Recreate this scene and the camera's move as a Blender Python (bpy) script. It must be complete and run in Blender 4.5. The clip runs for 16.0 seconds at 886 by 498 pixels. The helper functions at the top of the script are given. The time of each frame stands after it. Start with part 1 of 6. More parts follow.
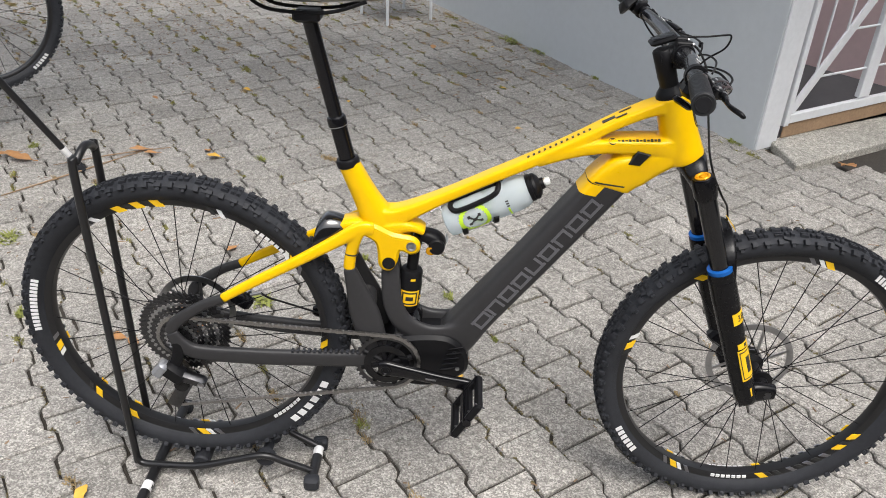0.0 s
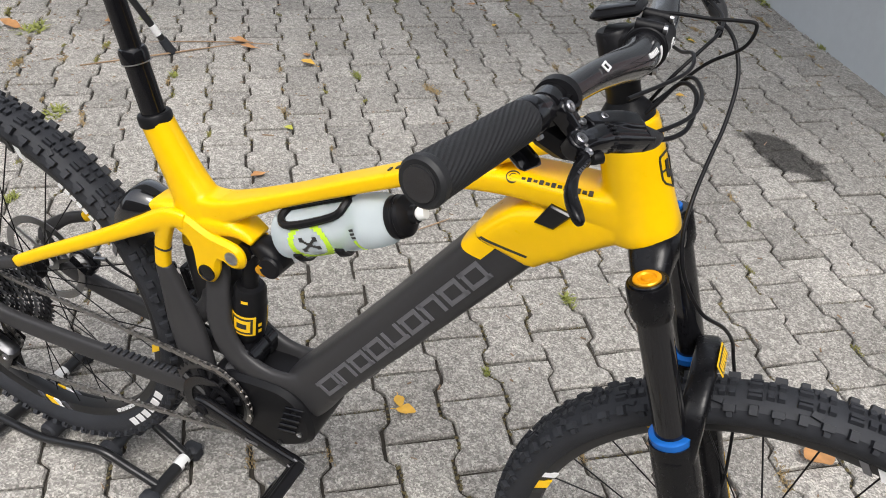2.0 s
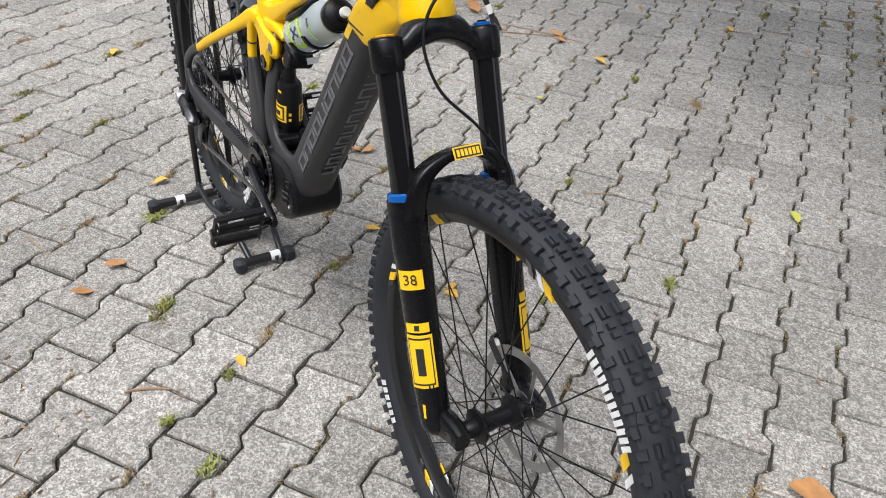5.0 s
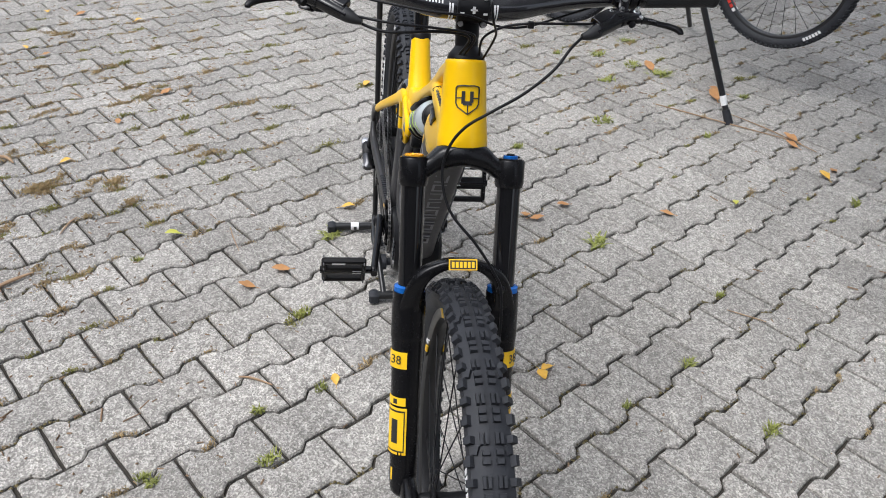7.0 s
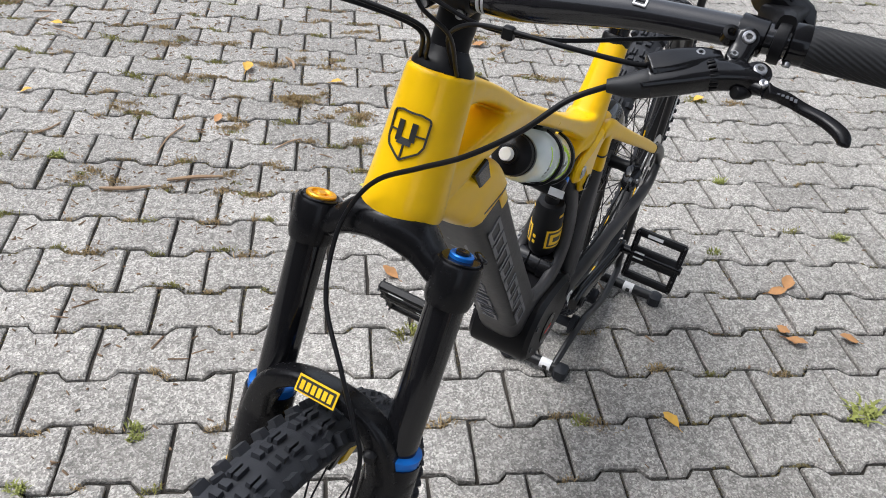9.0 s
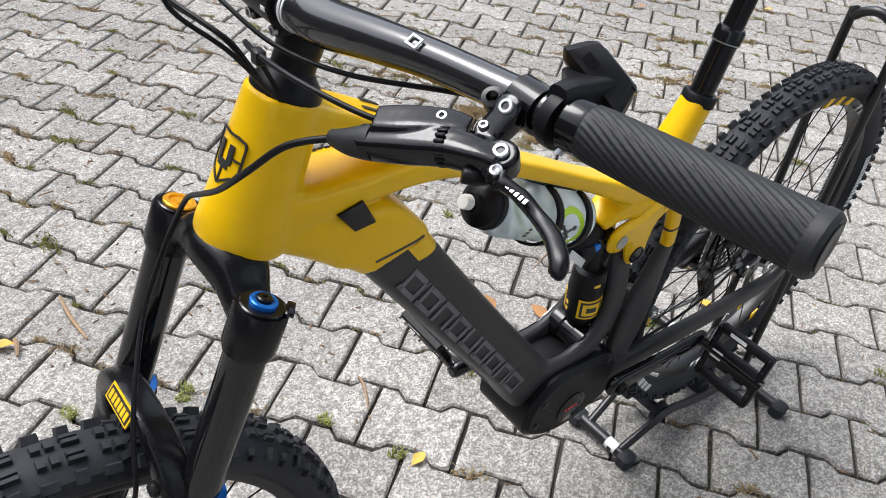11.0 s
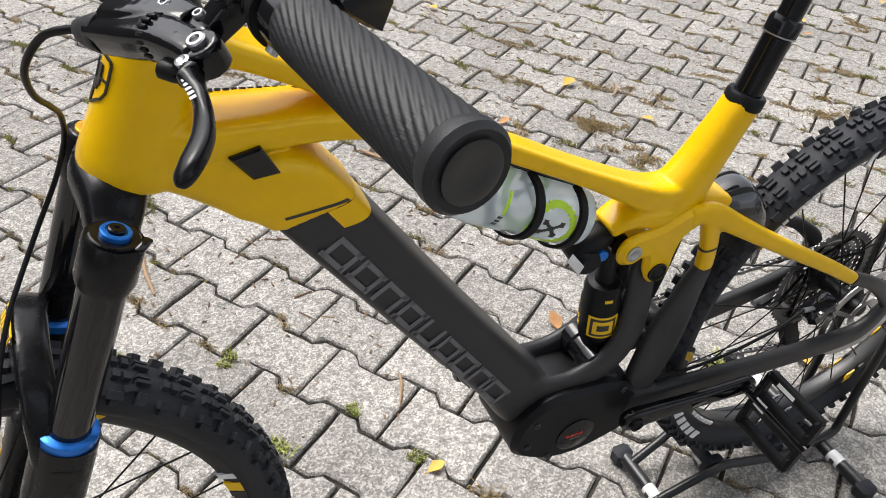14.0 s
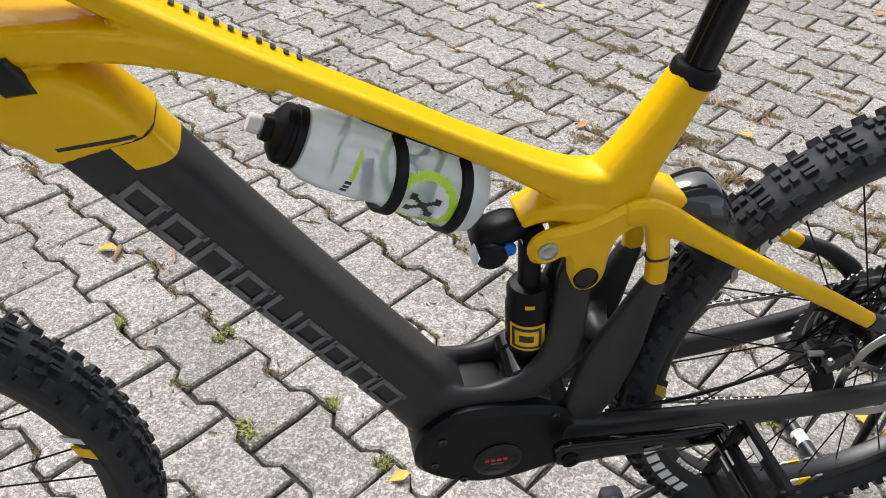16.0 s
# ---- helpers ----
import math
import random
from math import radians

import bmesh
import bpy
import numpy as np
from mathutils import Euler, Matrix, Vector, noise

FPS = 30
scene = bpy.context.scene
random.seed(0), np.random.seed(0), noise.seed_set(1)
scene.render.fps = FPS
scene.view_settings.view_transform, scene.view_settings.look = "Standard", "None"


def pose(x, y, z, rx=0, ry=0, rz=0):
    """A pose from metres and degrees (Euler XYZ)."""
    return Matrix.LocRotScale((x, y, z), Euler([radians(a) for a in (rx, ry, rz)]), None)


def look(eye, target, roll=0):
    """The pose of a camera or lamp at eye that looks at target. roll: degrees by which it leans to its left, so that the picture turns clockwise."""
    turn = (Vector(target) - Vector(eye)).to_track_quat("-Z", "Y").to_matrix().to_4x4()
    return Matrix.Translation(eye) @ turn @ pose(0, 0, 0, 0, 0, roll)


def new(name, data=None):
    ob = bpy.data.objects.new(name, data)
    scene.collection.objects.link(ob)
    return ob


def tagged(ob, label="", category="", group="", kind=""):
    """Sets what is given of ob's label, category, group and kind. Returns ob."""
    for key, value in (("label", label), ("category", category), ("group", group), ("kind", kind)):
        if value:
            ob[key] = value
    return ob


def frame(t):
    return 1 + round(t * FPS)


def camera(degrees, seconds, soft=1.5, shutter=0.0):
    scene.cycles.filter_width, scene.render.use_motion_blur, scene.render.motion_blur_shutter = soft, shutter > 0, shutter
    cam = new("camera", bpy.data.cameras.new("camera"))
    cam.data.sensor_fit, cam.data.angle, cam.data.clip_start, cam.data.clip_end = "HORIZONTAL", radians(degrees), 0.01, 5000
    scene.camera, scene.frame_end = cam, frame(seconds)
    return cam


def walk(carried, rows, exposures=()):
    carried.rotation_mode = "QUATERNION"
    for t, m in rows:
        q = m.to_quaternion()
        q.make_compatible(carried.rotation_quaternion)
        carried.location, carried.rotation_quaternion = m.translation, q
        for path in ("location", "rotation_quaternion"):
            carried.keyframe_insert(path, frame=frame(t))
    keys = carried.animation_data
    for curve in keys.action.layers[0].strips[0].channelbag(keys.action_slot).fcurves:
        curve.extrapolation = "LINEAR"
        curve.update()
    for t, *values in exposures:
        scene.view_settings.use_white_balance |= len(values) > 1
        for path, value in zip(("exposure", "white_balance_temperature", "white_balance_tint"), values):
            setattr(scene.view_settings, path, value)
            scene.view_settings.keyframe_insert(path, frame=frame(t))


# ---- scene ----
cam = camera(59.15, 16.0, soft=0.95)
PATH = [
    (0, (0.5816, -1.4043, 1.4813), (0.5659, 0.1464, 0.5675), 2.72),
    (0.5, (0.6722, -1.1784, 1.4479), (0.5951, 0.3344, 0.4756), 2.93),
    (1, (0.7762, -0.9825, 1.4156), (0.5944, 0.4889, 0.3948), 3.71),
    (1.5, (0.9071, -0.8233, 1.3939), (0.5753, 0.5902, 0.3300), 4.45),
    (2, (1.0674, -0.7081, 1.3626), (0.5733, 0.6323, 0.2675), 5.20),
    (2.5, (1.2176, -0.6574, 1.3397), (0.5589, 0.5967, 0.2292), 5.26),
    (3, (1.3392, -0.6065, 1.3338), (0.5301, 0.5638, 0.2312), 5.23),
    (3.5, (1.4650, -0.5369, 1.2816), (0.5195, 0.5471, 0.1995), 4.77),
    (4, (1.6135, -0.5354, 1.2321), (0.5517, 0.4594, 0.1723), 4.41),
    (4.2, (1.6785, -0.5397, 1.2139), (0.5753, 0.4198, 0.1640), 4.14),
    (6.3, (2.1605, -0.3409, 1.3364), (0.7385, 0.1375, 0.3419), 3.81),
    (6.5, (2.1660, -0.3018, 1.3739), (0.7249, 0.1150, 0.3791), 3.87),
    (7, (2.1174, -0.1725, 1.4162), (0.6348, 0.0677, 0.4241), 4.67),
    (7.5, (1.9950, 0.0231, 1.4116), (0.5036, 0.0626, 0.4046), 6.40),
    (8, (1.8419, 0.1413, 1.3832), (0.3810, -0.0384, 0.3471), 7.33),
    (8.5, (1.6857, 0.2115, 1.3335), (0.2919, -0.1768, 0.2627), 7.91),
    (9, (1.5500, 0.3010, 1.2965), (0.2508, -0.2806, 0.1948), 7.91),
    (9.2, (1.5124, 0.3414, 1.2869), (0.2540, -0.3073, 0.1753), 7.79),
    (11.3, (1.2230, 0.5095, 1.3025), (0.3048, -0.5536, 0.1771), 6.37),
    (11.5, (1.2137, 0.5076, 1.3086), (0.3117, -0.5726, 0.1864), 6.29),
    (12, (1.2046, 0.4854, 1.3073), (0.3299, -0.6204, 0.1884), 6.01),
    (12.5, (1.1850, 0.4867, 1.2931), (0.3389, -0.6374, 0.1705), 6.03),
    (13, (1.1690, 0.5064, 1.2787), (0.3578, -0.6404, 0.1532), 5.65),
    (13.5, (1.1191, 0.5618, 1.2628), (0.3757, -0.6306, 0.1378), 5.23),
    (14, (1.0390, 0.5960, 1.2319), (0.3909, -0.6544, 0.1109), 4.62),
    (14.5, (0.9696, 0.5892, 1.1836), (0.4265, -0.7160, 0.0694), 3.98),
    (15, (0.9148, 0.6063, 1.1600), (0.4701, -0.7429, 0.0546), 3.08),
    (15.5, (0.8510, 0.6149, 1.1538), (0.4752, -0.7543, 0.0475), 2.65),
    (16, (0.7450, 0.6187, 1.1411), (0.4146, -0.7585, 0.0301), 2.24),
]
walk(cam, [(t, look(eye, target, roll)) for t, eye, target, roll in PATH], ((0.0, -0.07, 6500, 10), (3.0, -0.07, 6480, 10), (4.2, -0.02, 6400, 10), (6.3, -0.11, 6150, 10), (8.0, -0.10, 6150, 10), (9.2, 0.0, 6150, 10), (11.3, 0.15, 6200, 10), (12.5, 0.19, 6300, 10), (14.2, 0.14, 6500, 10), (16.0, 0.06, 6450, 10)))

# ---- light ----
world = bpy.data.worlds.new("sky")
scene.world = world
world.use_nodes = True
_n = world.node_tree.nodes
_sky = _n.new("ShaderNodeTexSky")
_sky.sky_type, _sky.sun_disc = "NISHITA", False
_sky.sun_elevation, _sky.sun_rotation = radians(62), radians(159)
_sky.air_density, _sky.dust_density, _sky.ozone_density = 1.0, 4.0, 1.0
_hsv = _n.new("ShaderNodeHueSaturation")
_hsv.inputs["Saturation"].default_value = 0.35
world.node_tree.links.new(_sky.outputs[0], _hsv.inputs["Color"])
world.node_tree.links.new(_hsv.outputs[0], _n["Background"].inputs["Color"])
_n["Background"].inputs["Strength"].default_value = 0.315
sun_data = bpy.data.lights.new("sun", "SUN")
sun_data.energy, sun_data.angle, sun_data.color = 1.8, radians(28), (1.0, 0.97, 0.92)
sun = new("sun", sun_data)
sun.matrix_world = look((0.9, -2.3, 4.6), (0, 0, 0))
scene.view_settings.exposure = 0.0

# ---- materials ----
def mat(name, color, rough=0.5, metal=0.0, var=0.12, scale=40.0, bump=0.0, bump_scale=400.0, coat=0.0, coarse=4.0, spec=0.5, per_object=0.0):
    """Principled surface with two scales of colour and gloss variation and a fine bump."""
    m = bpy.data.materials.new(name)
    m.use_nodes = True
    t, nodes = m.node_tree, m.node_tree.nodes
    b = nodes["Principled BSDF"]
    pos = nodes.new("ShaderNodeNewGeometry")
    fine = nodes.new("ShaderNodeTexNoise")
    fine.inputs["Scale"].default_value, fine.inputs["Detail"].default_value = scale, 5.0
    big = nodes.new("ShaderNodeTexNoise")
    big.inputs["Scale"].default_value, big.inputs["Detail"].default_value = coarse, 3.0
    t.links.new(pos.outputs["Position"], fine.inputs["Vector"])
    t.links.new(pos.outputs["Position"], big.inputs["Vector"])
    add = nodes.new("ShaderNodeMath")
    t.links.new(fine.outputs[0], add.inputs[0]), t.links.new(big.outputs[0], add.inputs[1])
    ramp = nodes.new("ShaderNodeMapRange")
    ramp.inputs["From Min"].default_value, ramp.inputs["From Max"].default_value = 0.6, 1.4
    ramp.inputs["To Min"].default_value, ramp.inputs["To Max"].default_value = 1 - var, 1 + var
    t.links.new(add.outputs[0], ramp.inputs["Value"])
    value = ramp.outputs[0]
    if per_object:
        info = nodes.new("ShaderNodeObjectInfo")
        r2 = nodes.new("ShaderNodeMapRange")
        r2.inputs["To Min"].default_value, r2.inputs["To Max"].default_value = 1 - per_object, 1 + per_object
        t.links.new(info.outputs["Random"], r2.inputs["Value"])
        mu = nodes.new("ShaderNodeMath")
        mu.operation = "MULTIPLY"
        t.links.new(value, mu.inputs[0]), t.links.new(r2.outputs[0], mu.inputs[1])
        value = mu.outputs[0]
    vm = nodes.new("ShaderNodeVectorMath")
    vm.operation = "SCALE"
    vm.inputs[0].default_value = color
    t.links.new(value, vm.inputs["Scale"])
    t.links.new(vm.outputs[0], b.inputs["Base Color"])
    rr = nodes.new("ShaderNodeMapRange")
    rr.inputs["To Min"].default_value, rr.inputs["To Max"].default_value = max(0.03, rough * 0.8), min(1, rough * 1.2)
    t.links.new(fine.outputs[0], rr.inputs["Value"])
    t.links.new(rr.outputs[0], b.inputs["Roughness"])
    b.inputs["Metallic"].default_value = metal
    b.inputs["Coat Weight"].default_value = coat
    b.inputs["Coat Roughness"].default_value = 0.06
    b.inputs["Specular IOR Level"].default_value = spec
    if bump:
        bn = nodes.new("ShaderNodeTexNoise")
        bn.inputs["Scale"].default_value, bn.inputs["Detail"].default_value = bump_scale, 4.0
        t.links.new(pos.outputs["Position"], bn.inputs["Vector"])
        bp = nodes.new("ShaderNodeBump")
        bp.inputs["Strength"].default_value, bp.inputs["Distance"].default_value = bump, 0.002
        t.links.new(bn.outputs[0], bp.inputs["Height"])
        t.links.new(bp.outputs[0], b.inputs["Normal"])
    return m


YELLOW = mat("yellow_paint", (0.80, 0.480, 0.0008), 0.30, 0, 0.04, 60, 0.015, 900, coat=0.22, spec=0.18)
GRAPHITE = mat("matte_graphite_paint", (0.030, 0.0295, 0.031), 0.42, 0.0, 0.12, 120, 0.04, 1500, spec=0.3)
BLACK_MATTE = mat("matte_black", (0.0065, 0.0065, 0.0075), 0.42, 0, 0.15, 150, 0.03, 1200, spec=0.18)
BLACK_SATIN = mat("satin_black_paint", (0.0050, 0.0050, 0.0058), 0.26, 0, 0.15, 150, 0.02, 1200, spec=0.24)
LETTER_GREY = mat("dark_silver_lettering", (0.155, 0.155, 0.168), 0.40, 0.4, 0.12, 120)
BLACK_GLOSS = mat("gloss_black", (0.005, 0.005, 0.006), 0.12, 0, 0.1, 90, spec=0.36)
GUARD_GLOSS = mat("mirror_gloss_black_plastic", (0.006, 0.006, 0.007), 0.06, 0, 0.1, 60, coat=1.0)
STANCHION = mat("black_coated_stanchion", (0.006, 0.006, 0.007), 0.07, 0.0, 0.1, 80)
RUBBER = mat("tyre_rubber", (0.023, 0.0245, 0.029), 0.6, 0, 0.3, 90, 0.25, 700, coarse=9, spec=0.25)
GRIP_RUBBER = mat("grip_rubber", (0.017, 0.0175, 0.019), 0.5, 0, 0.15, 200, 0.15, 1400, spec=0.3)
RIM_BLACK = mat("rim_black", (0.009, 0.009, 0.010), 0.36, 0, 0.15, 120)
STEEL = mat("brushed_steel", (0.42, 0.42, 0.43), 0.32, 1.0, 0.15, 200, 0.05, 1500)
DARK_STEEL = mat("dark_steel", (0.10, 0.10, 0.105), 0.35, 1.0, 0.25, 160, 0.05, 1500)
CHAIN_STEEL = mat("oiled_chain_steel", (0.34, 0.33, 0.32), 0.36, 1.0, 0.35, 300)
BLUE = mat("blue_anodised", (0.012, 0.15, 0.56), 0.25, 0.5, 0.1, 100)
GOLD = mat("gold_anodised", (0.80, 0.38, 0.01), 0.25, 0.5, 0.1, 100)
STICKER_YELLOW = mat("yellow_sticker", (0.85, 0.52, 0.008), 0.4, 0, 0.06, 100)
DECAL_GREY = mat("grey_decal", (0.27, 0.27, 0.29), 0.34, 1.0, 0.12, 120)
DECAL_WHITE = mat("white_decal", (0.72, 0.72, 0.72), 0.5, 0, 0.1, 140)
DECAL_BLACK = mat("black_decal", (0.02, 0.02, 0.02), 0.4, 0, 0.1, 120)
DECAL_RED = mat("red_decal", (0.6, 0.03, 0.02), 0.4, 0, 0.1, 120)
LIME = mat("lime_print", (0.50, 0.75, 0.03), 0.4, 0, 0.08, 60)
WHITE_RUBBER = mat("translucent_valve", (0.75, 0.76, 0.74), 0.35, 0, 0.05, 60)
CARBON = mat("satin_carbon", (0.010, 0.010, 0.012), 0.22, 0, 0.2, 200, coat=0.6)
STAND_STEEL = mat("black_powder_coat", (0.010, 0.010, 0.011), 0.34, 0, 0.2, 120, 0.1, 900)
SILVER_GREY = mat("silver_grey_plastic", (0.33, 0.34, 0.36), 0.3, 0.6, 0.1, 120)
PAINTED_METAL = mat("white_painted_metal", (0.66, 0.68, 0.70), 0.4, 0, 0.08, 40, 0.05, 500)


def bottle_material():
    m = bpy.data.materials.new("frosted_plastic")
    m.use_nodes = True
    b = m.node_tree.nodes["Principled BSDF"]
    b.inputs["Base Color"].default_value = (0.78, 0.86, 0.89, 1)
    b.inputs["Roughness"].default_value = 0.22
    b.inputs["Transmission Weight"].default_value = 0.64
    b.inputs["IOR"].default_value = 1.12
    b.inputs["Subsurface Weight"].default_value = 0.15
    b.inputs["Subsurface Radius"].default_value = (0.02, 0.02, 0.02)
    return m


FROSTED = bottle_material()


def concrete_material(name, base, island=False):
    """Exposed-aggregate concrete: grey matrix, light and dark grains, slow stains."""
    m = bpy.data.materials.new(name)
    m.use_nodes = True
    t, nodes = m.node_tree, m.node_tree.nodes
    b = nodes["Principled BSDF"]
    pos = nodes.new("ShaderNodeNewGeometry")

    def tex(kind, scale, detail=2.0):
        n = nodes.new(kind)
        n.inputs["Scale"].default_value = scale
        if kind == "ShaderNodeTexNoise":
            n.inputs["Detail"].default_value = detail
        t.links.new(pos.outputs["Position"], n.inputs["Vector"])
        return n
    grains = tex("ShaderNodeTexVoronoi", 250.0)
    grit = tex("ShaderNodeTexNoise", 380.0, 6.0)
    blend = nodes.new("ShaderNodeMix")
    blend.inputs["Factor"].default_value = 0.40
    t.links.new(grit.outputs[0], blend.inputs["A"])
    sep = nodes.new("ShaderNodeSeparateColor")
    t.links.new(grains.outputs["Color"], sep.inputs[0])
    t.links.new(sep.outputs[0], blend.inputs["B"])
    ramp = nodes.new("ShaderNodeValToRGB")
    t.links.new(blend.outputs[0], ramp.inputs["Fac"])
    e = ramp.color_ramp.elements
    e[0].position, e[0].color = 0.20, (base[0] * 0.52, base[1] * 0.515, base[2] * 0.505, 1)
    e[1].position, e[1].color = 0.80, (base[0] * 1.95, base[1] * 1.92, base[2] * 1.88, 1)
    a = ramp.color_ramp.elements.new(0.42)
    a.color = (base[0] * 0.76, base[1] * 0.75, base[2] * 0.735, 1)
    a = ramp.color_ramp.elements.new(0.60)
    a.color = (base[0] * 1.25, base[1] * 1.24, base[2] * 1.22, 1)
    stain = tex("ShaderNodeTexNoise", 2.3, 4.0)
    mid = tex("ShaderNodeTexNoise", 45.0, 5.0)
    s1 = nodes.new("ShaderNodeMapRange")
    s1.inputs["From Min"].default_value, s1.inputs["From Max"].default_value = 0.3, 0.7
    s1.inputs["To Min"].default_value, s1.inputs["To Max"].default_value = 0.82, 1.12
    t.links.new(stain.outputs[0], s1.inputs["Value"])
    s2 = nodes.new("ShaderNodeMapRange")
    s2.inputs["From Min"].default_value, s2.inputs["From Max"].default_value = 0.32, 0.68
    s2.inputs["To Min"].default_value, s2.inputs["To Max"].default_value = 0.78, 1.20
    t.links.new(mid.outputs[0], s2.inputs["Value"])
    mul = nodes.new("ShaderNodeMath")
    mul.operation = "MULTIPLY"
    t.links.new(s1.outputs[0], mul.inputs[0]), t.links.new(s2.outputs[0], mul.inputs[1])
    rnd = nodes.new("ShaderNodeMapRange")
    rnd.inputs["To Min"].default_value, rnd.inputs["To Max"].default_value = 0.86, 1.12
    if island:
        t.links.new(pos.outputs["Random Per Island"], rnd.inputs["Value"])
    else:
        info = nodes.new("ShaderNodeObjectInfo")
        t.links.new(info.outputs["Random"], rnd.inputs["Value"])
    mul2 = nodes.new("ShaderNodeMath")
    mul2.operation = "MULTIPLY"
    t.links.new(mul.outputs[0], mul2.inputs[0]), t.links.new(rnd.outputs[0], mul2.inputs[1])
    # an old oil stain
    dist = nodes.new("ShaderNodeVectorMath")
    dist.operation = "DISTANCE"
    warp = nodes.new("ShaderNodeVectorMath")
    warp.operation = "MULTIPLY_ADD"
    wn = tex("ShaderNodeTexNoise", 9.0, 3.0)
    t.links.new(wn.outputs["Color"], warp.inputs[0])
    warp.inputs[1].default_value = (0.16, 0.16, 0.0)
    t.links.new(pos.outputs["Position"], warp.inputs[2])
    turn = nodes.new("ShaderNodeMapping")
    turn.vector_type = "TEXTURE"
    turn.inputs["Location"].default_value = (1.405, 2.140, 0.0)
    turn.inputs["Rotation"].default_value = (0, 0, radians(-42))
    turn.inputs["Scale"].default_value = (2.1, 1.0, 1.0)
    t.links.new(warp.outputs[0], turn.inputs["Vector"])
    t.links.new(turn.outputs[0], dist.inputs[0])
    dist.inputs[1].default_value = (0.0, 0.0, 0.0)
    oil = nodes.new("ShaderNodeMapRange")
    oil.inputs["From Min"].default_value, oil.inputs["From Max"].default_value = 0.080, 0.105
    oil.inputs["To Min"].default_value, oil.inputs["To Max"].default_value = 0.20, 1.0
    t.links.new(dist.outputs["Value"], oil.inputs["Value"])
    mul3 = nodes.new("ShaderNodeMath")
    mul3.operation = "MULTIPLY"
    t.links.new(mul2.outputs[0], mul3.inputs[0]), t.links.new(oil.outputs[0], mul3.inputs[1])
    mul2 = mul3
    vm = nodes.new("ShaderNodeVectorMath")
    vm.operation = "SCALE"
    t.links.new(ramp.outputs[0], vm.inputs[0]), t.links.new(mul2.outputs[0], vm.inputs["Scale"])
    t.links.new(vm.outputs[0], b.inputs["Base Color"])
    b.inputs["Roughness"].default_value = 0.88
    b.inputs["Specular IOR Level"].default_value = 0.3
    bn = tex("ShaderNodeTexNoise", 330.0, 4.0)
    hsum = nodes.new("ShaderNodeMath")
    t.links.new(bn.outputs[0], hsum.inputs[0]), t.links.new(grains.outputs["Distance"], hsum.inputs[1])
    bp = nodes.new("ShaderNodeBump")
    bp.inputs["Strength"].default_value, bp.inputs["Distance"].default_value = 0.55, 0.002
    t.links.new(hsum.outputs[0], bp.inputs["Height"])
    t.links.new(bp.outputs[0], b.inputs["Normal"])
    return m


PAVER = concrete_material("exposed_aggregate_concrete", (0.284, 0.273, 0.256))
PAVER_FAR = concrete_material("exposed_aggregate_concrete_far", (0.284, 0.273, 0.256), island=True)
SLAB = concrete_material("smooth_grey_concrete", (0.36, 0.35, 0.32))
SOIL = mat("joint_soil", (0.034, 0.029, 0.023), 0.95, 0, 0.5, 60, 0.8, 300)
GRASS = mat("weed_green", (0.22, 0.24, 0.055), 0.7, 0, 0.35, 30, coarse=10)
DRY_GRASS = mat("dry_tan_grass", (0.32, 0.235, 0.12), 0.9, 0, 0.45, 50, coarse=5)
OLIVE = mat("olive_moss", (0.21, 0.20, 0.055), 0.9, 0, 0.4, 50, coarse=5)
LITTER = mat("bark_litter", (0.22, 0.145, 0.09), 0.9, 0, 0.6, 30, coarse=9)
MOSS = mat("dry_moss", (0.11, 0.090, 0.040), 0.95, 0, 0.4, 60, coarse=6)
LEAF_YELLOW = mat("yellow_leaf", (0.62, 0.36, 0.05), 0.6, 0, 0.25, 60, coarse=8)
LEAF_ORANGE = mat("brown_orange_leaf", (0.40, 0.20, 0.075), 0.7, 0, 0.3, 60, coarse=8)
LEAF_GREEN = mat("yellow_green_leaf", (0.42, 0.42, 0.06), 0.6, 0, 0.2, 60, coarse=8)
TWIG = mat("dry_twig", (0.30, 0.20, 0.12), 0.85, 0, 0.3, 80, 0.3, 400)
PLASTER = mat("grey_white_plaster", (0.50, 0.53, 0.55), 0.85, 0, 0.05, 25, 0.35, 180, coarse=1.2)
PINK_PLASTER = mat("pale_pink_plaster", (0.62, 0.47, 0.47), 0.85, 0, 0.06, 30, 0.2, 200)
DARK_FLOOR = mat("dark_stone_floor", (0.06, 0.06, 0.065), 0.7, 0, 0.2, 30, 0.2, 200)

# ---- mesh tools ----
def part(name, bm, material, parent=None, label="", sharp=38.0, flat=False):
    """Links a bmesh as one mesh object, smooth but for edges sharper than the angle."""
    bmesh.ops.recalc_face_normals(bm, faces=bm.faces[:])
    for f in bm.faces:
        f.smooth = not flat
    if not flat:
        lim = radians(sharp)
        for e in bm.edges:
            if len(e.link_faces) == 2 and e.calc_face_angle(0) > lim:
                e.smooth = False
    me = bpy.data.meshes.new(name)
    bm.to_mesh(me)
    bm.free()
    for m in (material if isinstance(material, (list, tuple)) else [material]):
        me.materials.append(m)
    ob = new(name, me)
    ob.parent = parent
    if label:
        ob["label"] = label
    return ob


def blended(name, bm, material, parent, label="", voxel=0.0028, rounds=8, factor=0.5):
    """Overlapping shapes fused into one moulded skin with soft fillets."""
    ob = part(name, bm, material, parent, label)
    re = ob.modifiers.new("fuse", "REMESH")
    re.mode, re.voxel_size, re.use_smooth_shade = "VOXEL", voxel, True
    sm = ob.modifiers.new("fillet", "SMOOTH")
    sm.factor, sm.iterations = factor, rounds
    return ob


def bm_new():
    return bmesh.new()


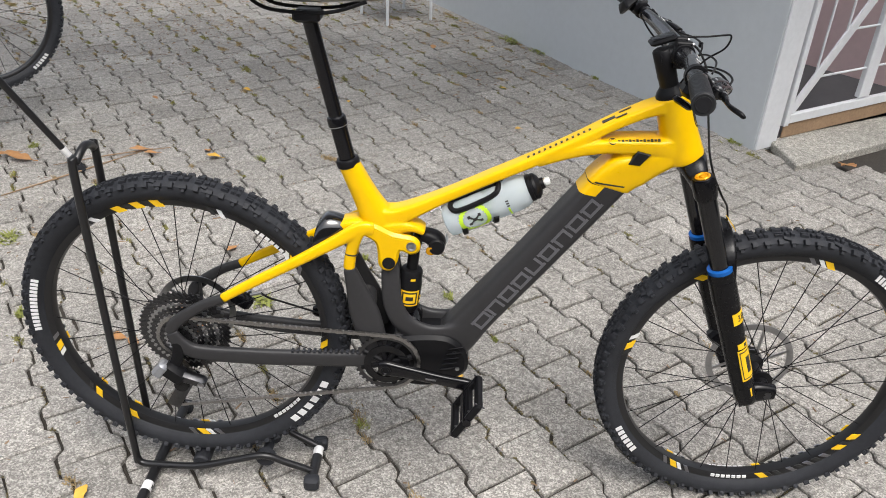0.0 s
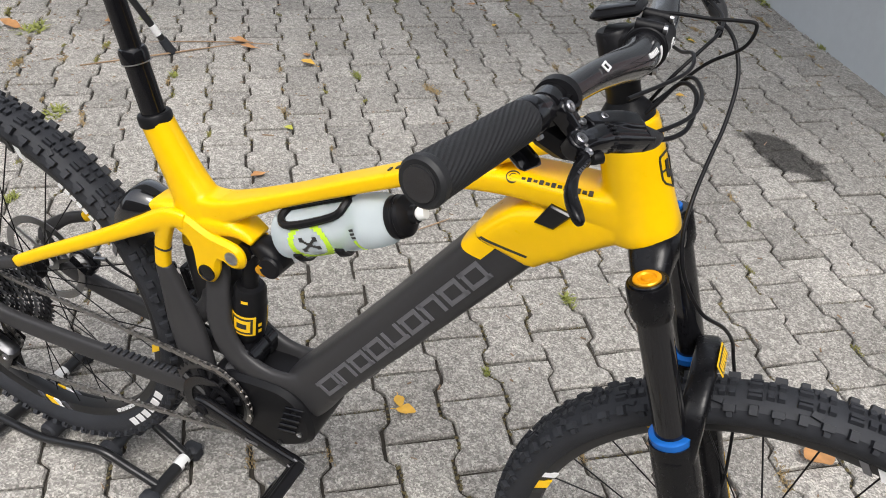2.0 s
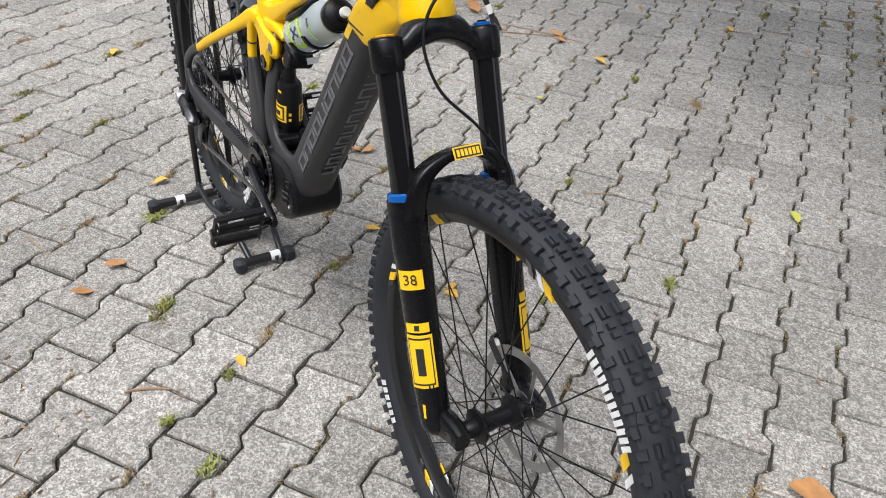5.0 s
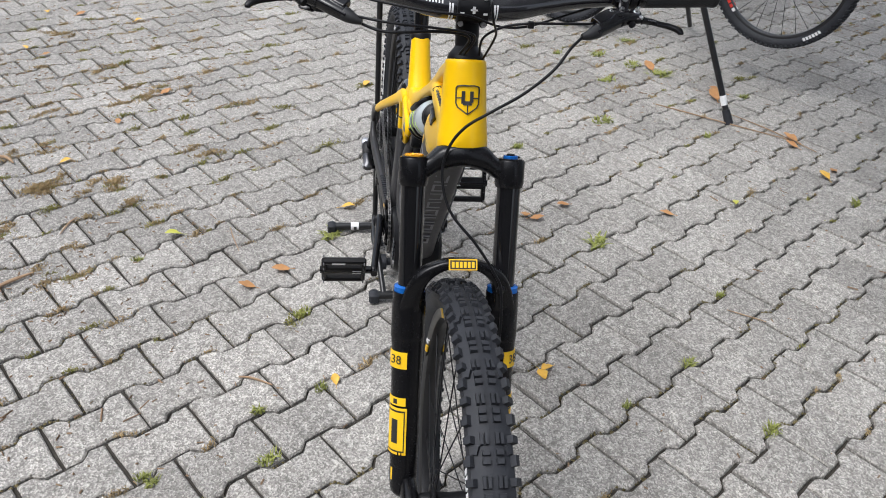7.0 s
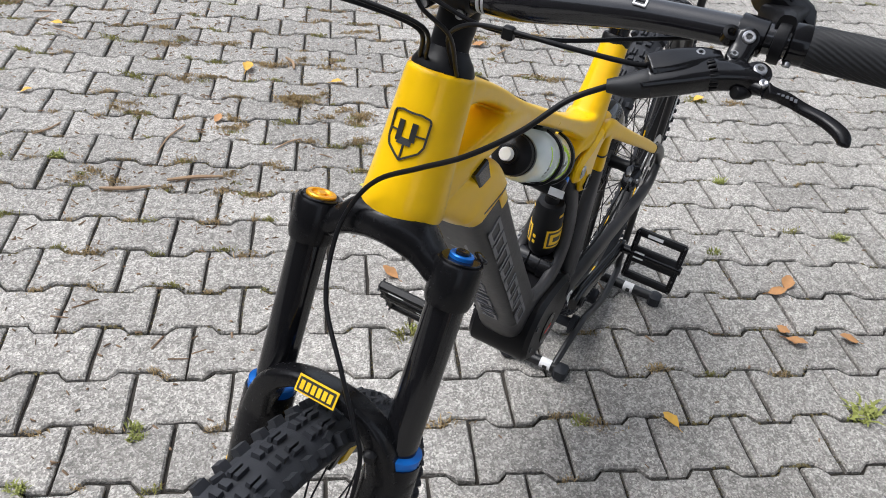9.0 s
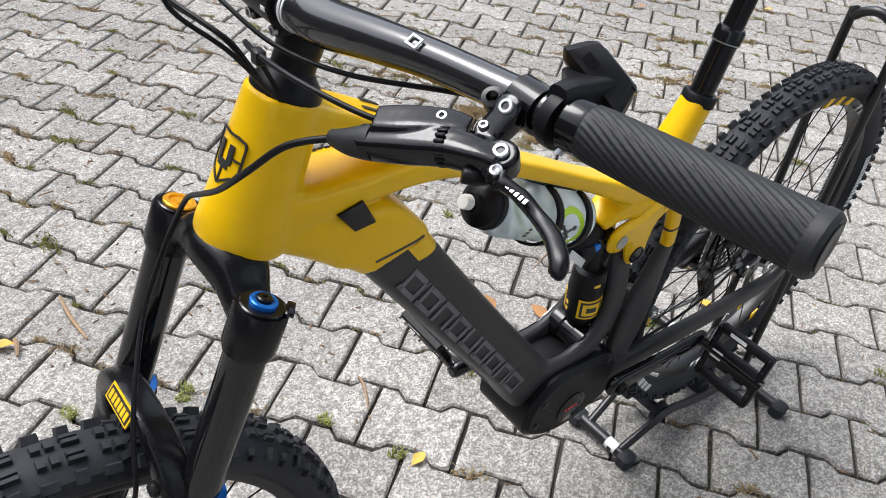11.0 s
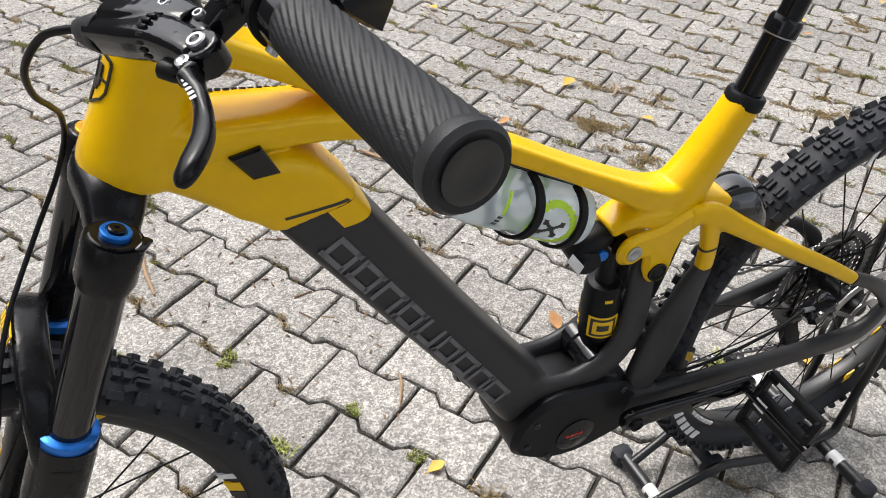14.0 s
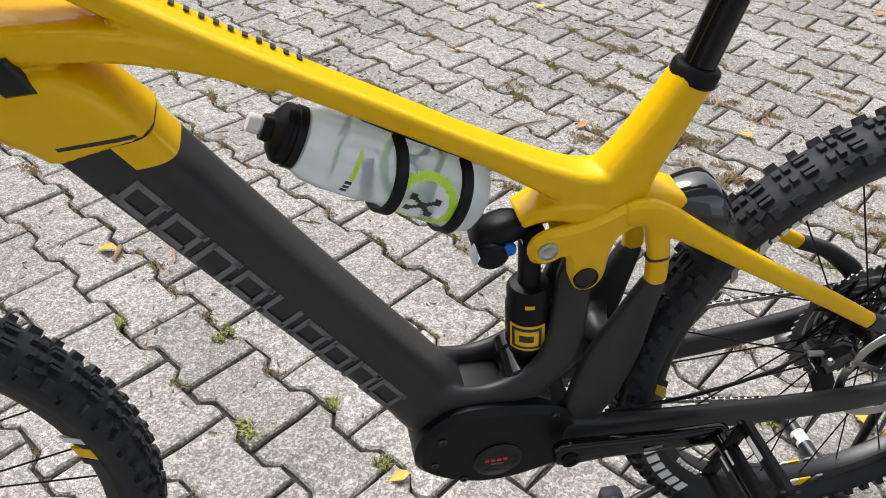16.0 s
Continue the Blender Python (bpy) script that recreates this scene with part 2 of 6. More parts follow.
def smooth_path(pts, k):
    """Catmull-Rom through rows of numbers, k steps a span."""
    p = [np.array(q, float) for q in pts]
    if len(p) < 3 or k < 2:
        return p
    out = []
    for i in range(len(p) - 1):
        a, b, c, d = p[max(i - 1, 0)], p[i], p[i + 1], p[min(i + 2, len(p) - 1)]
        for j in range(k):
            u = j / k
            out.append(0.5 * (2 * b + (c - a) * u + (2 * a - 5 * b + 4 * c - d) * u * u + (3 * b - a - 3 * c + d) * u ** 3))
    return out + [p[-1]]


def rings(bm, loops, caps=True, closed=False):
    vs = [[bm.verts.new(tuple(v)) for v in loop] for loop in loops]
    n = len(vs[0])
    for a, b in zip(vs, vs[1:] + ([vs[0]] if closed else [])):
        for i in range(n):
            bm.faces.new((a[i], a[(i + 1) % n], b[(i + 1) % n], b[i]))
    if caps and not closed:
        bm.faces.new(vs[0][::-1]), bm.faces.new(vs[-1])
    return bm


def loft(rows, k=5, n=24, exp=2.5, caps=True, bm=None, shear0=0.0, shear1=0.0, grow=0.0):
    """A tube of superellipse sections. rows: x, y, z, half width across the bike, half height in its plane (and exponent)."""
    bm = bm or bmesh.new()
    rows = smooth_path([tuple(r) + (exp,) * (6 - len(r)) for r in rows], k)
    loops = []
    for i, r in enumerate(rows):
        a, b = rows[max(i - 1, 0)][:3], rows[min(i + 1, len(rows) - 1)][:3]
        t = (b - a) / np.linalg.norm(b - a)
        lat = np.array((0, 1, 0)) - t[1] * t
        lat /= np.linalg.norm(lat)
        nor = np.cross(lat, t)
        sh = shear0 if i == 0 else shear1 if i == len(rows) - 1 else shear0 + (shear1 - shear0) * i / (len(rows) - 1)
        loop = []
        for j in range(n):
            w = 2 * math.pi * j / n
            c, s = math.cos(w), math.sin(w)
            u = (r[3] + grow) * math.copysign(abs(c) ** (2 / r[5]), c)
            v = (r[4] + grow) * math.copysign(abs(s) ** (2 / r[5]), s)
            loop.append(r[:3] + lat * u + nor * v + t * v * sh)
        loops.append(loop)
    return rings(bm, loops, caps)


def tube(pts, r, k=6, n=10, bm=None, caps=True):
    """A round tube along smoothed points; r is one radius or one for each point."""
    bm = bm or bmesh.new()
    rs = r if isinstance(r, (list, tuple)) else [r] * len(pts)
    rows = smooth_path([tuple(p) + (q,) for p, q in zip(pts, rs)], k)
    loops, u = [], None
    for i, row in enumerate(rows):
        a, b = rows[max(i - 1, 0)][:3], rows[min(i + 1, len(rows) - 1)][:3]
        t = (b - a) / np.linalg.norm(b - a)
        if u is None:
            u = np.cross(t, (0.31, 0.52, 0.79))
        u = u - t * (u @ t)
        u /= np.linalg.norm(u)
        v = np.cross(t, u)
        loops.append([row[:3] + row[3] * (u * math.cos(2 * math.pi * j / n) + v * math.sin(2 * math.pi * j / n)) for j in range(n)])
    return rings(bm, loops, caps)


def lathe(profile, centre, axis, n=32, bm=None, caps=True, closed=False, start=0.0, arc=2 * math.pi):
    """Turns (radius, height) rows round an axis through the centre."""
    bm = bm or bmesh.new()
    a = Vector(axis).normalized()
    u = a.orthogonal().normalized()
    v = a.cross(u)
    c = Vector(centre)
    loops = [[c + a * h + (u * math.cos(start + arc * j / n) + v * math.sin(start + arc * j / n)) * max(r, 1e-5) for j in range(n)] for r, h in profile]
    return rings(bm, loops, caps, closed)


def box(centre, size, m=None, bevel=0.0, bm=None, taper=1.0):
    """A box of full sizes, turned by the 3x3 matrix m, with one bevel; its top may taper."""
    bm = bm or bmesh.new()
    m = m or Matrix.Identity(3)
    c = Vector(centre)
    x, y, z = (s / 2 for s in size)
    b = min(bevel, x * 0.9, y * 0.9, z * 0.9)

    def ring(zz, ins, k):
        pts = []
        for sx, sy in ((1, 1), (-1, 1), (-1, -1), (1, -1)):
            xx, yy = (x - ins) * k, (y - ins) * k
            if b:
                pair = [(sx * xx, sy * (yy - b)), (sx * (xx - b), sy * yy)]
                if sx * sy < 0:
                    pair.reverse()
                pts += pair
            else:
                pts.append((sx * xx, sy * yy))
        return [c + m @ Vector((px, py, zz)) for px, py in pts]
    if b:
        loops = [ring(-z, b, 1), ring(-z + b, 0, 1), ring(z - b, 0, taper), ring(z, b, taper)]
    else:
        loops = [ring(-z, 0, 1), ring(z, 0, taper)]
    return rings(bm, loops)


def slab(outline, y0, y1, bevel=0.002, bm=None, plane="xz"):
    """A plate: an outline in the bike's plane between two y values, with bevelled rims."""
    bm = bm or bmesh.new()
    p = [np.array(q, float) for q in outline]
    area = sum(p[i][0] * p[(i + 1) % len(p)][1] - p[(i + 1) % len(p)][0] * p[i][1] for i in range(len(p)))
    if area < 0:
        p.reverse()

    def inset(d):
        out = []
        for i in range(len(p)):
            a, b, c = p[i - 1], p[i], p[(i + 1) % len(p)]
            n1, n2 = np.array((-(b - a)[1], (b - a)[0])), np.array((-(c - b)[1], (c - b)[0]))
            n1, n2 = n1 / (np.linalg.norm(n1) + 1e-9), n2 / (np.linalg.norm(n2) + 1e-9)
            m = n1 + n2
            m = m / max(m @ m / 2, 0.4)
            out.append(b + m * d)
        return out

    def lift(q, y):
        return [(a[0], y, a[1]) if plane == "xz" else (a[0], a[1], y) for a in q]
    lo, hi = min(y0, y1), max(y0, y1)
    if bevel:
        loops = [lift(inset(bevel), lo), lift(p, lo + bevel), lift(p, hi - bevel), lift(inset(bevel), hi)]
    else:
        loops = [lift(p, lo), lift(p, hi)]
    return rings(bm, loops)


def rod(a, b, r, n=10, bm=None):
    return tube([a, b], r, 1, n, bm)


def turn_y(deg):
    return Matrix.Rotation(radians(deg), 3, "Y")


def frame_of(xdir, zdir):
    """A 3x3 matrix with the given x direction and z direction (made square)."""
    x = Vector(xdir).normalized()
    z = Vector(zdir)
    z = (z - x * z.dot(x)).normalized()
    y = z.cross(x)
    return Matrix((x, y, z)).transposed()


def text_mesh(words, size, m4, depth=0.0006):
    """Letters of the built-in font as a bmesh placed by a 4x4 matrix."""
    cu = bpy.data.curves.new("letters", "FONT")
    cu.body, cu.size, cu.align_x, cu.align_y, cu.extrude = words, size, "CENTER", "CENTER", depth / 2
    cu.resolution_u = 3
    ob = bpy.data.objects.new("letters", cu)
    me = bpy.data.meshes.new_from_object(ob)
    bm = bmesh.new()
    bm.from_mesh(me)
    bm.transform(m4)
    bpy.data.objects.remove(ob)
    bpy.data.curves.remove(cu)
    bpy.data.meshes.remove(me)
    return bm

# ---- setting ----
ground = part("ground", slab([(-60, -60), (60, -60), (60, 60), (-60, 60)], -0.3, -0.0135, 0, plane="xy"), SOIL, flat=True)
tagged(ground, "dark soil and sand bed under the paving", "ground", kind="structure")

# house wall: from its far end to the corner beside the gate
WALL_A, WALL_B = Vector((-1.607, 8.099, 0)), Vector((2.059, 2.232, 0))
_d = (WALL_B - WALL_A).normalized()
_n = Vector((-_d.y, _d.x, 0))          # away from the yard


def wall_box(a, b, depth, z0, z1, bevel=0.0):
    d = (b - a).normalized()
    n = Vector((-d.y, d.x, 0))
    mid = (a + b) / 2 + n * depth / 2
    return box((mid.x, mid.y, (z0 + z1) / 2), ((b - a).length, depth, z1 - z0), frame_of(d, (0, 0, 1)), bevel)


wall_east = tagged(part("wall_east", wall_box(WALL_A, WALL_B, 0.15, -0.1, 3.596, 0.006), PLASTER), "grey-white rough plastered house wall", "wall", kind="structure")
part_face = part("trim", box(WALL_B + _d * 0.005 + _n * 0.075 + Vector((0, 0, 1.4)), (0.010, 0.146, 2.8), frame_of(_d, (0, 0, 1)), 0.003), PAINTED_METAL)
tagged(part_face, "pale painted end face of the wall", "trim", kind="structure")
# pink wall behind the gate, and the house wall's far side
g0 = WALL_B + _n * 0.155
PINK_A, PINK_B = Vector((1.953, 4.663, 0)), Vector((3.483, 2.943, 0))
wall_pink = tagged(part("wall_north", wall_box(PINK_A, PINK_B, 0.2, -0.1, 3.596), PINK_PLASTER), "pale pink plastered wall behind the gate", "wall", kind="structure")
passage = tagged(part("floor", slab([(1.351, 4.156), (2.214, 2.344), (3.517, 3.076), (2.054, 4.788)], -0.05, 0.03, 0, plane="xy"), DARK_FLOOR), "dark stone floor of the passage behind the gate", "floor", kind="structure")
step = tagged(part("pavement_slab", slab([(2.159, 2.315), (2.184, 2.004), (3.110, 2.575), (3.368, 2.997), (3.271, 3.032)], -0.05, 0.030, 0.006, plane="xy"), SLAB), "pale concrete threshold slab before the gate", "slab", kind="structure")
# unseen slab added high over the yard, only to shade its rear
eave = tagged(part("unseen_shade_slab", slab([(-7.5, 0.5), (3.6, 0.5), (3.6, 2.5), (-7.5, 2.5)], 3.6, 3.75, 0, plane="xy"), PLASTER), "unseen white slab added high over the yard to shade its rear", "eave", kind="structure")
wall_far = tagged(part("wall_west", box((-7.4, 5.0, 1.748), (0.2, 10.8, 3.696)), PLASTER), "plastered end wall of the yard", "wall", kind="structure")
wall_back = tagged(part("wall_south", box((-2.0, 10.4, 1.4), (11.0, 0.2, 3.0)), PLASTER), "plastered rear wall of the yard", "wall", kind="structure")


# gate: painted steel frame, uprights, a rising brace and cross bars
def gate_at(s, z, off=0.0):
    p = g0 + _n * s + _d * off
    return Vector((p.x, p.y, z))


gate = tagged(new("metal_gate"), "closed white painted steel gate with thin upright bars", "gate")
gate.location = gate_at(0.02, 0)


def gate_part(name, bm, material=PAINTED_METAL):
    ob = part(name, bm, material, gate)
    ob.matrix_parent_inverse = Matrix.Translation(-gate_at(0.02, 0))
    return ob


def bar_box(a, b, w, t):
    d = b - a
    return box((a + b) / 2, (d.length, t, w), frame_of(d, _n.cross(d) if abs(d.normalized().z) > 0.99 else (0, 0, 1)), 0.002)


for s in (0.03, 1.22):
    gate_part("upright", box(gate_at(s, 0.83), (0.03, 0.035, 1.46), frame_of(_d, (0, 0, 1)), 0.003))
for z, w in ((0.135, 0.045), (1.53, 0.035)):
    gate_part("rail", bar_box(gate_at(0.046, z), gate_at(1.203, z), w, 0.03))
gate_part("brace", bar_box(gate_at(0.05, 0.165), gate_at(0.60, 0.86), 0.055, 0.012))
gate_part("middle_post", box(gate_at(0.62, 0.52), (0.028, 0.09, 0.70), frame_of(_d, (0, 0, 1)), 0.003))
for s in (0.17, 0.32, 0.46):
    z0 = 0.165 + (s - 0.05) * 1.264
    gate_part("bar", rod(gate_at(s, z0), gate_at(s, 1.515), 0.006, 8))
for z in (0.33, 0.55, 0.74):
    s0 = 0.05 + (z - 0.165) / 1.264
    gate_part("cross_bar", rod(gate_at(s0, z), gate_at(0.58, z), 0.006, 8))
    gate_part("cross_bar", rod(gate_at(0.66, z), gate_at(1.20, z), 0.006, 8))
gate_part("kick_plate", bar_box(gate_at(0.03, 0.073), gate_at(1.22, 0.073), 0.080, 0.008), TWIG)

# unseen plain walls added behind the viewer, dark to dim reflections on the bike
DARK_RENDER = mat("dull_brown_render", (0.13, 0.12, 0.105), 0.9, 0, 0.2, 8, 0.3, 120, coarse=0.8)
for name, a, b in (("wall_south", Vector((6.2, -7.2, 0)), Vector((6.2, 3.0, 0))), ("wall_west", Vector((-9.0, -7.0, 0)), Vector((6.0, -7.0, 0)))):
    tagged(part(name, wall_box(b, a, 0.25, -0.1, 4.2) if name == "wall_south" else wall_box(a, b, -0.25, -0.1, 4.2), DARK_RENDER), "unseen plain brown wall added to darken reflections", "wall", kind="structure")

# ---- the bicycle: x forward from the rear axle, y to its left ----
bike = tagged(new("electric_mountain_bike"), "yellow and graphite electric mountain bike held in a display stand", "bicycle")
bike.rotation_euler = (radians(-1.3), 0, 0)
REAR, FRONT = Vector((0.004, 0, 0.420)), Vector((1.291, 0, 0.366))
SX, SZ = 0.354, -0.935                  # steering axis, downwards
BB = Vector((0.456, 0, 0.385))


def steer(k, off=0.0, y=0.0):
    """A point k metres down the steering axis from the badge, off metres ahead of it."""
    return (1.004 + SX * k + 0.935 * off, y, 0.945 + SZ * k + 0.354 * off)


# -- wheels --
def make_wheel(name, c, radius, label, owner, rotor_y, rotor_r):
    k = radius / 0.368
    prof = [(0.318, -0.0165), (0.309, -0.0168), (0.301, -0.012), (0.298, 0), (0.301, 0.012), (0.309, 0.0168), (0.318, 0.0165), (0.313, 0.010), (0.313, -0.010)]
    rim = part(name, lathe([(r * k, h) for r, h in prof], c, (0, 1, 0), 96, closed=True), RIM_BLACK, owner, label)
    # tyre: casing and tread blocks
    cas = [(0.315, -0.0160), (0.322, -0.0225), (0.332, -0.0290), (0.342, -0.0305), (0.351, -0.0275), (0.3575, -0.0180), (0.3605, -0.0060), (0.3605, 0.0060),
           (0.3575, 0.0180), (0.351, 0.0275), (0.342, 0.0305), (0.332, 0.0290), (0.322, 0.0225), (0.315, 0.0160), (0.312, 0.0)]
    bm = lathe([(r * k, h) for r, h in cas], c, (0, 1, 0), 112, closed=True)
    count = 43

    def knob(a, h, r, lx, ly, lz, lean=0.0, yaw=0.0):
        rad = Vector((math.cos(a), 0, math.sin(a)))
        tan = Vector((-math.sin(a), 0, math.cos(a)))
        out = (rad * math.cos(lean) + Vector((0, 1, 0)) * math.sin(lean)).normalized()
        if yaw:
            tan = (tan + out.cross(tan) * yaw).normalized()
        box(c + rad * r * k + Vector((0, h, 0)) + out * lz * 0.12, (lx, ly, lz * 0.86), frame_of(tan, out), 0, bm, 0.86)
    for i in range(count):
        a = 2 * math.pi * i / count
        step = 2 * math.pi / count
        for s in (-1, 1):
            knob(a, s * 0.0086, 0.3603, 0.0080, 0.0105, 0.0090, s * 0.1)
            knob(a + 0.0110 / 0.36, s * 0.0086, 0.3603, 0.0080, 0.0105, 0.0085, s * 0.1)
            knob(a + step * 0.53, s * 0.0064, 0.3605, 0.0165, 0.0050, 0.0085, s * 0.08)
            knob(a + step * 0.53, s * 0.0128, 0.3600, 0.0165, 0.0045, 0.0080, s * 0.12)
            knob(a + step * 0.28, s * 0.0195, 0.3565, 0.0135, 0.0075, 0.0080, s * 0.55, s * 0.35) if i % 2 else None
            knob(a + step * 0.03, s * 0.0272, 0.3525, 0.0150, 0.0090, 0.0115, s * 0.8)
            knob(a + step * 0.03, s * 0.0300, 0.3470, 0.0080, 0.0080, 0.0080, s * 1.05)
            knob(a + step * 0.53, s * 0.0268, 0.3530, 0.0105, 0.0130, 0.0110, s * 0.8)
    part("tyre", bm, RUBBER, rim, "black knobbly rubber tyre", flat=False, sharp=30)
    # hub, spokes, rotor
    hub = [(0.010, -0.055), (0.014, -0.05), (0.015, -0.036), (0.027, -0.034), (0.027, -0.029), (0.015, -0.022), (0.013, 0.0), (0.015, 0.022), (0.027, 0.029), (0.027, 0.034), (0.016, 0.037), (0.016, 0.05), (0.010, 0.055)]
    part("hub", lathe(hub, c, (0, 1, 0), 24), BLACK_MATTE, rim, "black hub")
    for i in range(28):
        s = 1 if i % 2 else -1
        a1 = 2 * math.pi * i / 28
        a0 = a1 + (0.95 if (i // 2) % 2 else -0.95)
        p0 = c + Vector((math.cos(a0) * 0.025, s * 0.031, math.sin(a0) * 0.025))
        p1 = c + Vector((math.cos(a1) * 0.301 * k, s * 0.004, math.sin(a1) * 0.301 * k))
        part("spoke", rod(p0, p1, 0.00115, 6), BLACK_MATTE, rim)
    if rotor_r:
        ring = [(rotor_r, -0.0009), (rotor_r, 0.0009), (rotor_r - 0.015, 0.0009), (rotor_r - 0.015, -0.0009)]
        cy = c + Vector((0, rotor_y, 0))
        rotor = part("brake_rotor", lathe(ring, cy, (0, 1, 0), 60, closed=True), STEEL, rim, "steel disc brake rotor")
        bm = lathe([(0.030, -0.001), (0.030, 0.001), (0.018, 0.001), (0.018, -0.001)], cy, (0, 1, 0), 30, closed=True)
        part("rotor_carrier", bm, STEEL, rim, "steel rotor carrier")
        for i in range(6):
            a = 2 * math.pi * i / 6
            p0 = cy + Vector((math.cos(a) * 0.027, 0, math.sin(a) * 0.027))
            p1 = cy + Vector((math.cos(a + 0.35) * (rotor_r - 0.010), 0, math.sin(a + 0.35) * (rotor_r - 0.010)))
            d = p1 - p0
            part("rotor_arm", box((p0 + p1) / 2, (d.length, 0.0018, 0.007), frame_of(d, d.cross(Vector((0, 1, 0))))), STEEL, rotor)
    return rim


def arc_patch(c, r0, r1, a0, a1, y, n=6, slant=0.0, grow=0.0009):
    """A thin curved patch on a wheel's side between two radii and two angles (degrees)."""
    bm = bm_new()
    s = 1 if y > 0 else -1
    loops = []
    for i in range(n + 1):
        a = radians(a0 + (a1 - a0) * i / n)
        b = a + radians(slant)
        row = []
        for ang, r, yy in ((a, r0, y), (b, r1, y), (b, r1, y + s * grow), (a, r0, y + s * grow)):
            row.append(c + Vector((math.cos(ang) * r, yy, math.sin(ang) * r)))
        loops.append(row)
    return rings(bm, loops)


front_wheel = make_wheel("front_wheel", FRONT, 0.368, "black front wheel with knobbly tyre", bike, 0.048, 0.100)
rear_wheel = make_wheel("rear_wheel", REAR, 0.368, "black rear wheel with knobbly tyre", bike, 0.058, 0.090)

# -- fork --
TH = 0.0755
for s, capm, nm in ((-1, GOLD, "gold"), (1, BLUE, "blue")):
    y = s * TH
    st = part("fork_stanchion", lathe([(0.0185, 0), (0.0185, 0.30)], steer(0.100, 0.016, y), (SX, 0, SZ), 28), STANCHION, bike, "glossy black fork stanchion")
    part("cap_base", lathe([(0.0190, -0.004), (0.0190, 0.0012), (0.0178, 0.0022), (0.0150, 0.0022)], steer(0.086, 0.016, y), (-SX, 0, -SZ), 26), BLACK_GLOSS, bike)
    cap = part("fork_cap", lathe([(0.0148, 0.0), (0.0148, 0.0032), (0.0138, 0.0042), (0.0100, 0.0042), (0.0088, 0.0022), (0.0060, 0.0022), (0.0050, 0.0046), (0.003, 0.0046)] if s < 0 else [(0.0112, 0.0), (0.0116, 0.002), (0.0116, 0.0050), (0.0106, 0.0060), (0.0080, 0.0060), (0.0074, 0.0050), (0.003, 0.0050)], steer(0.0855, 0.016, y), (-SX, 0, -SZ), 26), capm, bike, nm + " anodised fork top cap")
    if s > 0:
        part("dial_top", lathe([(0.0066, 0.0045), (0.0066, 0.0078), (0.0056, 0.0086), (0.0020, 0.0086), (0.0014, 0.0070)], steer(0.0855, 0.016, y), (-SX, 0, -SZ), 20), BLACK_GLOSS, cap, "black dial top")
        part("cap_lever", box(steer(0.083, -0.002, y + 0.012), (0.016, 0.007, 0.004), frame_of((0.6, 0.8, 0), (-SX, 0, -SZ)), 0.001), BLACK_GLOSS, cap)
    part("wiper_seal", lathe([(0.0215, -0.004), (0.0250, -0.002), (0.0250, 0.008), (0.0225, 0.011)], steer(0.292, 0.016, y), (SX, 0, SZ), 28), BLUE, bike, "blue dust wiper seal")
    leg = [(*steer(0.298, 0.016, y), 0.0260, 0.0260), (*steer(0.35, 0.016, y), 0.0262, 0.0270), (*steer(0.48, 0.016, y), 0.0242, 0.0255), (*steer(0.60, 0.018, y), 0.0232, 0.0240), (*steer(0.640, 0.020, y), 0.0215, 0.022), (*steer(0.652, 0.021, y), 0.013, 0.015)]
    lg = part("fork_lower", loft(leg, 4, 24, 2.2), BLACK_SATIN, bike, "matte black fork lower leg")
    ax = [(FRONT.x - 0.062, y * 0.93, FRONT.z - 0.018, 0.016, 0.024), (FRONT.x - 0.02, y * 0.90, FRONT.z, 0.015, 0.024), (FRONT.x + 0.018, y * 0.9, FRONT.z + 0.002, 0.013, 0.017)]
    part("dropout", loft(ax, 3, 18, 2.6), BLACK_SATIN, lg)
part("axle", rod((FRONT.x, -0.082, FRONT.z), (FRONT.x, 0.08, FRONT.z), 0.009, 16), DARK_STEEL, bike)
# crown: two clamps and a bridge
bm = bm_new()
for s in (-1, 1):
    lathe([(0.0190, 0.0005), (0.0215, 0), (0.0228, 0.003), (0.0230, 0.036), (0.0210, 0.043)], steer(0.086, 0.016, s * TH), (SX, 0, SZ), 28, bm)
crown = part("fork_crown", bm, BLACK_SATIN, bike, "matte black fork crown")
bm = bm_new()
rows = []
for y, k, hw, hh in ((-0.074, 0.106, 0.018, 0.015), (-0.055, 0.101, 0.019, 0.017), (-0.034, 0.086, 0.024, 0.020), (0.0, 0.080, 0.031, 0.019), (0.034, 0.086, 0.024, 0.020), (0.055, 0.101, 0.019, 0.017), (0.074, 0.106, 0.018, 0.015)):
    rows.append((y, k, hw, hh))
rows = smooth_path(rows, 5)
loops = []
for y, k, hw, hh in rows:
    c = np.array(steer(k, 0.012, y))
    loops.append([c + np.array((0.935, 0, 0.354)) * hw * math.copysign(abs(math.cos(w)) ** 0.7, math.cos(w)) + np.array((SX, 0, SZ)) * hh * math.copysign(abs(math.sin(w)) ** 0.7, math.sin(w)) for w in np.linspace(0, 2 * math.pi, 18, endpoint=False)])
part("crown_bridge", rings(bm, loops), BLACK_SATIN, crown)
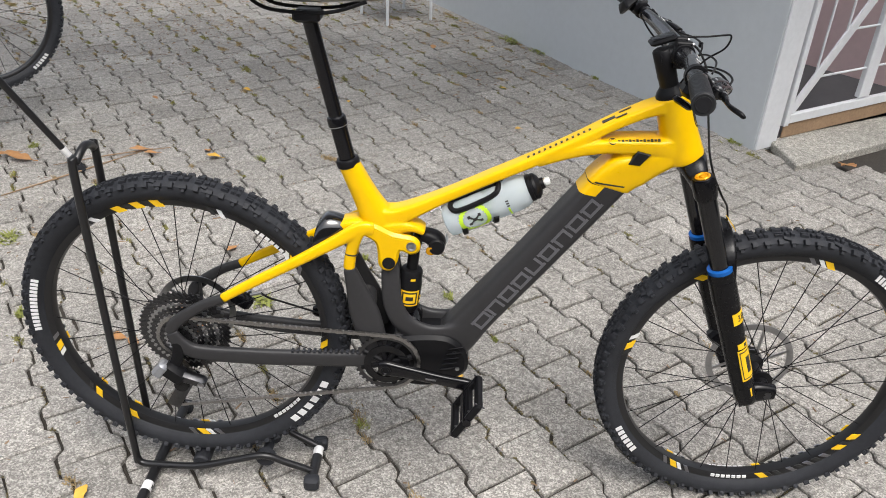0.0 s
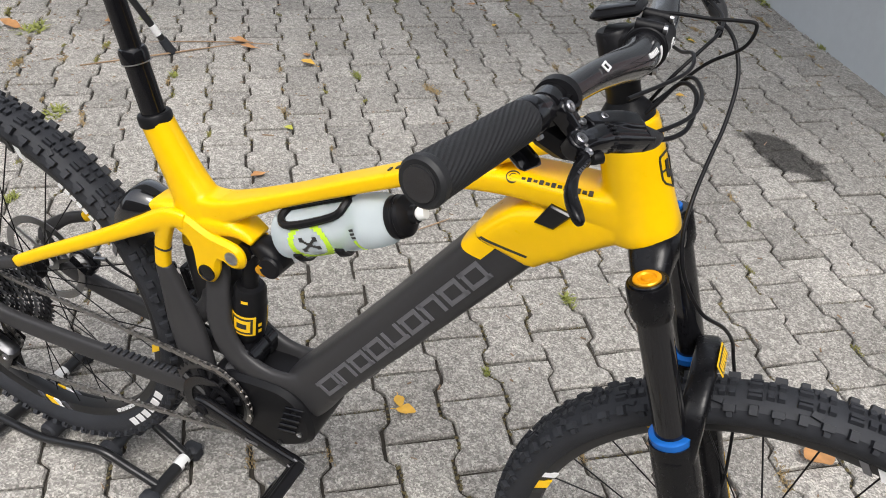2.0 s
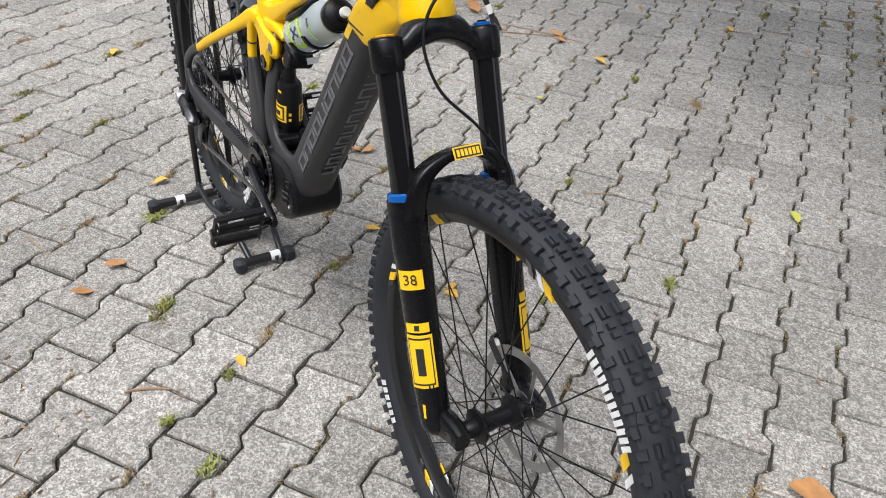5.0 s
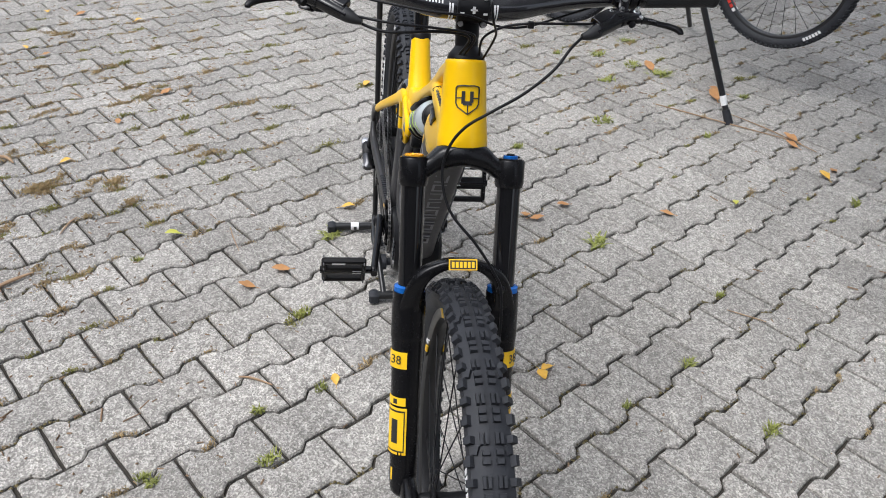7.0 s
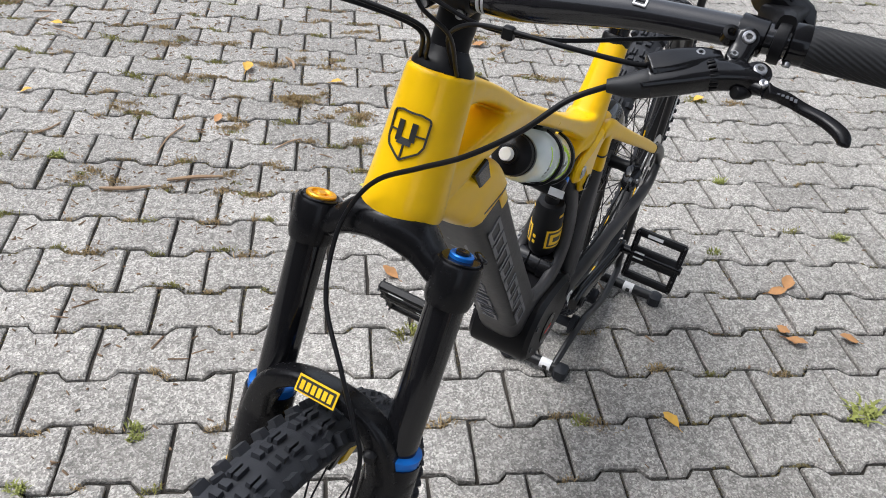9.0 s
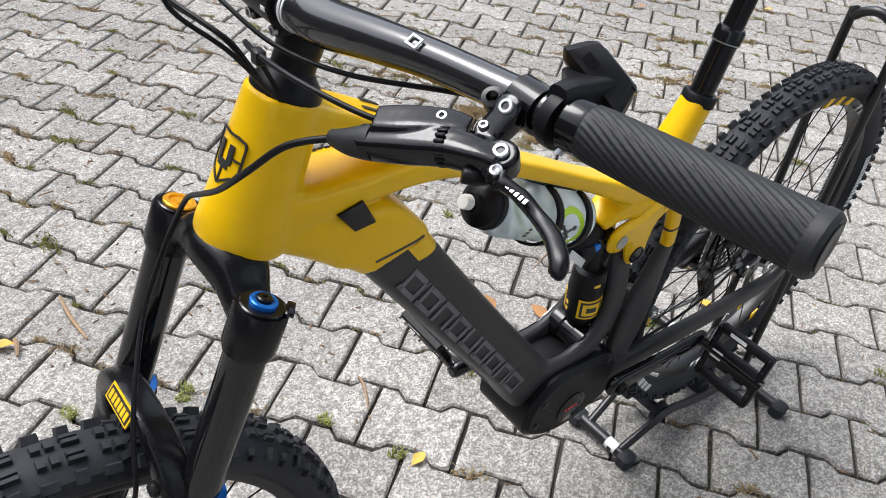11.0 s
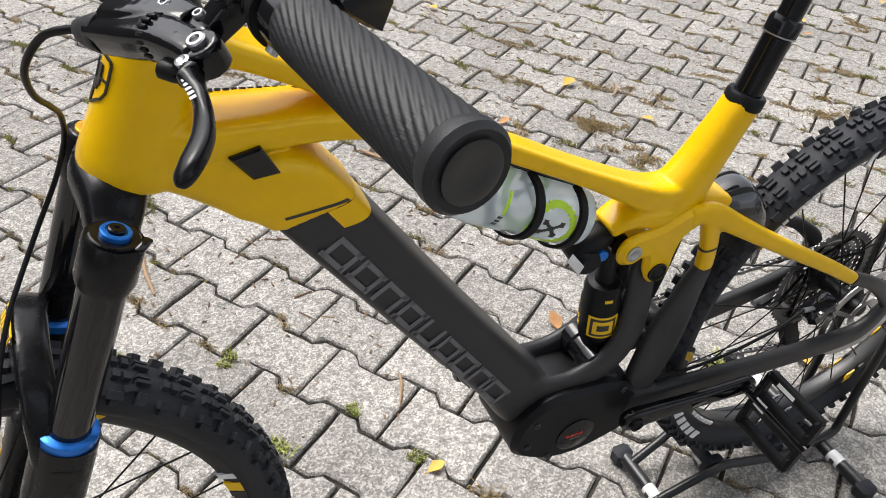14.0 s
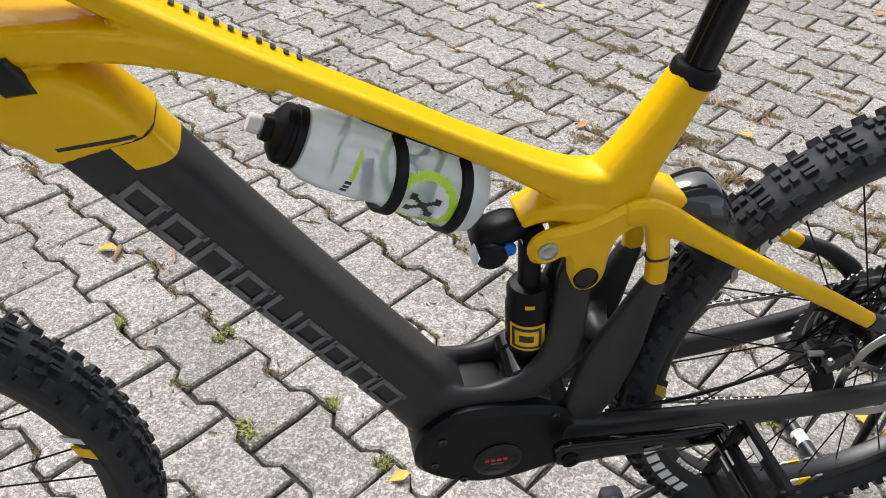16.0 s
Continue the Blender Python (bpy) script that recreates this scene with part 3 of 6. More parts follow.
# arch over the tyre
ARCH = ((0.078, 0.350, 0.018, 0.016, 0.019), (0.074, 0.308, 0.030, 0.0155, 0.0165), (0.060, 0.270, 0.041, 0.0155, 0.0125), (0.030, 0.249, 0.047, 0.0150, 0.0085), (0.0, 0.245, 0.0485, 0.0155, 0.0080))
rows = smooth_path([(s * y, k, off, hw, hh) for s, row in ((-1, ARCH), (1, ARCH[-2::-1])) for y, k, off, hw, hh in row], 5)
loops = []
for i, (y, k, off, hw, hh) in enumerate(rows):
    a, b = rows[max(i - 1, 0)], rows[min(i + 1, len(rows) - 1)]
    t = np.array(steer(b[1], b[2], b[0])) - np.array(steer(a[1], a[2], a[0]))
    t /= np.linalg.norm(t)
    f = np.array((0.935, 0, 0.354))
    f = f - t * (f @ t)
    f /= np.linalg.norm(f)
    g = np.cross(t, f)
    c = np.array(steer(k, off, y))
    loops.append([c + f * hw * math.copysign(abs(math.cos(w)) ** 0.5, math.cos(w)) + g * hh * math.copysign(abs(math.sin(w)) ** 0.5, math.sin(w)) for w in np.linspace(0, 2 * math.pi, 20, endpoint=False)])
bm = rings(bm_new(), loops)
for s in (-1, 1):
    lathe([(0.0225, 0.312), (0.0272, 0.314), (0.0276, 0.372), (0.0255, 0.392)], steer(0, 0.016, s * TH), (SX, 0, SZ), 24, bm)
arch = blended("fork_arch", bm, BLACK_SATIN, bike, "satin black fork arch", 0.0022, 6)

# -- front triangle --
ht = [(0.029, -0.063), (0.0316, -0.061), (0.0326, -0.048), (0.0350, 0.0), (0.0375, 0.035), (0.0400, 0.060), (0.0395, 0.070), (0.036, 0.074)]
Y = lathe(ht, (1.004, 0, 0.945), (SX, 0, SZ), 40)
part("headset_cover", lathe([(0.0286, -0.061), (0.0288, -0.065), (0.0255, -0.072), (0.0205, -0.078), (0.0180, -0.082)], (1.004, 0, 0.945), (SX, 0, SZ), 32), BLACK_MATTE, bike, "black headset cover")
tt = [(0.432, 0, 0.716, 0.026, 0.026), (0.480, 0, 0.7270, 0.024, 0.018), (0.57, 0, 0.7730, 0.0205, 0.0115), (0.66, 0, 0.8200, 0.0200, 0.0110), (0.74, 0, 0.8610, 0.0208, 0.0110), (0.82, 0, 0.9055, 0.0235, 0.0108), (0.89, 0, 0.9480, 0.0255, 0.0105), (0.950, 0, 0.9770, 0.0275, 0.0120), (0.992, 0, 0.987, 0.029, 0.018)]
loft(tt, 6, 28, 4.6, bm=Y)
lb = [(0.745, 0, 0.857, 0.018, 0.010), (0.81, 0, 0.8850, 0.0255, 0.0125), (0.87, 0, 0.9010, 0.0315, 0.0145), (0.93, 0, 0.9045, 0.0345, 0.0160), (0.975, 0, 0.9045, 0.0352, 0.019), (1.015, 0, 0.905, 0.034, 0.028)]
loft(lb, 6, 28, 4.5, bm=Y)
stt = [(0.371, 0, 0.832, 0.0215, 0.0215), (0.386, 0, 0.800, 0.0230, 0.0235), (0.408, 0, 0.755, 0.0255, 0.0275), (0.428, 0, 0.716, 0.0285, 0.0350), (0.440, 0, 0.690, 0.028, 0.036)]
loft(stt, 5, 28, 2.3, bm=Y)
DX, DZ = 0.576, 0.8175                  # down tube, upwards


def dt(s, n=0.0, y=0.0):
    return (0.8175 * (0.2475 + n) + DX * s, y, -0.576 * (0.2475 + n) + DZ * s)


CUT = 0.55
dy = [(1.022, 0, 0.897, 0.030, 0.026, 2.4), (0.985, 0, 0.880, 0.0345, 0.026, 3.0), (0.945, 0, 0.863, 0.0378, 0.033, 4.0), (0.914, 0, 0.848, 0.0402, 0.0395, 5.0), (*dt(1.181, 0.004), 0.0400, 0.0385, 5.0)]
loft(dy, 6, 36, 3.4, shear0=0.0, shear1=CUT, bm=Y)
loft([(0.425, 0, 0.690, 0.030, 0.020), (0.465, 0, 0.700, 0.030, 0.018), (0.500, 0, 0.702, 0.026, 0.012), (0.527, 0, 0.690, 0.022, 0.008)], 4, 20, 3.0, bm=Y)
loft([(0.425, 0, 0.700, 0.026, 0.018), (0.375, 0, 0.700, 0.026, 0.014), (0.345, 0, 0.692, 0.024, 0.010)], 4, 20, 3.0, bm=Y)
front_triangle = blended("front_triangle", Y, YELLOW, bike, "glossy yellow moulded front triangle with black emblem", 0.0024, 4)
head_tube = top_tube = down_top = front_triangle
part("dividing_line", loft([(*dt(1.1930, 0.004), 0.0404, 0.0389, 5.0), (*dt(1.1892, 0.004), 0.0404, 0.0389, 5.0)], 1, 36, shear0=CUT, shear1=CUT), DECAL_BLACK, bike)
dg = [(*dt(1.186, 0.004), 0.0392, 0.0377, 4.0), (*dt(0.95, 0.002), 0.0388, 0.0378, 4.0), (*dt(0.78, -0.002), 0.0390, 0.0390, 4.0), (*dt(0.70), 0.0400, 0.0430, 3.6), (*dt(0.650), 0.0400, 0.036, 3.2)]
G = loft(dg, 6, 36, 4.0, shear0=CUT, shear1=0)
for s in (-1, 1):
    arm = [(0.650, s * 0.028, 0.480, 0.011, 0.030), (0.600, s * 0.031, 0.452, 0.010, 0.026), (0.545, s * 0.033, 0.450, 0.010, 0.022), (0.492, s * 0.033, 0.474, 0.010, 0.023), (0.466, s * 0.030, 0.520, 0.010, 0.022), (0.460, s * 0.022, 0.575, 0.010, 0.021), (0.458, s * 0.012, 0.612, 0.010, 0.019), (0.457, s * 0.010, 0.632, 0.010, 0.014)]
    loft(arm, 6, 20, 2.8, bm=G)
loft([(0.64, 0, 0.440, 0.036, 0.014), (0.56, 0, 0.436, 0.040, 0.012), (0.47, 0, 0.432, 0.044, 0.016)], 4, 20, 4.0, bm=G)
down_tube = blended("down_tube", G, GRAPHITE, bike, "matte graphite down tube and shock cradle with grey lettering")
# narrow yellow stripe below the dividing line, over the upper half of the tube
bm = bm_new()
loops = []
for q in (1.185, 1.158):
    c = np.array(dt(q, 0.004))
    row = []
    for w in np.linspace(0.02 * math.pi, 0.98 * math.pi, 25):
        cc, ss = math.cos(w), math.sin(w)
        u, v = 0.0394 * math.copysign(abs(cc) ** 0.5, cc), 0.0379 * math.copysign(abs(ss) ** 0.5, ss)
        row.append(c + np.array((0, u, 0)) + np.array((-0.8175, 0, 0.576)) * v - np.array((DX, 0, DZ)) * v * CUT)
    loops.append(row + [c + (r - c) * 1.012 for r in row[::-1]])
part("yellow_stripe", rings(bm, loops), YELLOW, bike)
# motor and its shell
mo = [(0.432, 0.372), (0.440, 0.342), (0.468, 0.328), (0.515, 0.316), (0.560, 0.318), (0.606, 0.338), (0.634, 0.368), (0.628, 0.415), (0.590, 0.450), (0.53, 0.452), (0.47, 0.440), (0.438, 0.415)]
motor = part("motor", slab([q[:2] for q in smooth_path([(*p, 0) for p in mo + mo[:1]], 4)[:-1]], -0.052, 0.058, 0.008), BLACK_MATTE, bike, "black plastic motor housing")
for i in range(5):
    part("cooling_rib", box((0.590 + 0.004 * i, -0.0535, 0.372 + 0.014 * i), (0.034, 0.004, 0.0045), turn_y(-12), 0.001), BLACK_GLOSS, motor)
for x, z in ((0.612, 0.372), (0.604, 0.415), (0.470, 0.432), (0.440, 0.345), (0.575, 0.335)):
    for s in (-1, 1):
        part("motor_bolt", lathe([(0.0048, 0), (0.0048, 0.002), (0.0030, 0.0022), (0.0026, 0.0008)], (x, -0.052 if s < 0 else 0.058, z), (0, s, 0), 14), STEEL if (x, s) == (0.612, -1) else DARK_STEEL, motor)
for q in range(4):
    part("red_mark", box((0.5485 - 0.0075 * q, 0.0608, 0.3665), (0.0055, 0.0006, 0.0045)), DECAL_RED, motor)
part("white_mark", box((0.5355, 0.0608, 0.3595), (0.016, 0.0006, 0.0022)), DECAL_GREY, motor)
part("motor_badge", lathe([(0.030, 0.0), (0.030, 0.002), (0.028, 0.003)], (0.5345, 0.0575, 0.364), (0, 1, 0), 32), BLACK_GLOSS, motor, "round black motor cover")
# cradle arms up to the rocker pivot
for s in (-1, 1):
    # rocker
    rk = [(0.402, 0.712), (0.425, 0.712), (0.465, 0.694), (0.505, 0.687), (0.520, 0.672), (0.517, 0.652), (0.500, 0.645), (0.480, 0.652), (0.474, 0.628), (0.462, 0.606), (0.446, 0.604), (0.434, 0.618), (0.432, 0.648), (0.425, 0.672), (0.400, 0.688)]
    rk = [q[:2] for q in smooth_path([(*p, 0) for p in rk + rk[:1]], 3)[:-1]]
    rocker = part("rocker_link", slab(rk, s * 0.0205, s * 0.0362, 0.0060), YELLOW, bike, "yellow rocker link")
    part("bolt", lathe([(0.0105, 0), (0.0105, 0.002), (0.007, 0.003), (0.005, 0.0015)], (0.502, s * 0.0359, 0.667), (0, s, 0), 20), STEEL, rocker, "silver bolt")
    part("pivot_cap", lathe([(0.0135, -0.001), (0.0135, 0.0016), (0.0115, 0.0018), (0.0110, 0.0006), (0.004, 0.0006), (0.0005, 0.0006)], (0.456, s * 0.0367, 0.625), (0, s, 0), 24), BLACK_GLOSS, rocker, "black pivot cap")
    # seat stay
    sy = [(0.425, s * 0.029, 0.699, 0.009, 0.014), (0.395, s * 0.033, 0.699, 0.0095, 0.016), (0.345, s * 0.040, 0.671, 0.0095, 0.014), (0.275, s * 0.052, 0.632, 0.009, 0.012), (0.175, s * 0.066, 0.578, 0.008, 0.011), (0.110, s * 0.0735, 0.540, 0.008, 0.010)]
    bm = loft(sy, 5, 18, 2.6)
    loft([(0.392, s * 0.033, 0.690, 0.0095, 0.013), (0.378, s * 0.031, 0.648, 0.0090, 0.0125), (0.372, s * 0.031, 0.604, 0.0090, 0.0125)], 4, 16, 2.8, bm=bm)
    stay = blended("seat_stay", bm, YELLOW, bike, "yellow seat stay with a graphite tail", 0.0024, 6)
    part("stay_tail", loft([(0.111, s * 0.0735, 0.5405, 0.0082, 0.0102), (0.06, s * 0.076, 0.517, 0.008, 0.011), (0.004, s * 0.076, 0.474, 0.008, 0.014), (-0.010, s * 0.075, 0.447, 0.007, 0.012)], 4, 16, 2.6), GRAPHITE, stay)
    part("joint_line", loft([(0.3775, s * 0.031, 0.642, 0.0096, 0.0132), (0.3772, s * 0.031, 0.639, 0.0096, 0.0132)], 1, 20), DECAL_BLACK, stay)
    # link from the stay down to the chain stay
    swing = loft([(0.373, s * 0.031, 0.606, 0.0095, 0.0135), (0.385, s * 0.032, 0.565, 0.011, 0.021), (0.404, s * 0.036, 0.500, 0.012, 0.033), (0.424, s * 0.041, 0.435, 0.013, 0.030), (0.440, s * 0.044, 0.395, 0.011, 0.018)], 5, 16, 2.8)
    cs = [(0.455, s * 0.048, 0.395, 0.012, 0.022), (0.40, s * 0.050, 0.386, 0.012, 0.020), (0.30, s * 0.056, 0.384, 0.0105, 0.0195), (0.17, s * 0.064, 0.386, 0.010, 0.0195), (0.05, s * 0.073, 0.396, 0.010, 0.0185), (0.012, s * 0.076, 0.415, 0.009, 0.018), (-0.008, s * 0.076, 0.448, 0.008, 0.014)]
    loft(cs, 5, 18, 3.0, bm=swing)
    swingarm = blended("swingarm", swing, GRAPHITE, bike, "matte graphite swingarm", 0.0024, 6)
    if s > 0:
        part("yoke_bridge", tube([(0.404, -0.034, 0.520), (0.410, -0.014, 0.508), (0.410, 0.014, 0.508), (0.404, 0.034, 0.520)], 0.017, 4, 16), GRAPHITE, swingarm)
    part("bolt", lathe([(0.0065, 0), (0.0065, 0.002), (0.004, 0.0025), (0.003, 0.001)], (0.440, s * 0.0555, 0.400), (0, s, 0), 16), DARK_STEEL, swingarm)
    if s < 0:
        for i in range(14):
            part("guard_rib", box((0.405 - 0.012 * i, s * (0.0535 + 0.0005 * i), 0.4060 - 0.0001 * i), (0.006, 0.013, 0.006), None, 0.001), RUBBER, swingarm)

# -- seat post and saddle --
POST = Vector((-0.232, 0, 0.973)).normalized()
base = Vector((0.371, 0, 0.829))
part("seat_collar", lathe([(0.0215, -0.004), (0.0235, -0.002), (0.0235, 0.010), (0.0215, 0.013)], base, POST, 28), BLACK_MATTE, bike, "black seat collar")
part("seat_post", lathe([(0.0165, 0.0), (0.0165, 0.080), (0.0190, 0.082), (0.0190, 0.098), (0.0170, 0.102), (0.0140, 0.103), (0.0140, 0.285), (0.016, 0.295)], base, POST, 28), BLACK_GLOSS, bike, "glossy black dropper seat post")
part("post_band", lathe([(0.0193, 0.0), (0.0193, 0.0015), (0.0188, 0.0016), (0.0188, -0.0001)], base + POST * 0.082, POST, 28), STEEL, bike)
sad = [(0.165, 0, 1.168, 0.062, 0.010), (0.195, 0, 1.170, 0.072, 0.017), (0.26, 0, 1.166, 0.066, 0.018), (0.33, 0, 1.162, 0.040, 0.018), (0.39, 0, 1.164, 0.022, 0.017), (0.43, 0, 1.162, 0.018, 0.014), (0.445, 0, 1.158, 0.010, 0.008)]
saddle = part("saddle", loft(sad, 5, 24, 2.8), SILVER_GREY, bike, "grey and black saddle")
for s in (-1, 1):
    part("rail", tube([(0.20, s * 0.030, 1.152), (0.24, s * 0.024, 1.130), (0.34, s * 0.022, 1.128), (0.41, s * 0.012, 1.148)], 0.0035, 5, 8), BLACK_MATTE, saddle)
part("seat_clamp", box((0.302, 0, 1.118), (0.05, 0.052, 0.020), None, 0.005), BLACK_MATTE, bike, "black saddle clamp")

# -- cockpit --
part("steerer_spacer", lathe([(0.0180, -0.074), (0.0176, -0.080), (0.0176, -0.096), (0.0182, -0.097), (0.0182, -0.150), (0.016, -0.153)], (1.004, 0, 0.945), (SX, 0, SZ), 28), BLACK_MATTE, bike, "black steerer spacers")
stem = part("stem", loft([(0.948, 0, 1.072, 0.0185, 0.0175), (0.964, 0, 1.077, 0.0170, 0.0160), (0.9835, 0, 1.083, 0.0200, 0.0185)], 3, 22, 3.2), BLACK_MATTE, bike, "short black stem with white markings")
part("face_plate", lathe([(0.0195, -0.024), (0.0212, -0.022), (0.0212, 0.022), (0.0195, 0.024)], (0.9855, 0, 1.083), (0, 1, 0), 28), BLACK_MATTE, stem)
for sy in (-1, 1):
    for sz in (-1, 1):
        part("bolt", lathe([(0.0042, 0), (0.0042, 0.004), (0.0025, 0.0042), (0.0022, 0.002)], (0.9970, sy * 0.017, 1.083 + sz * 0.0195), (1, 0, 0), 12), STEEL, stem)
        part("clamp_boss", lathe([(0.0058, 0), (0.0058, 0.026)], (0.9715, sy * 0.017, 1.083 + sz * 0.0195), (1, 0, 0), 14), BLACK_MATTE, stem)
for yy, w, hgt in ((0.0, 0.010, 0.0022), (0.0, 0.004, 0.010), (-0.017, 0.006, 0.003), (0.017, 0.006, 0.003)):
    part("white_mark", box((1.0065, yy, 1.086 - abs(yy) * 0.3), (0.0012, w, hgt)), DECAL_WHITE, stem)
bar_pts = [(0.9215, -0.388, 1.1110), (0.9450, -0.270, 1.1060), (0.9625, -0.170, 1.1000), (0.9740, -0.115, 1.0940), (0.9835, -0.065, 1.0855), (0.9855, -0.03, 1.083), (0.9855, 0.03, 1.083), (0.9850, 0.065, 1.0855), (0.9785, 0.115, 1.0935), (0.9690, 0.17, 1.0995), (0.9555, 0.270, 1.1050), (0.9385, 0.392, 1.1090)]
bar_r = [0.0112, 0.0114, 0.0120, 0.0140, 0.0168, 0.0175, 0.0175, 0.0168, 0.0140, 0.0120, 0.0114, 0.0112]
handlebar = part("handlebar", tube(bar_pts, bar_r, 6, 24), CARBON, bike, "satin black carbon handlebar with white marks")


def bar_at(y):
    for a, b in zip(bar_pts, bar_pts[1:]):
        if a[1] <= y <= b[1]:
            u = (y - a[1]) / (b[1] - a[1])
            return Vector(a).lerp(Vector(b), u)
    return Vector(bar_pts[-1])


for s in (-1, 1):
    for yy, hw in ((0.031, 0.0014), (0.035, 0.0010)):
        part("graduation", lathe([(0.0179, -hw), (0.0179, hw)], bar_at(s * yy), (0, 1, 0), 28, start=0.2, arc=2.6), DECAL_WHITE, handlebar)
    for k in range(6 if s < 0 else 0):
        part("white_mark", box(bar_at(s * (0.046 + 0.0046 * k)) + Vector((0.0145, 0, 0.0092)), (0.0045, 0.0022, 0.0012), turn_y(50)), DECAL_WHITE, handlebar)
    for ox, oy, lx, ly in ((0.0026, 0, 0.0014, 0.0100), (-0.0026, 0, 0.0014, 0.0100), (0, 0.0043, 0.0052, 0.0014), (0, -0.0043, 0.0052, 0.0014)):
        part("white_mark", box(bar_at(s * 0.150) + Vector((0.0080 + ox, oy, 0.0118 - ox * 0.66)), (lx, ly, 0.0012), turn_y(33)), DECAL_WHITE, handlebar)
    # grip with slanting ribs
    p0, p1 = bar_at(s * 0.268), Vector((0.9387, 0.390, 1.1090)) if s > 0 else Vector((0.9222, -0.384, 1.1109))
    ax = (p1 - p0).normalized()
    length = (p1 - p0).length
    u = ax.orthogonal().normalized()
    v = ax.cross(u)
    loops = []
    NR, NA = 64, 260
    for i in range(NR + 1):
        h = length * i / NR
        row = []
        edge = min(1.0, min(h, length - h) / 0.006)
        for j in range(NA):
            w = 2 * math.pi * j / NA
            wave = math.sin(26 * w - s * h * 780.0)
            r = 0.0148 + 0.0012 * (h / length) + 0.00062 * edge * max(-0.6, min(0.8, wave * 1.6))
            row.append(p0 + ax * h + (u * math.cos(w) + v * math.sin(w)) * r)
        loops.append(row)
    grip = part("handlebar_grip", rings(bm_new(), loops), GRIP_RUBBER, bike, "black ribbed rubber grip", sharp=60)
    part("grip_end", lathe([(0.0160, -0.007), (0.0170, -0.005), (0.0170, 0.000), (0.0150, 0.0025), (0.0130, 0.002), (0.005, 0.0016)], p1, ax, 32), GRIP_RUBBER, grip)
    part("end_plug", lathe([(0.0118, 0.0018), (0.0118, 0.0030), (0.0090, 0.0034), (0.0060, 0.0026), (0.001, 0.0026)], p1, ax, 28), DECAL_BLACK, grip, "black bar end plug")
    part("grip_clamp", lathe([(0.0130, -0.013), (0.0150, -0.012), (0.0150, -0.002), (0.0145, 0.0)], p0, ax, 28), BLACK_GLOSS, grip, "glossy black clamp ring")
    part("clamp_screw", lathe([(0.003, 0), (0.003, 0.004)], p0 - ax * 0.008 + Vector((0.0085, 0, -0.0105)), (0.6, 0, -0.8), 12), STEEL, grip)
    # brake lever
    cl = bar_at(s * 0.230)
    dq = Vector((-0.0235, 0.0130, 0.0090)) if s > 0 else Vector((-0.0350, -0.0177, 0.0107))
    def at(x, y, z):
        return Vector((x, s * y, z)) + dq
    hose_end, boot, body_in = at(1.0630, 0.1430, 1.0570), at(1.0545, 0.1630, 1.0620), at(1.0305, 0.205, 1.0750)
    axd = (body_in - boot).normalized()
    up = Vector((0.42, 0.10 * s, 0.90)).normalized()
    bolt_at = (at(1.0195, 0.2335, 1.0850), at(1.0040, 0.2175, 1.0985), at(1.0140, 0.2130, 1.0875), at(1.0255, 0.1925, 1.0855))
    bm = loft([(*(boot - axd * 0.001), 0.0090, 0.0090), (*boot.lerp(body_in, 0.5), 0.0100, 0.0100), (*(body_in - axd * 0.002), 0.0100, 0.0095), (*at(1.0245, 0.220, 1.0770), 0.0095, 0.0085), (*at(1.0190, 0.2345, 1.0775), 0.0085, 0.0070)], 4, 18, 3.2)
    loft([(*at(1.0470, 0.1640, 1.0730), 0.0090, 0.0060), (*at(1.0360, 0.1800, 1.0775), 0.0105, 0.0068), (*at(1.0225, 0.1960, 1.0810), 0.0090, 0.0060), (*at(1.0160, 0.2060, 1.0820), 0.0060, 0.0050)], 4, 18, 4.5, bm=bm)
    lathe([(0.0092, -0.0150), (0.0096, -0.0030), (0.0084, -0.0008), (0.002, -0.0008)], bolt_at[0], up, 22, bm)
    loft([(*at(1.0235, 0.2260, 1.0775), 0.0095, 0.0080), (*at(1.0130, 0.2160, 1.0790), 0.0085, 0.0070), (*at(1.0020, 0.2160, 1.0890), 0.0090, 0.0078), (*at(0.9950, 0.2160, 1.0960), 0.0095, 0.0090)], 4, 18, 3.4, bm=bm)
    lathe([(0.0078, -0.012), (0.0082, -0.0018), (0.0074, -0.0004), (0.002, -0.0004)], bolt_at[1], (0.75, 0.1 * s, 0.65), 20, bm)
    lathe([(0.0050, -0.010), (0.0054, -0.002), (0.0048, -0.0004), (0.001, -0.0004)], bolt_at[2], up, 16, bm)
    lathe([(0.0058, -0.010), (0.0058, -0.0010), (0.0050, -0.0004), (0.001, -0.0004)], bolt_at[3], up, 16, bm)
    lever = blended("brake_lever", bm, BLACK_GLOSS, bike, "glossy black hydraulic brake lever", 0.0010, 2)
    part("hose_boot", tube([boot + axd * 0.006, boot + axd * 0.001, boot - axd * 0.010, hose_end], [0.0102, 0.0100, 0.0078, 0.0046], 4, 18), GRIP_RUBBER, lever, "matte rubber boot")
    part("bar_clamp", lathe([(0.0116, -0.0105), (0.0136, -0.0095), (0.0138, 0.0), (0.0136, 0.0095), (0.0116, 0.0105)], cl, (0, 1, 0), 30), BLACK_GLOSS, lever)
    part("clamp_ear", lathe([(0.0034, -0.0045), (0.0062, -0.0040), (0.0062, 0.0040), (0.0034, 0.0045)], at(1.0010, 0.2045, 1.0950), (0.55, 0.2 * s, 0.80), 18, closed=True), BLACK_SATIN, lever)
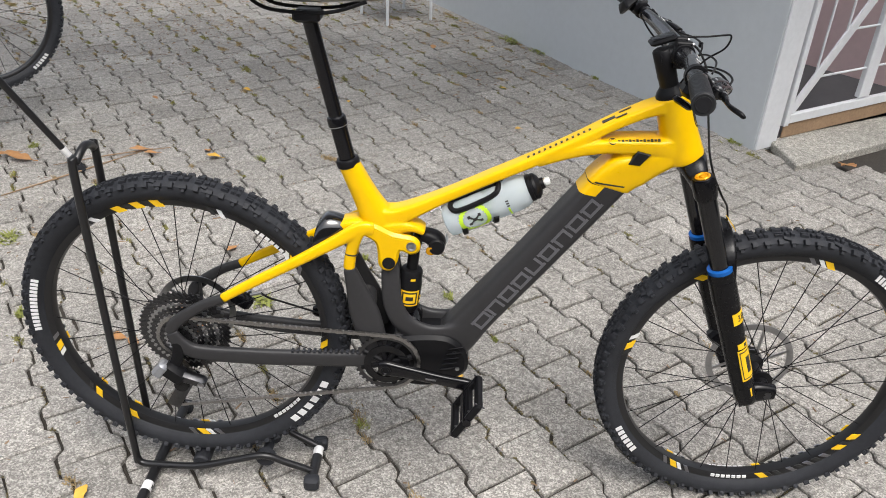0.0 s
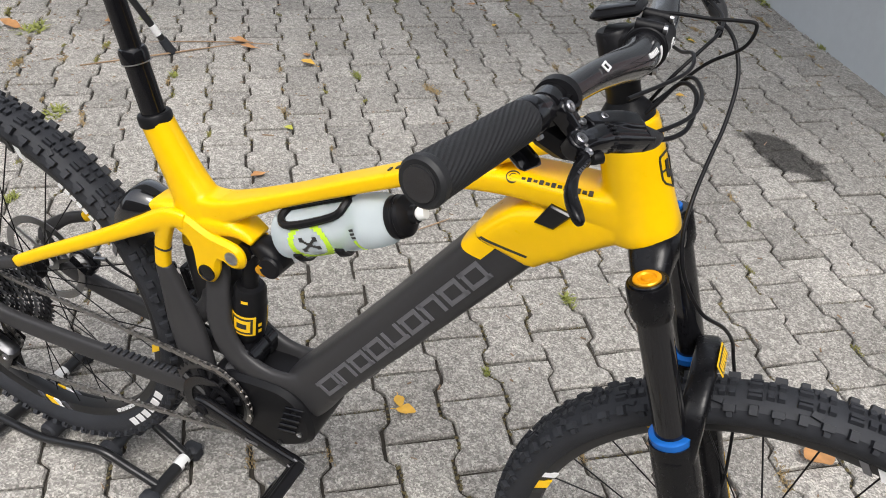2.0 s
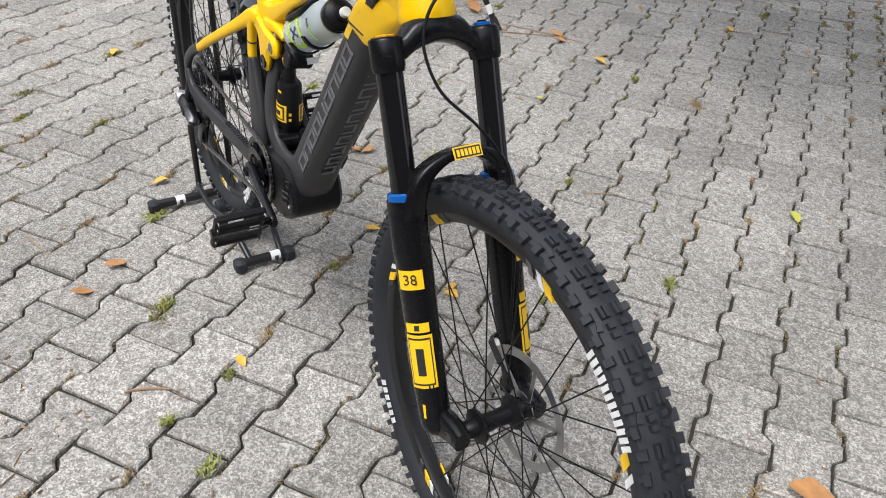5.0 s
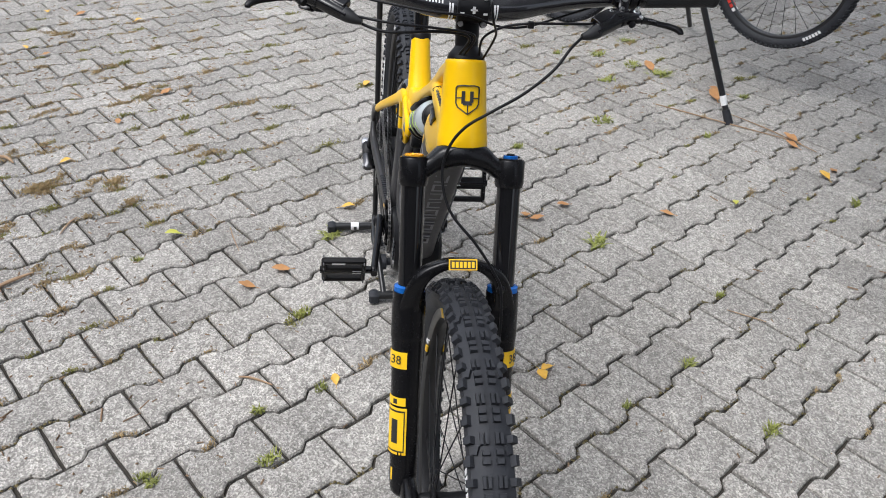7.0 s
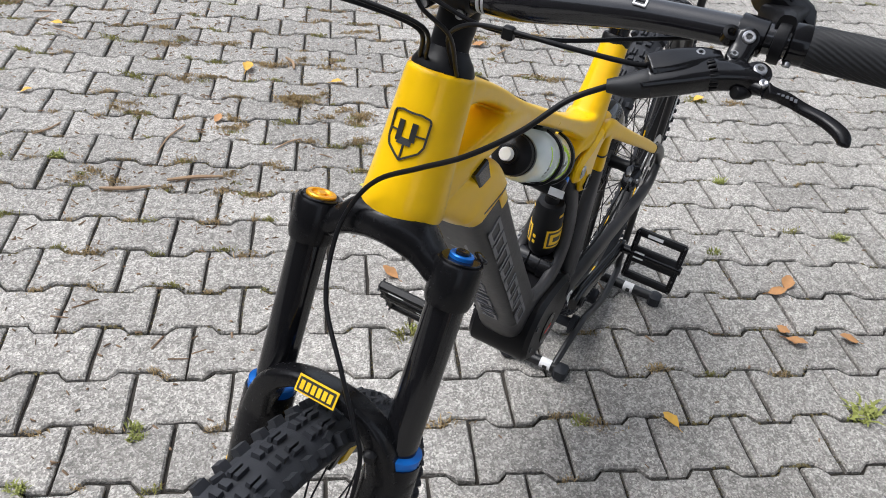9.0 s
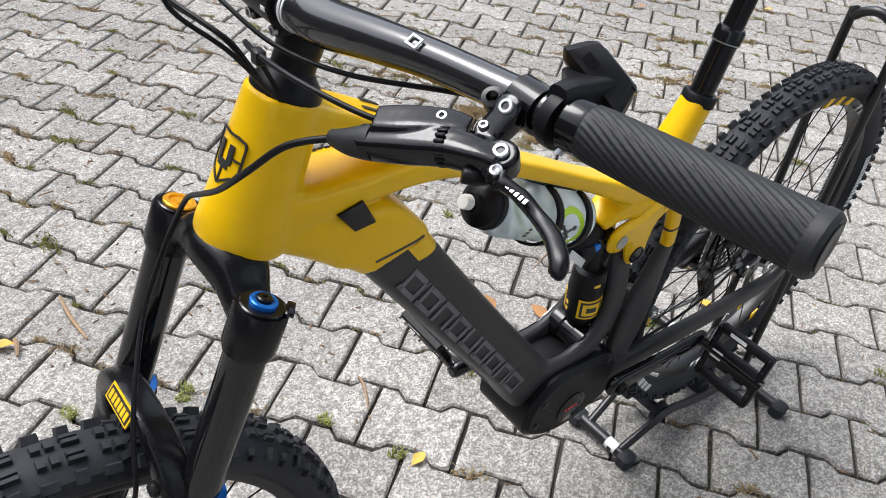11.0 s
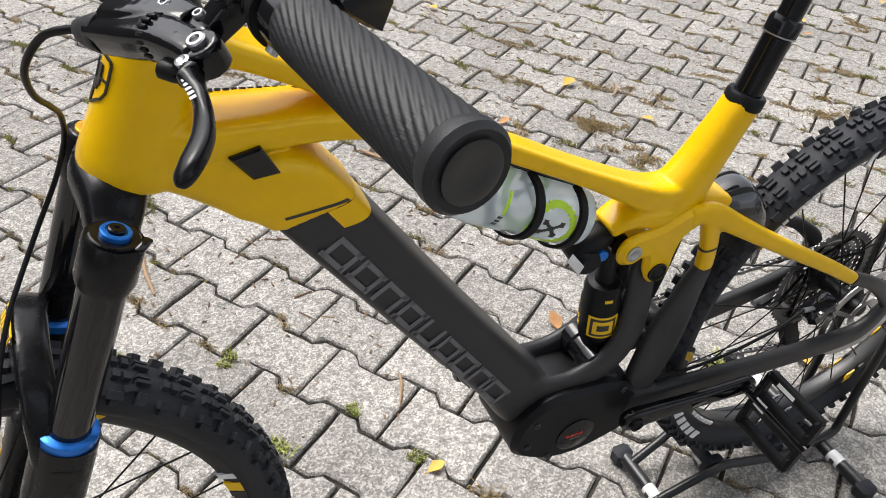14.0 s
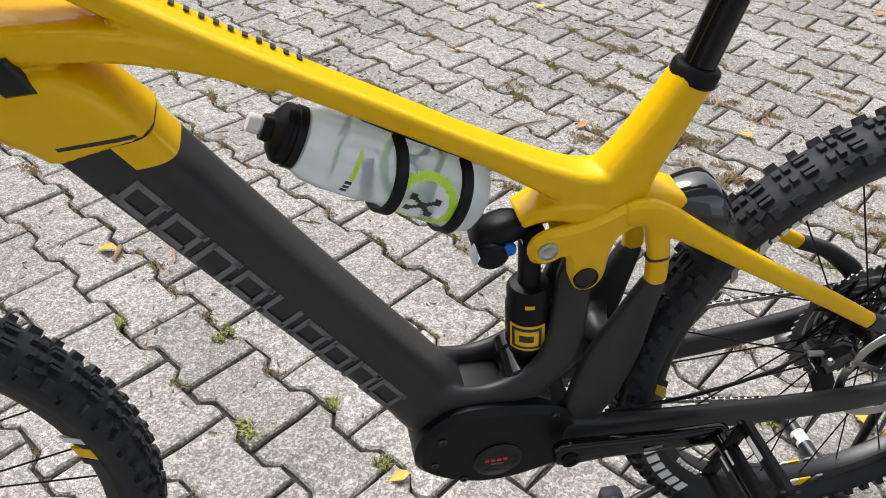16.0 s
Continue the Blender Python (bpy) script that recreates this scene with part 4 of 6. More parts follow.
    for (c, r, dirn) in ((bolt_at[0], 0.0048, up), (bolt_at[1], 0.0046, (0.75, 0.1 * s, 0.65)), (bolt_at[2], 0.0030, up), (bolt_at[3], 0.0034, up)):
        part("bolt", lathe([(r, -0.002), (r, 0.0010), (r * 0.82, 0.0017), (r * 0.52, 0.0017), (r * 0.42, 0.0003), (r * 0.05, 0.0003)], c, dirn, 20), STEEL, lever, "steel bolt")
        part("bolt_recess", lathe([(r * 0.42, 0.0004), (r * 0.42, 0.0007), (r * 0.04, 0.0007)], c, dirn, 6), DECAL_BLACK, lever)
    e1 = axd.orthogonal().normalized()
    e2 = axd.cross(e1)
    for q in range(18):
        w = 2 * math.pi * q / 18
        part("dial_tooth", box(at(1.0310, 0.2042, 1.0748) + (e1 * math.cos(w) + e2 * math.sin(w)) * 0.0102, (0.0056, 0.0020, 0.0020), frame_of(axd, e1 * math.cos(w) + e2 * math.sin(w)), 0.0004), BLACK_MATTE, lever)
    part("white_mark", box(at(1.0470, 0.1800, 1.0752), (0.0070, 0.0022, 0.0006), frame_of(axd, (0.7, 0.35 * s, 0.62))), DECAL_WHITE, lever)
    part("adjuster", lathe([(0.0030, -0.006), (0.0046, 0), (0.0048, 0.001), (0.0048, 0.0075), (0.0040, 0.0085), (0.001, 0.0085)], at(1.0285, 0.2290, 1.0690), (0.75, -0.62 * s, 0.12), 10), BLACK_MATTE, lever)
    pts = [at(1.0205, 0.2310, 1.0715), at(1.0255, 0.2400, 1.0745), at(1.0245, 0.2570, 1.0730), at(1.0255, 0.2700, 1.0705), at(1.0290, 0.2850, 1.0690), at(1.0360, 0.2975, 1.0665), at(1.0405, 0.3015, 1.0630), at(1.0418, 0.3020, 1.0612)]
    blade = part("lever_blade", loft([(*q, w, h) for q, w, h in zip(pts, (0.0074, 0.0068, 0.0047, 0.0042, 0.0048, 0.0050, 0.0042, 0.0022), (0.0050, 0.0046, 0.0036, 0.0034, 0.0038, 0.0040, 0.0034, 0.0020))], 6, 18, 2.6), BLACK_SATIN, lever, "black lever blade")
    part("blade_bolt", lathe([(0.0034, -0.002), (0.0034, 0.001), (0.0022, 0.0014), (0.0006, 0.0004)], at(1.0270, 0.2395, 1.0795), up, 16), STEEL, lever)
    for q in range(5):
        part("blade_mark", box(at(1.0285 - 0.0002 * q, 0.2510 + 0.0030 * q, 1.0772 - 0.0005 * q), (0.0030, 0.0020, 0.0005), frame_of((1, 0.1 * s, -0.4), (0.45, 0.1 * s, 0.9))), DECAL_GREY, lever)
# control pod beside the left grip
ph = Vector((0.9245, 0.2440, 1.1165))
mpod = frame_of((-0.13, 0.87, -0.47), (-0.62, 0.0, 0.78))
pod = part("control_pod", box(ph, (0.048, 0.034, 0.020), mpod, 0.004, None, 0.78), BLACK_MATTE, bike, "angular black wireless control pod")
part("pod_button", box(ph + mpod @ Vector((0.003, 0.001, 0.0092)), (0.030, 0.018, 0.0035), mpod, 0.0016), BLACK_GLOSS, pod)
part("pod_neck", loft([(*(bar_at(0.250) + Vector((0.006, 0.0, 0.004))), 0.0070, 0.0175), (*(bar_at(0.248) + Vector((-0.012, 0.0, 0.006))), 0.0100, 0.0150), (*(ph + Vector((0.008, 0, -0.002))), 0.018, 0.0095)], 4, 16, 3.4), BLACK_MATTE, pod)
part("pod_ring", lathe([(0.0116, -0.0045), (0.0166, -0.0040), (0.0170, 0.0), (0.0166, 0.0040), (0.0116, 0.0045)], bar_at(0.250), (0, 1, 0), 28), BLACK_MATTE, pod)
part("pod_mark", box(ph + mpod @ Vector((-0.008, -0.0160, 0.0)), (0.008, 0.0006, 0.005), mpod), BLACK_GLOSS, pod)
# controls on the other side: shifter and display
sh = part("shifter", box(bar_at(-0.215) + Vector((0.004, 0, -0.026)), (0.045, 0.035, 0.026), frame_of((1, 0, -0.4), (0.4, 0, 1)), 0.007), BLACK_MATTE, bike, "black shifter pod")
part("shifter_ring", lathe([(0.0130, -0.006), (0.0178, -0.005), (0.0178, 0.005), (0.0130, 0.006)], bar_at(-0.215), (0, 1, 0), 24), BLACK_MATTE, sh)
part("paddle", box(bar_at(-0.235) + Vector((-0.014, 0, -0.040)), (0.034, 0.026, 0.008), frame_of((1, -0.4, -0.5), (0.4, 0, 1)), 0.003), BLACK_GLOSS, sh)
disp = part("display", box((0.950, 0.006, 1.104), (0.050, 0.036, 0.010), turn_y(-20), 0.004), BLACK_MATTE, bike, "small black display on the stem")
part("screen", box((0.9480, 0.006, 1.1092), (0.038, 0.028, 0.0015), turn_y(-20), 0.0005), BLACK_GLOSS, disp, "dark glossy screen")

# -- hoses --
def hose(pts, r, label):
    return part("hose", tube(pts, r, 7, 10), BLACK_MATTE, bike, label)


hose([(1.0375, 0.159, 1.0665), (1.058, 0.137, 1.055), (1.073, 0.112, 1.026), (1.075, 0.074, 0.990), (1.070, 0.033, 0.959), (1.067, -0.005, 0.930), (1.070, -0.027, 0.897), (1.084, -0.035, 0.858), (1.112, -0.022, 0.812), (1.142, 0.018, 0.772), (1.160, 0.046, 0.735), (1.170, 0.062, 0.700), (1.196, 0.064, 0.62), (1.215, 0.062, 0.52), (1.222, 0.062, 0.46)], 0.0023, "black brake hose across the head tube")
hose([(1.0250, -0.1620, 1.0640), (1.0385, -0.1380, 1.0600), (1.0464, -0.111, 1.0611), (1.0428, -0.053, 1.0642), (1.0236, -0.0063, 1.0517), (1.000, -0.0136, 1.0174), (0.985, -0.012, 1.004)], 0.0022, "black hose into the headset")
hose([(1.000, -0.212, 1.074), (1.044, -0.130, 1.074), (1.0468, -0.060, 1.0702), (1.0286, -0.0003, 1.0567), (1.004, -0.006, 1.0200), (0.988, -0.004, 1.004)], 0.0019, "black cable into the headset")
hose([(1.0110, 0.1840, 1.0800), (1.0242, 0.1646, 1.0807), (1.0393, 0.1184, 1.0832), (1.0424, 0.0713, 1.0818), (1.0312, 0.0383, 1.0710), (1.0133, 0.016, 1.0477), (0.9962, 0.0169, 1.0137), (0.990, 0.014, 1.004)], 0.0019, "black cable into the headset")
hose([(0.985, 0.018, 1.106), (1.0100, 0.015, 1.1095), (1.0350, 0.0145, 1.1112), (1.0600, 0.013, 1.1150), (1.0740, 0.0110, 1.1145), (1.0690, 0.0170, 1.0905), (1.0396, 0.0290, 1.0624), (1.0080, 0.024, 1.022), (0.992, 0.020, 1.004)], 0.0018, "black display cable looping into the headset")
hose([(0.952, 0.232, 1.100), (0.964, 0.160, 1.078), (0.988, 0.090, 1.062), (1.012, 0.040, 1.066), (1.028, -0.010, 1.084), (1.030, -0.070, 1.088), (0.998, -0.160, 1.092)], 0.0018, "thin black control cable")
part("cable_clip", box((1.0420, 0.077, 1.0805), (0.007, 0.009, 0.010), None, 0.001), BLACK_MATTE, bike)
part("hose_guide", box((1.1545, 0.064, 0.696), (0.012, 0.012, 0.014), None, 0.003), BLACK_MATTE, arch)

# -- brake calipers --
for c in (Vector((1.212, 0.062, 0.418)), Vector((0.112, 0.050, 0.459))):
    cal = part("brake_caliper", box(c, (0.052, 0.030, 0.036), turn_y(35), 0.008), BLACK_GLOSS, bike, "black disc brake caliper")
    for d in (-0.016, 0.016):
        part("bolt", lathe([(0.005, 0), (0.005, 0.004), (0.0028, 0.004), (0.0026, 0.002)], c + Vector((d, 0.0145, d * 0.5)), (0, 1, 0), 12), STEEL, cal)
    part("bleed_fitting", rod(c + Vector((0.02, 0.004, 0.010)), c + Vector((0.045, 0.006, 0.016)), 0.004, 10), STEEL, cal)
hose([(0.155, 0.056, 0.475), (0.175, 0.056, 0.462), (0.21, 0.058, 0.450), (0.30, 0.055, 0.425), (0.40, 0.046, 0.41)], 0.0025, "black rear brake hose")

# -- drivetrain, to the right --
def gear(c, r, teeth, thick, inner, bm=None, depth=0.0035):
    bm = bm or bm_new()
    n = teeth * 4
    lo, hi, li, hi2 = [], [], [], []
    for j in range(n):
        w = 2 * math.pi * j / n
        rr = r if j % 4 in (0, 1) else r - depth
        for row, rad, yy in ((lo, rr, -thick / 2), (hi, rr, thick / 2), (hi2, inner, thick / 2), (li, inner, -thick / 2)):
            row.append(c + Vector((math.cos(w) * rad, yy, math.sin(w) * rad)))
    return rings(bm, [lo, hi, hi2, li], closed=True)


cass_y = -0.030
cassette = part("cassette", gear(REAR + Vector((0, cass_y, 0)), 0.103, 52, 0.0018, 0.088, depth=0.0048), DARK_STEEL, bike, "black and steel twelve-speed cassette")
for i in range(1, 12):
    r = 0.103 - 0.0073 * i
    part("sprocket", gear(REAR + Vector((0, cass_y - 0.0032 * i, 0)), r, max(10, int(r * 500)), 0.0017, max(r - 0.0105, 0.012), depth=0.0048), DARK_STEEL if i % 3 else STEEL, cassette)
for i in range(8):
    a = 2 * math.pi * i / 8
    part("carrier_arm", rod(REAR + Vector((math.cos(a) * 0.016, cass_y - 0.026, math.sin(a) * 0.016)), REAR + Vector((math.cos(a + 0.4) * 0.088, cass_y - 0.001, math.sin(a + 0.4) * 0.088)), 0.0028, 6), BLACK_MATTE, cassette)
ring_y = -0.058
chainring = part("chainring", gear(BB + Vector((0, ring_y, 0)), 0.0725, 36, 0.0032, 0.0600, depth=0.0050), DARK_STEEL, bike, "black steel chainring")
for i in range(8):
    a = 2 * math.pi * i / 8 + 0.3
    part("spider_arm", rod(BB + Vector((0, ring_y - 0.004, 0)), BB + Vector((math.cos(a) * 0.058, ring_y, math.sin(a) * 0.058)), 0.0065, 8), BLACK_MATTE, chainring)
part("chain_guard", lathe([(0.050, -0.0015), (0.050, 0.0015), (0.034, 0.0015), (0.034, -0.0015)], BB + Vector((0, ring_y - 0.008, 0)), (0, 1, 0), 40, closed=True), BLACK_GLOSS, chainring)
# chain
PUL1, PUL2 = REAR + Vector((0.004, -0.052, -0.112)), REAR + Vector((-0.032, -0.052, -0.176))


def arc_pts(c, r, a0, a1, y, n=14):
    return [Vector((c.x + r * math.cos(radians(a0 + (a1 - a0) * i / n)), y, c.z + r * math.sin(radians(a0 + (a1 - a0) * i / n)))) for i in range(n + 1)]


cog_r = 0.052
track = arc_pts(BB, 0.0705, -84, 94, ring_y) + arc_pts(REAR, cog_r, 94, 250, -0.052) + arc_pts(PUL1, 0.016, 60, -30, -0.052, 5) + arc_pts(PUL2, 0.018, 150, 275, -0.052, 8) + [Vector((BB.x + 0.0705 * math.cos(radians(-84)), ring_y, BB.z - 0.0702))]
bm = bm_new()
pitch, carry, flip = 0.0127, 0.0, 0
for a, b in zip(track, track[1:]):
    d = b - a
    L = d.length
    if L < 1e-6:
        continue
    s = carry
    while s < L:
        q = a + d * (s / L)
        mrot = frame_of(d, Vector((0, 1, 0)).cross(d))
        for side in (-1, 1):
            off = 0.0028 if flip else 0.0018
            box(q + Vector((0, side * off, 0)), (0.0150, 0.0010, 0.0075), mrot, 0, bm)
        lathe([(0.0034, -0.0034), (0.0034, 0.0034)], q - d.normalized() * 0.0063, (0, 1, 0), 6, bm)
        flip = 1 - flip
        s += pitch
    carry = s - L
chain = part("chain", bm, CHAIN_STEEL, bike, "steel bicycle chain", flat=True)
# rear derailleur
der = part("rear_derailleur", box(REAR + Vector((-0.012, -0.088, -0.072)), (0.056, 0.034, 0.040), turn_y(40), 0.008), BLACK_MATTE, bike, "black and silver electronic rear derailleur")
part("battery", box(REAR + Vector((-0.040, -0.092, -0.060)), (0.026, 0.030, 0.042), turn_y(40), 0.006), SILVER_GREY, der, "silver battery")
part("linkage", box(REAR + Vector((0.024, -0.090, -0.084)), (0.066, 0.026, 0.026), turn_y(20), 0.006), DARK_STEEL, der, "dark metal parallelogram")
part("linkage_bolt", lathe([(0.007, 0), (0.007, 0.003), (0.004, 0.004), (0.003, 0.002)], REAR + Vector((0.046, -0.103, -0.092)), (0, -1, 0), 16), STEEL, der)
part("hanger", loft([(0.004, -0.078, 0.430, 0.006, 0.014), (0.002, -0.082, 0.395, 0.007, 0.013), (-0.010, -0.086, 0.360, 0.008, 0.014)], 4, 12), BLACK_MATTE, der)
part("knuckle", lathe([(0.016, -0.014), (0.018, -0.010), (0.018, 0.012), (0.015, 0.016)], PUL1 + Vector((-0.006, -0.026, 0.006)), (0, 1, 0), 22), BLACK_GLOSS, der)
for yy in (-0.0605, -0.0435):
    d = PUL2 - PUL1
    part("cage_plate", box((PUL1 + PUL2) / 2 + Vector((0, yy + 0.052, 0)), (d.length + 0.036, 0.030, 0.002), frame_of(d, (0, 1, 0)), 0.0008), DARK_STEEL if yy < -0.05 else BLACK_MATTE, der)
for c, r, teeth in ((PUL1, 0.0165, 12), (PUL2, 0.0185, 14)):
    part("jockey_wheel", gear(c, r, teeth, 0.005, 0.006), BLACK_MATTE, der)
# cranks and pedals
for s, end in ((-1, Vector((0.634, 0, 0.365))), (1, Vector((0.278, 0, 0.405)))):
    y0, y1 = s * 0.078, s * 0.098
    rows = [(BB.x - (end.x - BB.x) * 0.09, y0, BB.z - (end.z - BB.z) * 0.09, 0.008, 0.013), (BB.x, y0, BB.z, 0.0105, 0.0185), (BB.x * 0.75 + end.x * 0.25, y0 + s * 0.004, BB.z * 0.75 + end.z * 0.25, 0.0095, 0.0155), (BB.x * 0.3 + end.x * 0.7, y0 + s * 0.014, BB.z * 0.3 + end.z * 0.7, 0.0085, 0.0135), (end.x, y1, end.z, 0.0085, 0.0150), (end.x + (end.x - BB.x) * 0.075, y1, end.z + (end.z - BB.z) * 0.075, 0.007, 0.009)]
    crank = part("crank_arm", loft(rows, 5, 18, 3.0), BLACK_GLOSS, bike, "glossy black crank arm")
    part("crank_bolt", lathe([(0.011, 0), (0.011, 0.004), (0.008, 0.005), (0.006, 0.002)], BB + Vector((0, s * 0.088, 0)), (0, s, 0), 20), BLACK_MATTE, crank)
    part("white_mark", box((BB.lerp(end, 0.62)).to_tuple()[:1] + (y0 + s * 0.0205, BB.lerp(end, 0.62).z), (0.046, 0.0008, 0.0045), frame_of(end - BB, Vector((0, 1, 0)).cross(end - BB))), DECAL_GREY, crank)
    pc = Vector((end.x, s * 0.168, end.z))
    up = Vector((0.5, 0, 0.866)) if s < 0 else Vector((-0.25, 0, 0.97))
    m = frame_of(up, Vector((0, 1, 0)).cross(up))    # x along the plate, y sideways
    pedal = part("pedal", rod((end.x, s * 0.10, end.z), (end.x, s * 0.222, end.z), 0.009, 14), BLACK_GLOSS, bike, "black flat platform pedal with pins")
    for o, sz in (((0.045, 0), (0.014, 0.098, 0.016)), ((-0.045, 0), (0.014, 0.098, 0.016)), ((0, 0.045), (0.098, 0.011, 0.016)), ((0, -0.045), (0.098, 0.011, 0.016)), ((0, 0), (0.032, 0.090, 0.0145))):
        part("pedal_frame", box(pc + m @ Vector((o[0], o[1], 0)), sz, m, 0.003), BLACK_MATTE, pedal)
    for px in (-0.048, -0.024, 0.024, 0.048):
        for py in (-0.0455, 0.0455):
            part("pin", rod(pc + m @ Vector((px, py, -0.0125)), pc + m @ Vector((px, py, 0.0125)), 0.0018, 6), DARK_STEEL, pedal)
    part("white_mark", box(pc + m @ Vector((0.0455, 0.012, 0.0082)), (0.006, 0.030, 0.0008), m), DECAL_WHITE, pedal)
    part("white_mark", box(pc + m @ Vector((0.0, s * 0.030, 0.0074)), (0.014, 0.020, 0.0010), m), DECAL_WHITE, pedal)

# -- rear shock --
S0, S1 = Vector((0.510, 0, 0.669)), Vector((0.491, 0, 0.472))
d = (S1 - S0).normalized()
shock = part("rear_shock", lathe([(0.011, 0.0), (0.012, 0.01), (0.0125, 0.072), (0.021, 0.074), (0.0245, 0.080), (0.0245, 0.100), (0.0262, 0.104), (0.0262, 0.160), (0.023, 0.174), (0.015, 0.188), (0.012, 0.198)], S0, d, 28), BLACK_MATTE, bike, "black coil-less rear shock with yellow stickers")
part("shock_eye", lathe([(0.0135, -0.020), (0.0135, 0.020)], S0, (0, 1, 0), 22), BLACK_GLOSS, shock)
part("lower_eye", lathe([(0.022, -0.034), (0.0255, -0.031), (0.0255, -0.012), (0.022, -0.009), (0.022, 0.009), (0.0255, 0.012), (0.0255, 0.031), (0.022, 0.034)], S1 + Vector((0.012, 0, -0.006)), (0, 1, 0), 26), BLACK_GLOSS, shock)
R0 = Vector((0.550, 0, 0.668))
part("piggyback", loft([(0.520, 0, 0.676, 0.016, 0.012), (0.535, 0, 0.676, 0.020, 0.015), (0.552, 0, 0.666, 0.022, 0.018), (0.560, 0, 0.654, 0.020, 0.015)], 4, 18, 2.6), BLACK_MATTE, shock, "black shock reservoir")
part("reservoir_can", lathe([(0.014, -0.026), (0.017, -0.023), (0.017, 0.023), (0.014, 0.026)], R0 + Vector((0.004, 0, -0.010)), (0.0, 1, -0.12), 24), BLACK_MATTE, shock)
part("gold_dial", lathe([(0.0100, 0), (0.0105, 0.001), (0.0105, 0.005), (0.008, 0.006), (0.004, 0.005)], (0.542, -0.019, 0.652), (0.1, -1, -0.2), 20), GOLD, shock, "gold rebound dial")
part("blue_dial", lathe([(0.0075, 0), (0.0075, 0.004), (0.004, 0.005)], (0.538, 0.021, 0.664), (0.1, 1, 0), 18), BLUE, shock, "blue adjuster dial")
part("white_label", box((0.5735, 0.022, 0.660), (0.0012, 0.024, 0.012), turn_y(-25)), DECAL_WHITE, shock)


def cyl_patch(c, axis, ref, r, h0, h1, a0, a1, grow=0.0006, n=8):
    """A thin patch on a cylinder: heights along the axis, angles in degrees from ref."""
    a = Vector(axis).normalized()
    u = Vector(ref)
    u = (u - a * u.dot(a)).normalized()
    v = a.cross(u)
    c = Vector(c)
    loops = []
    for i in range(n + 1):
        w = radians(a0 + (a1 - a0) * i / n)
        e = u * math.cos(w) + v * math.sin(w)
        loops.append([c + a * h0 + e * r, c + a * h1 + e * r, c + a * h1 + e * (r + grow), c + a * h0 + e * (r + grow)])
    return rings(bm_new(), loops)


for s in (-1, 1):
    q = s
    for mname, mcol, r, h0, h1, a0, a1 in (("yellow_sticker", STICKER_YELLOW, 0.0262, 0.118, 0.156, -40, 52), ("sticker_line", DECAL_BLACK, 0.0265, 0.1215, 0.1525, -30, 44), ("yellow_sticker", STICKER_YELLOW, 0.0268, 0.1255, 0.1485, -22, 36), ("sticker_slot", DECAL_BLACK, 0.0271, 0.132, 0.142, -10, 24),
                                           ("yellow_sticker", STICKER_YELLOW, 0.0245, 0.088, 0.093, -12, 12), ("yellow_sticker", STICKER_YELLOW, 0.0262, 0.134, 0.140, -62, -50), ("yellow_sticker", STICKER_YELLOW, 0.0262, 0.146, 0.152, -62, -50)):
        part(mname, cyl_patch(S0, d, (0.25, q, 0), r, h0, h1, a0, a1), mcol, shock)
    part("eye_bolt", lathe([(0.0115, 0), (0.0115, 0.003), (0.008, 0.004), (0.005, 0.002)], S1 + Vector((0.012, s * 0.034, -0.006)), (0, s, 0), 18), DARK_STEEL, shock)

# -- mudguard over the rear tyre --
loops = []
for x, hw, zt, zl in smooth_path([(0.372, 0.020, 0.700, 0.680), (0.352, 0.032, 0.709, 0.668), (0.330, 0.039, 0.716, 0.655), (0.312, 0.042, 0.716, 0.644), (0.298, 0.042, 0.704, 0.632)], 4):
    out = []
    for i in range(13):
        w = math.pi * i / 12
        out.append(Vector((x + 0.010 * math.sin(w) ** 2, -hw * math.copysign(abs(math.cos(w)) ** 0.75, math.cos(w)), zl + (zt - zl) * math.sin(w) ** 0.8)))
    loops.append(out + [Vector((p.x - 0.001, p.y * 0.94, p.z - 0.0035)) for p in out[::-1]])
part("mudguard", rings(bm_new(), loops), GUARD_GLOSS, bike, "glossy black short mudguard", sharp=60)

# -- bottle cage and its prints; the bottle itself is a thing --
BA = Vector((0.892, 0, 0.452)).normalized()
B0 = Vector((0.572, -0.001, 0.7140))
BU = Vector((-0.452, 0, 0.892)).normalized()
cage = part("bottle_cage", box(B0 + BA * 0.085 + BU * 0.043, (0.115, 0.020, 0.007), frame_of(BA, BU), 0.002), BLACK_MATTE, bike, "black plastic bottle cage")
for h, lean in ((0.034, 0.010), (0.104, 0.016)):
    pts = []
    for i in range(11):
        w = radians(80 - 235 * i / 10)
        pts.append(B0 + BA * (h - lean * math.sin(math.pi * i / 10)) + (Vector((0, 1, 0)) * math.cos(w) + BU * math.sin(w)) * 0.0400)
    loops = []
    pts = smooth_path([tuple(p) for p in pts], 3)
    for i, p in enumerate(pts):
        p = Vector(p)
        t = Vector(pts[min(i + 1, len(pts) - 1)]) - Vector(pts[max(i - 1, 0)])
        t.normalize()
        rad = p - B0
        rad = (rad - BA * rad.dot(BA)).normalized()
        wide = t.cross(rad).normalized() * 0.0060
        loops.append([p + wide - rad * 0.002, p + wide * 0.8 + rad * 0.0018, p - wide * 0.8 + rad * 0.0018, p - wide - rad * 0.002])
    part("cage_arm", rings(bm_new(), loops), BLACK_MATTE, cage)
loop = [(0.030, 95), (0.120, 95), (0.128, 120), (0.110, 138), (0.040, 142), (0.024, 122)]
pts = [B0 + BA * h + (Vector((0, 1, 0)) * math.cos(radians(a)) + BU * math.sin(radians(a))) * 0.0395 for h, a in loop + loop[:1]]
part("cage_side", tube(pts, 0.0056, 4, 8), BLACK_MATTE, cage)

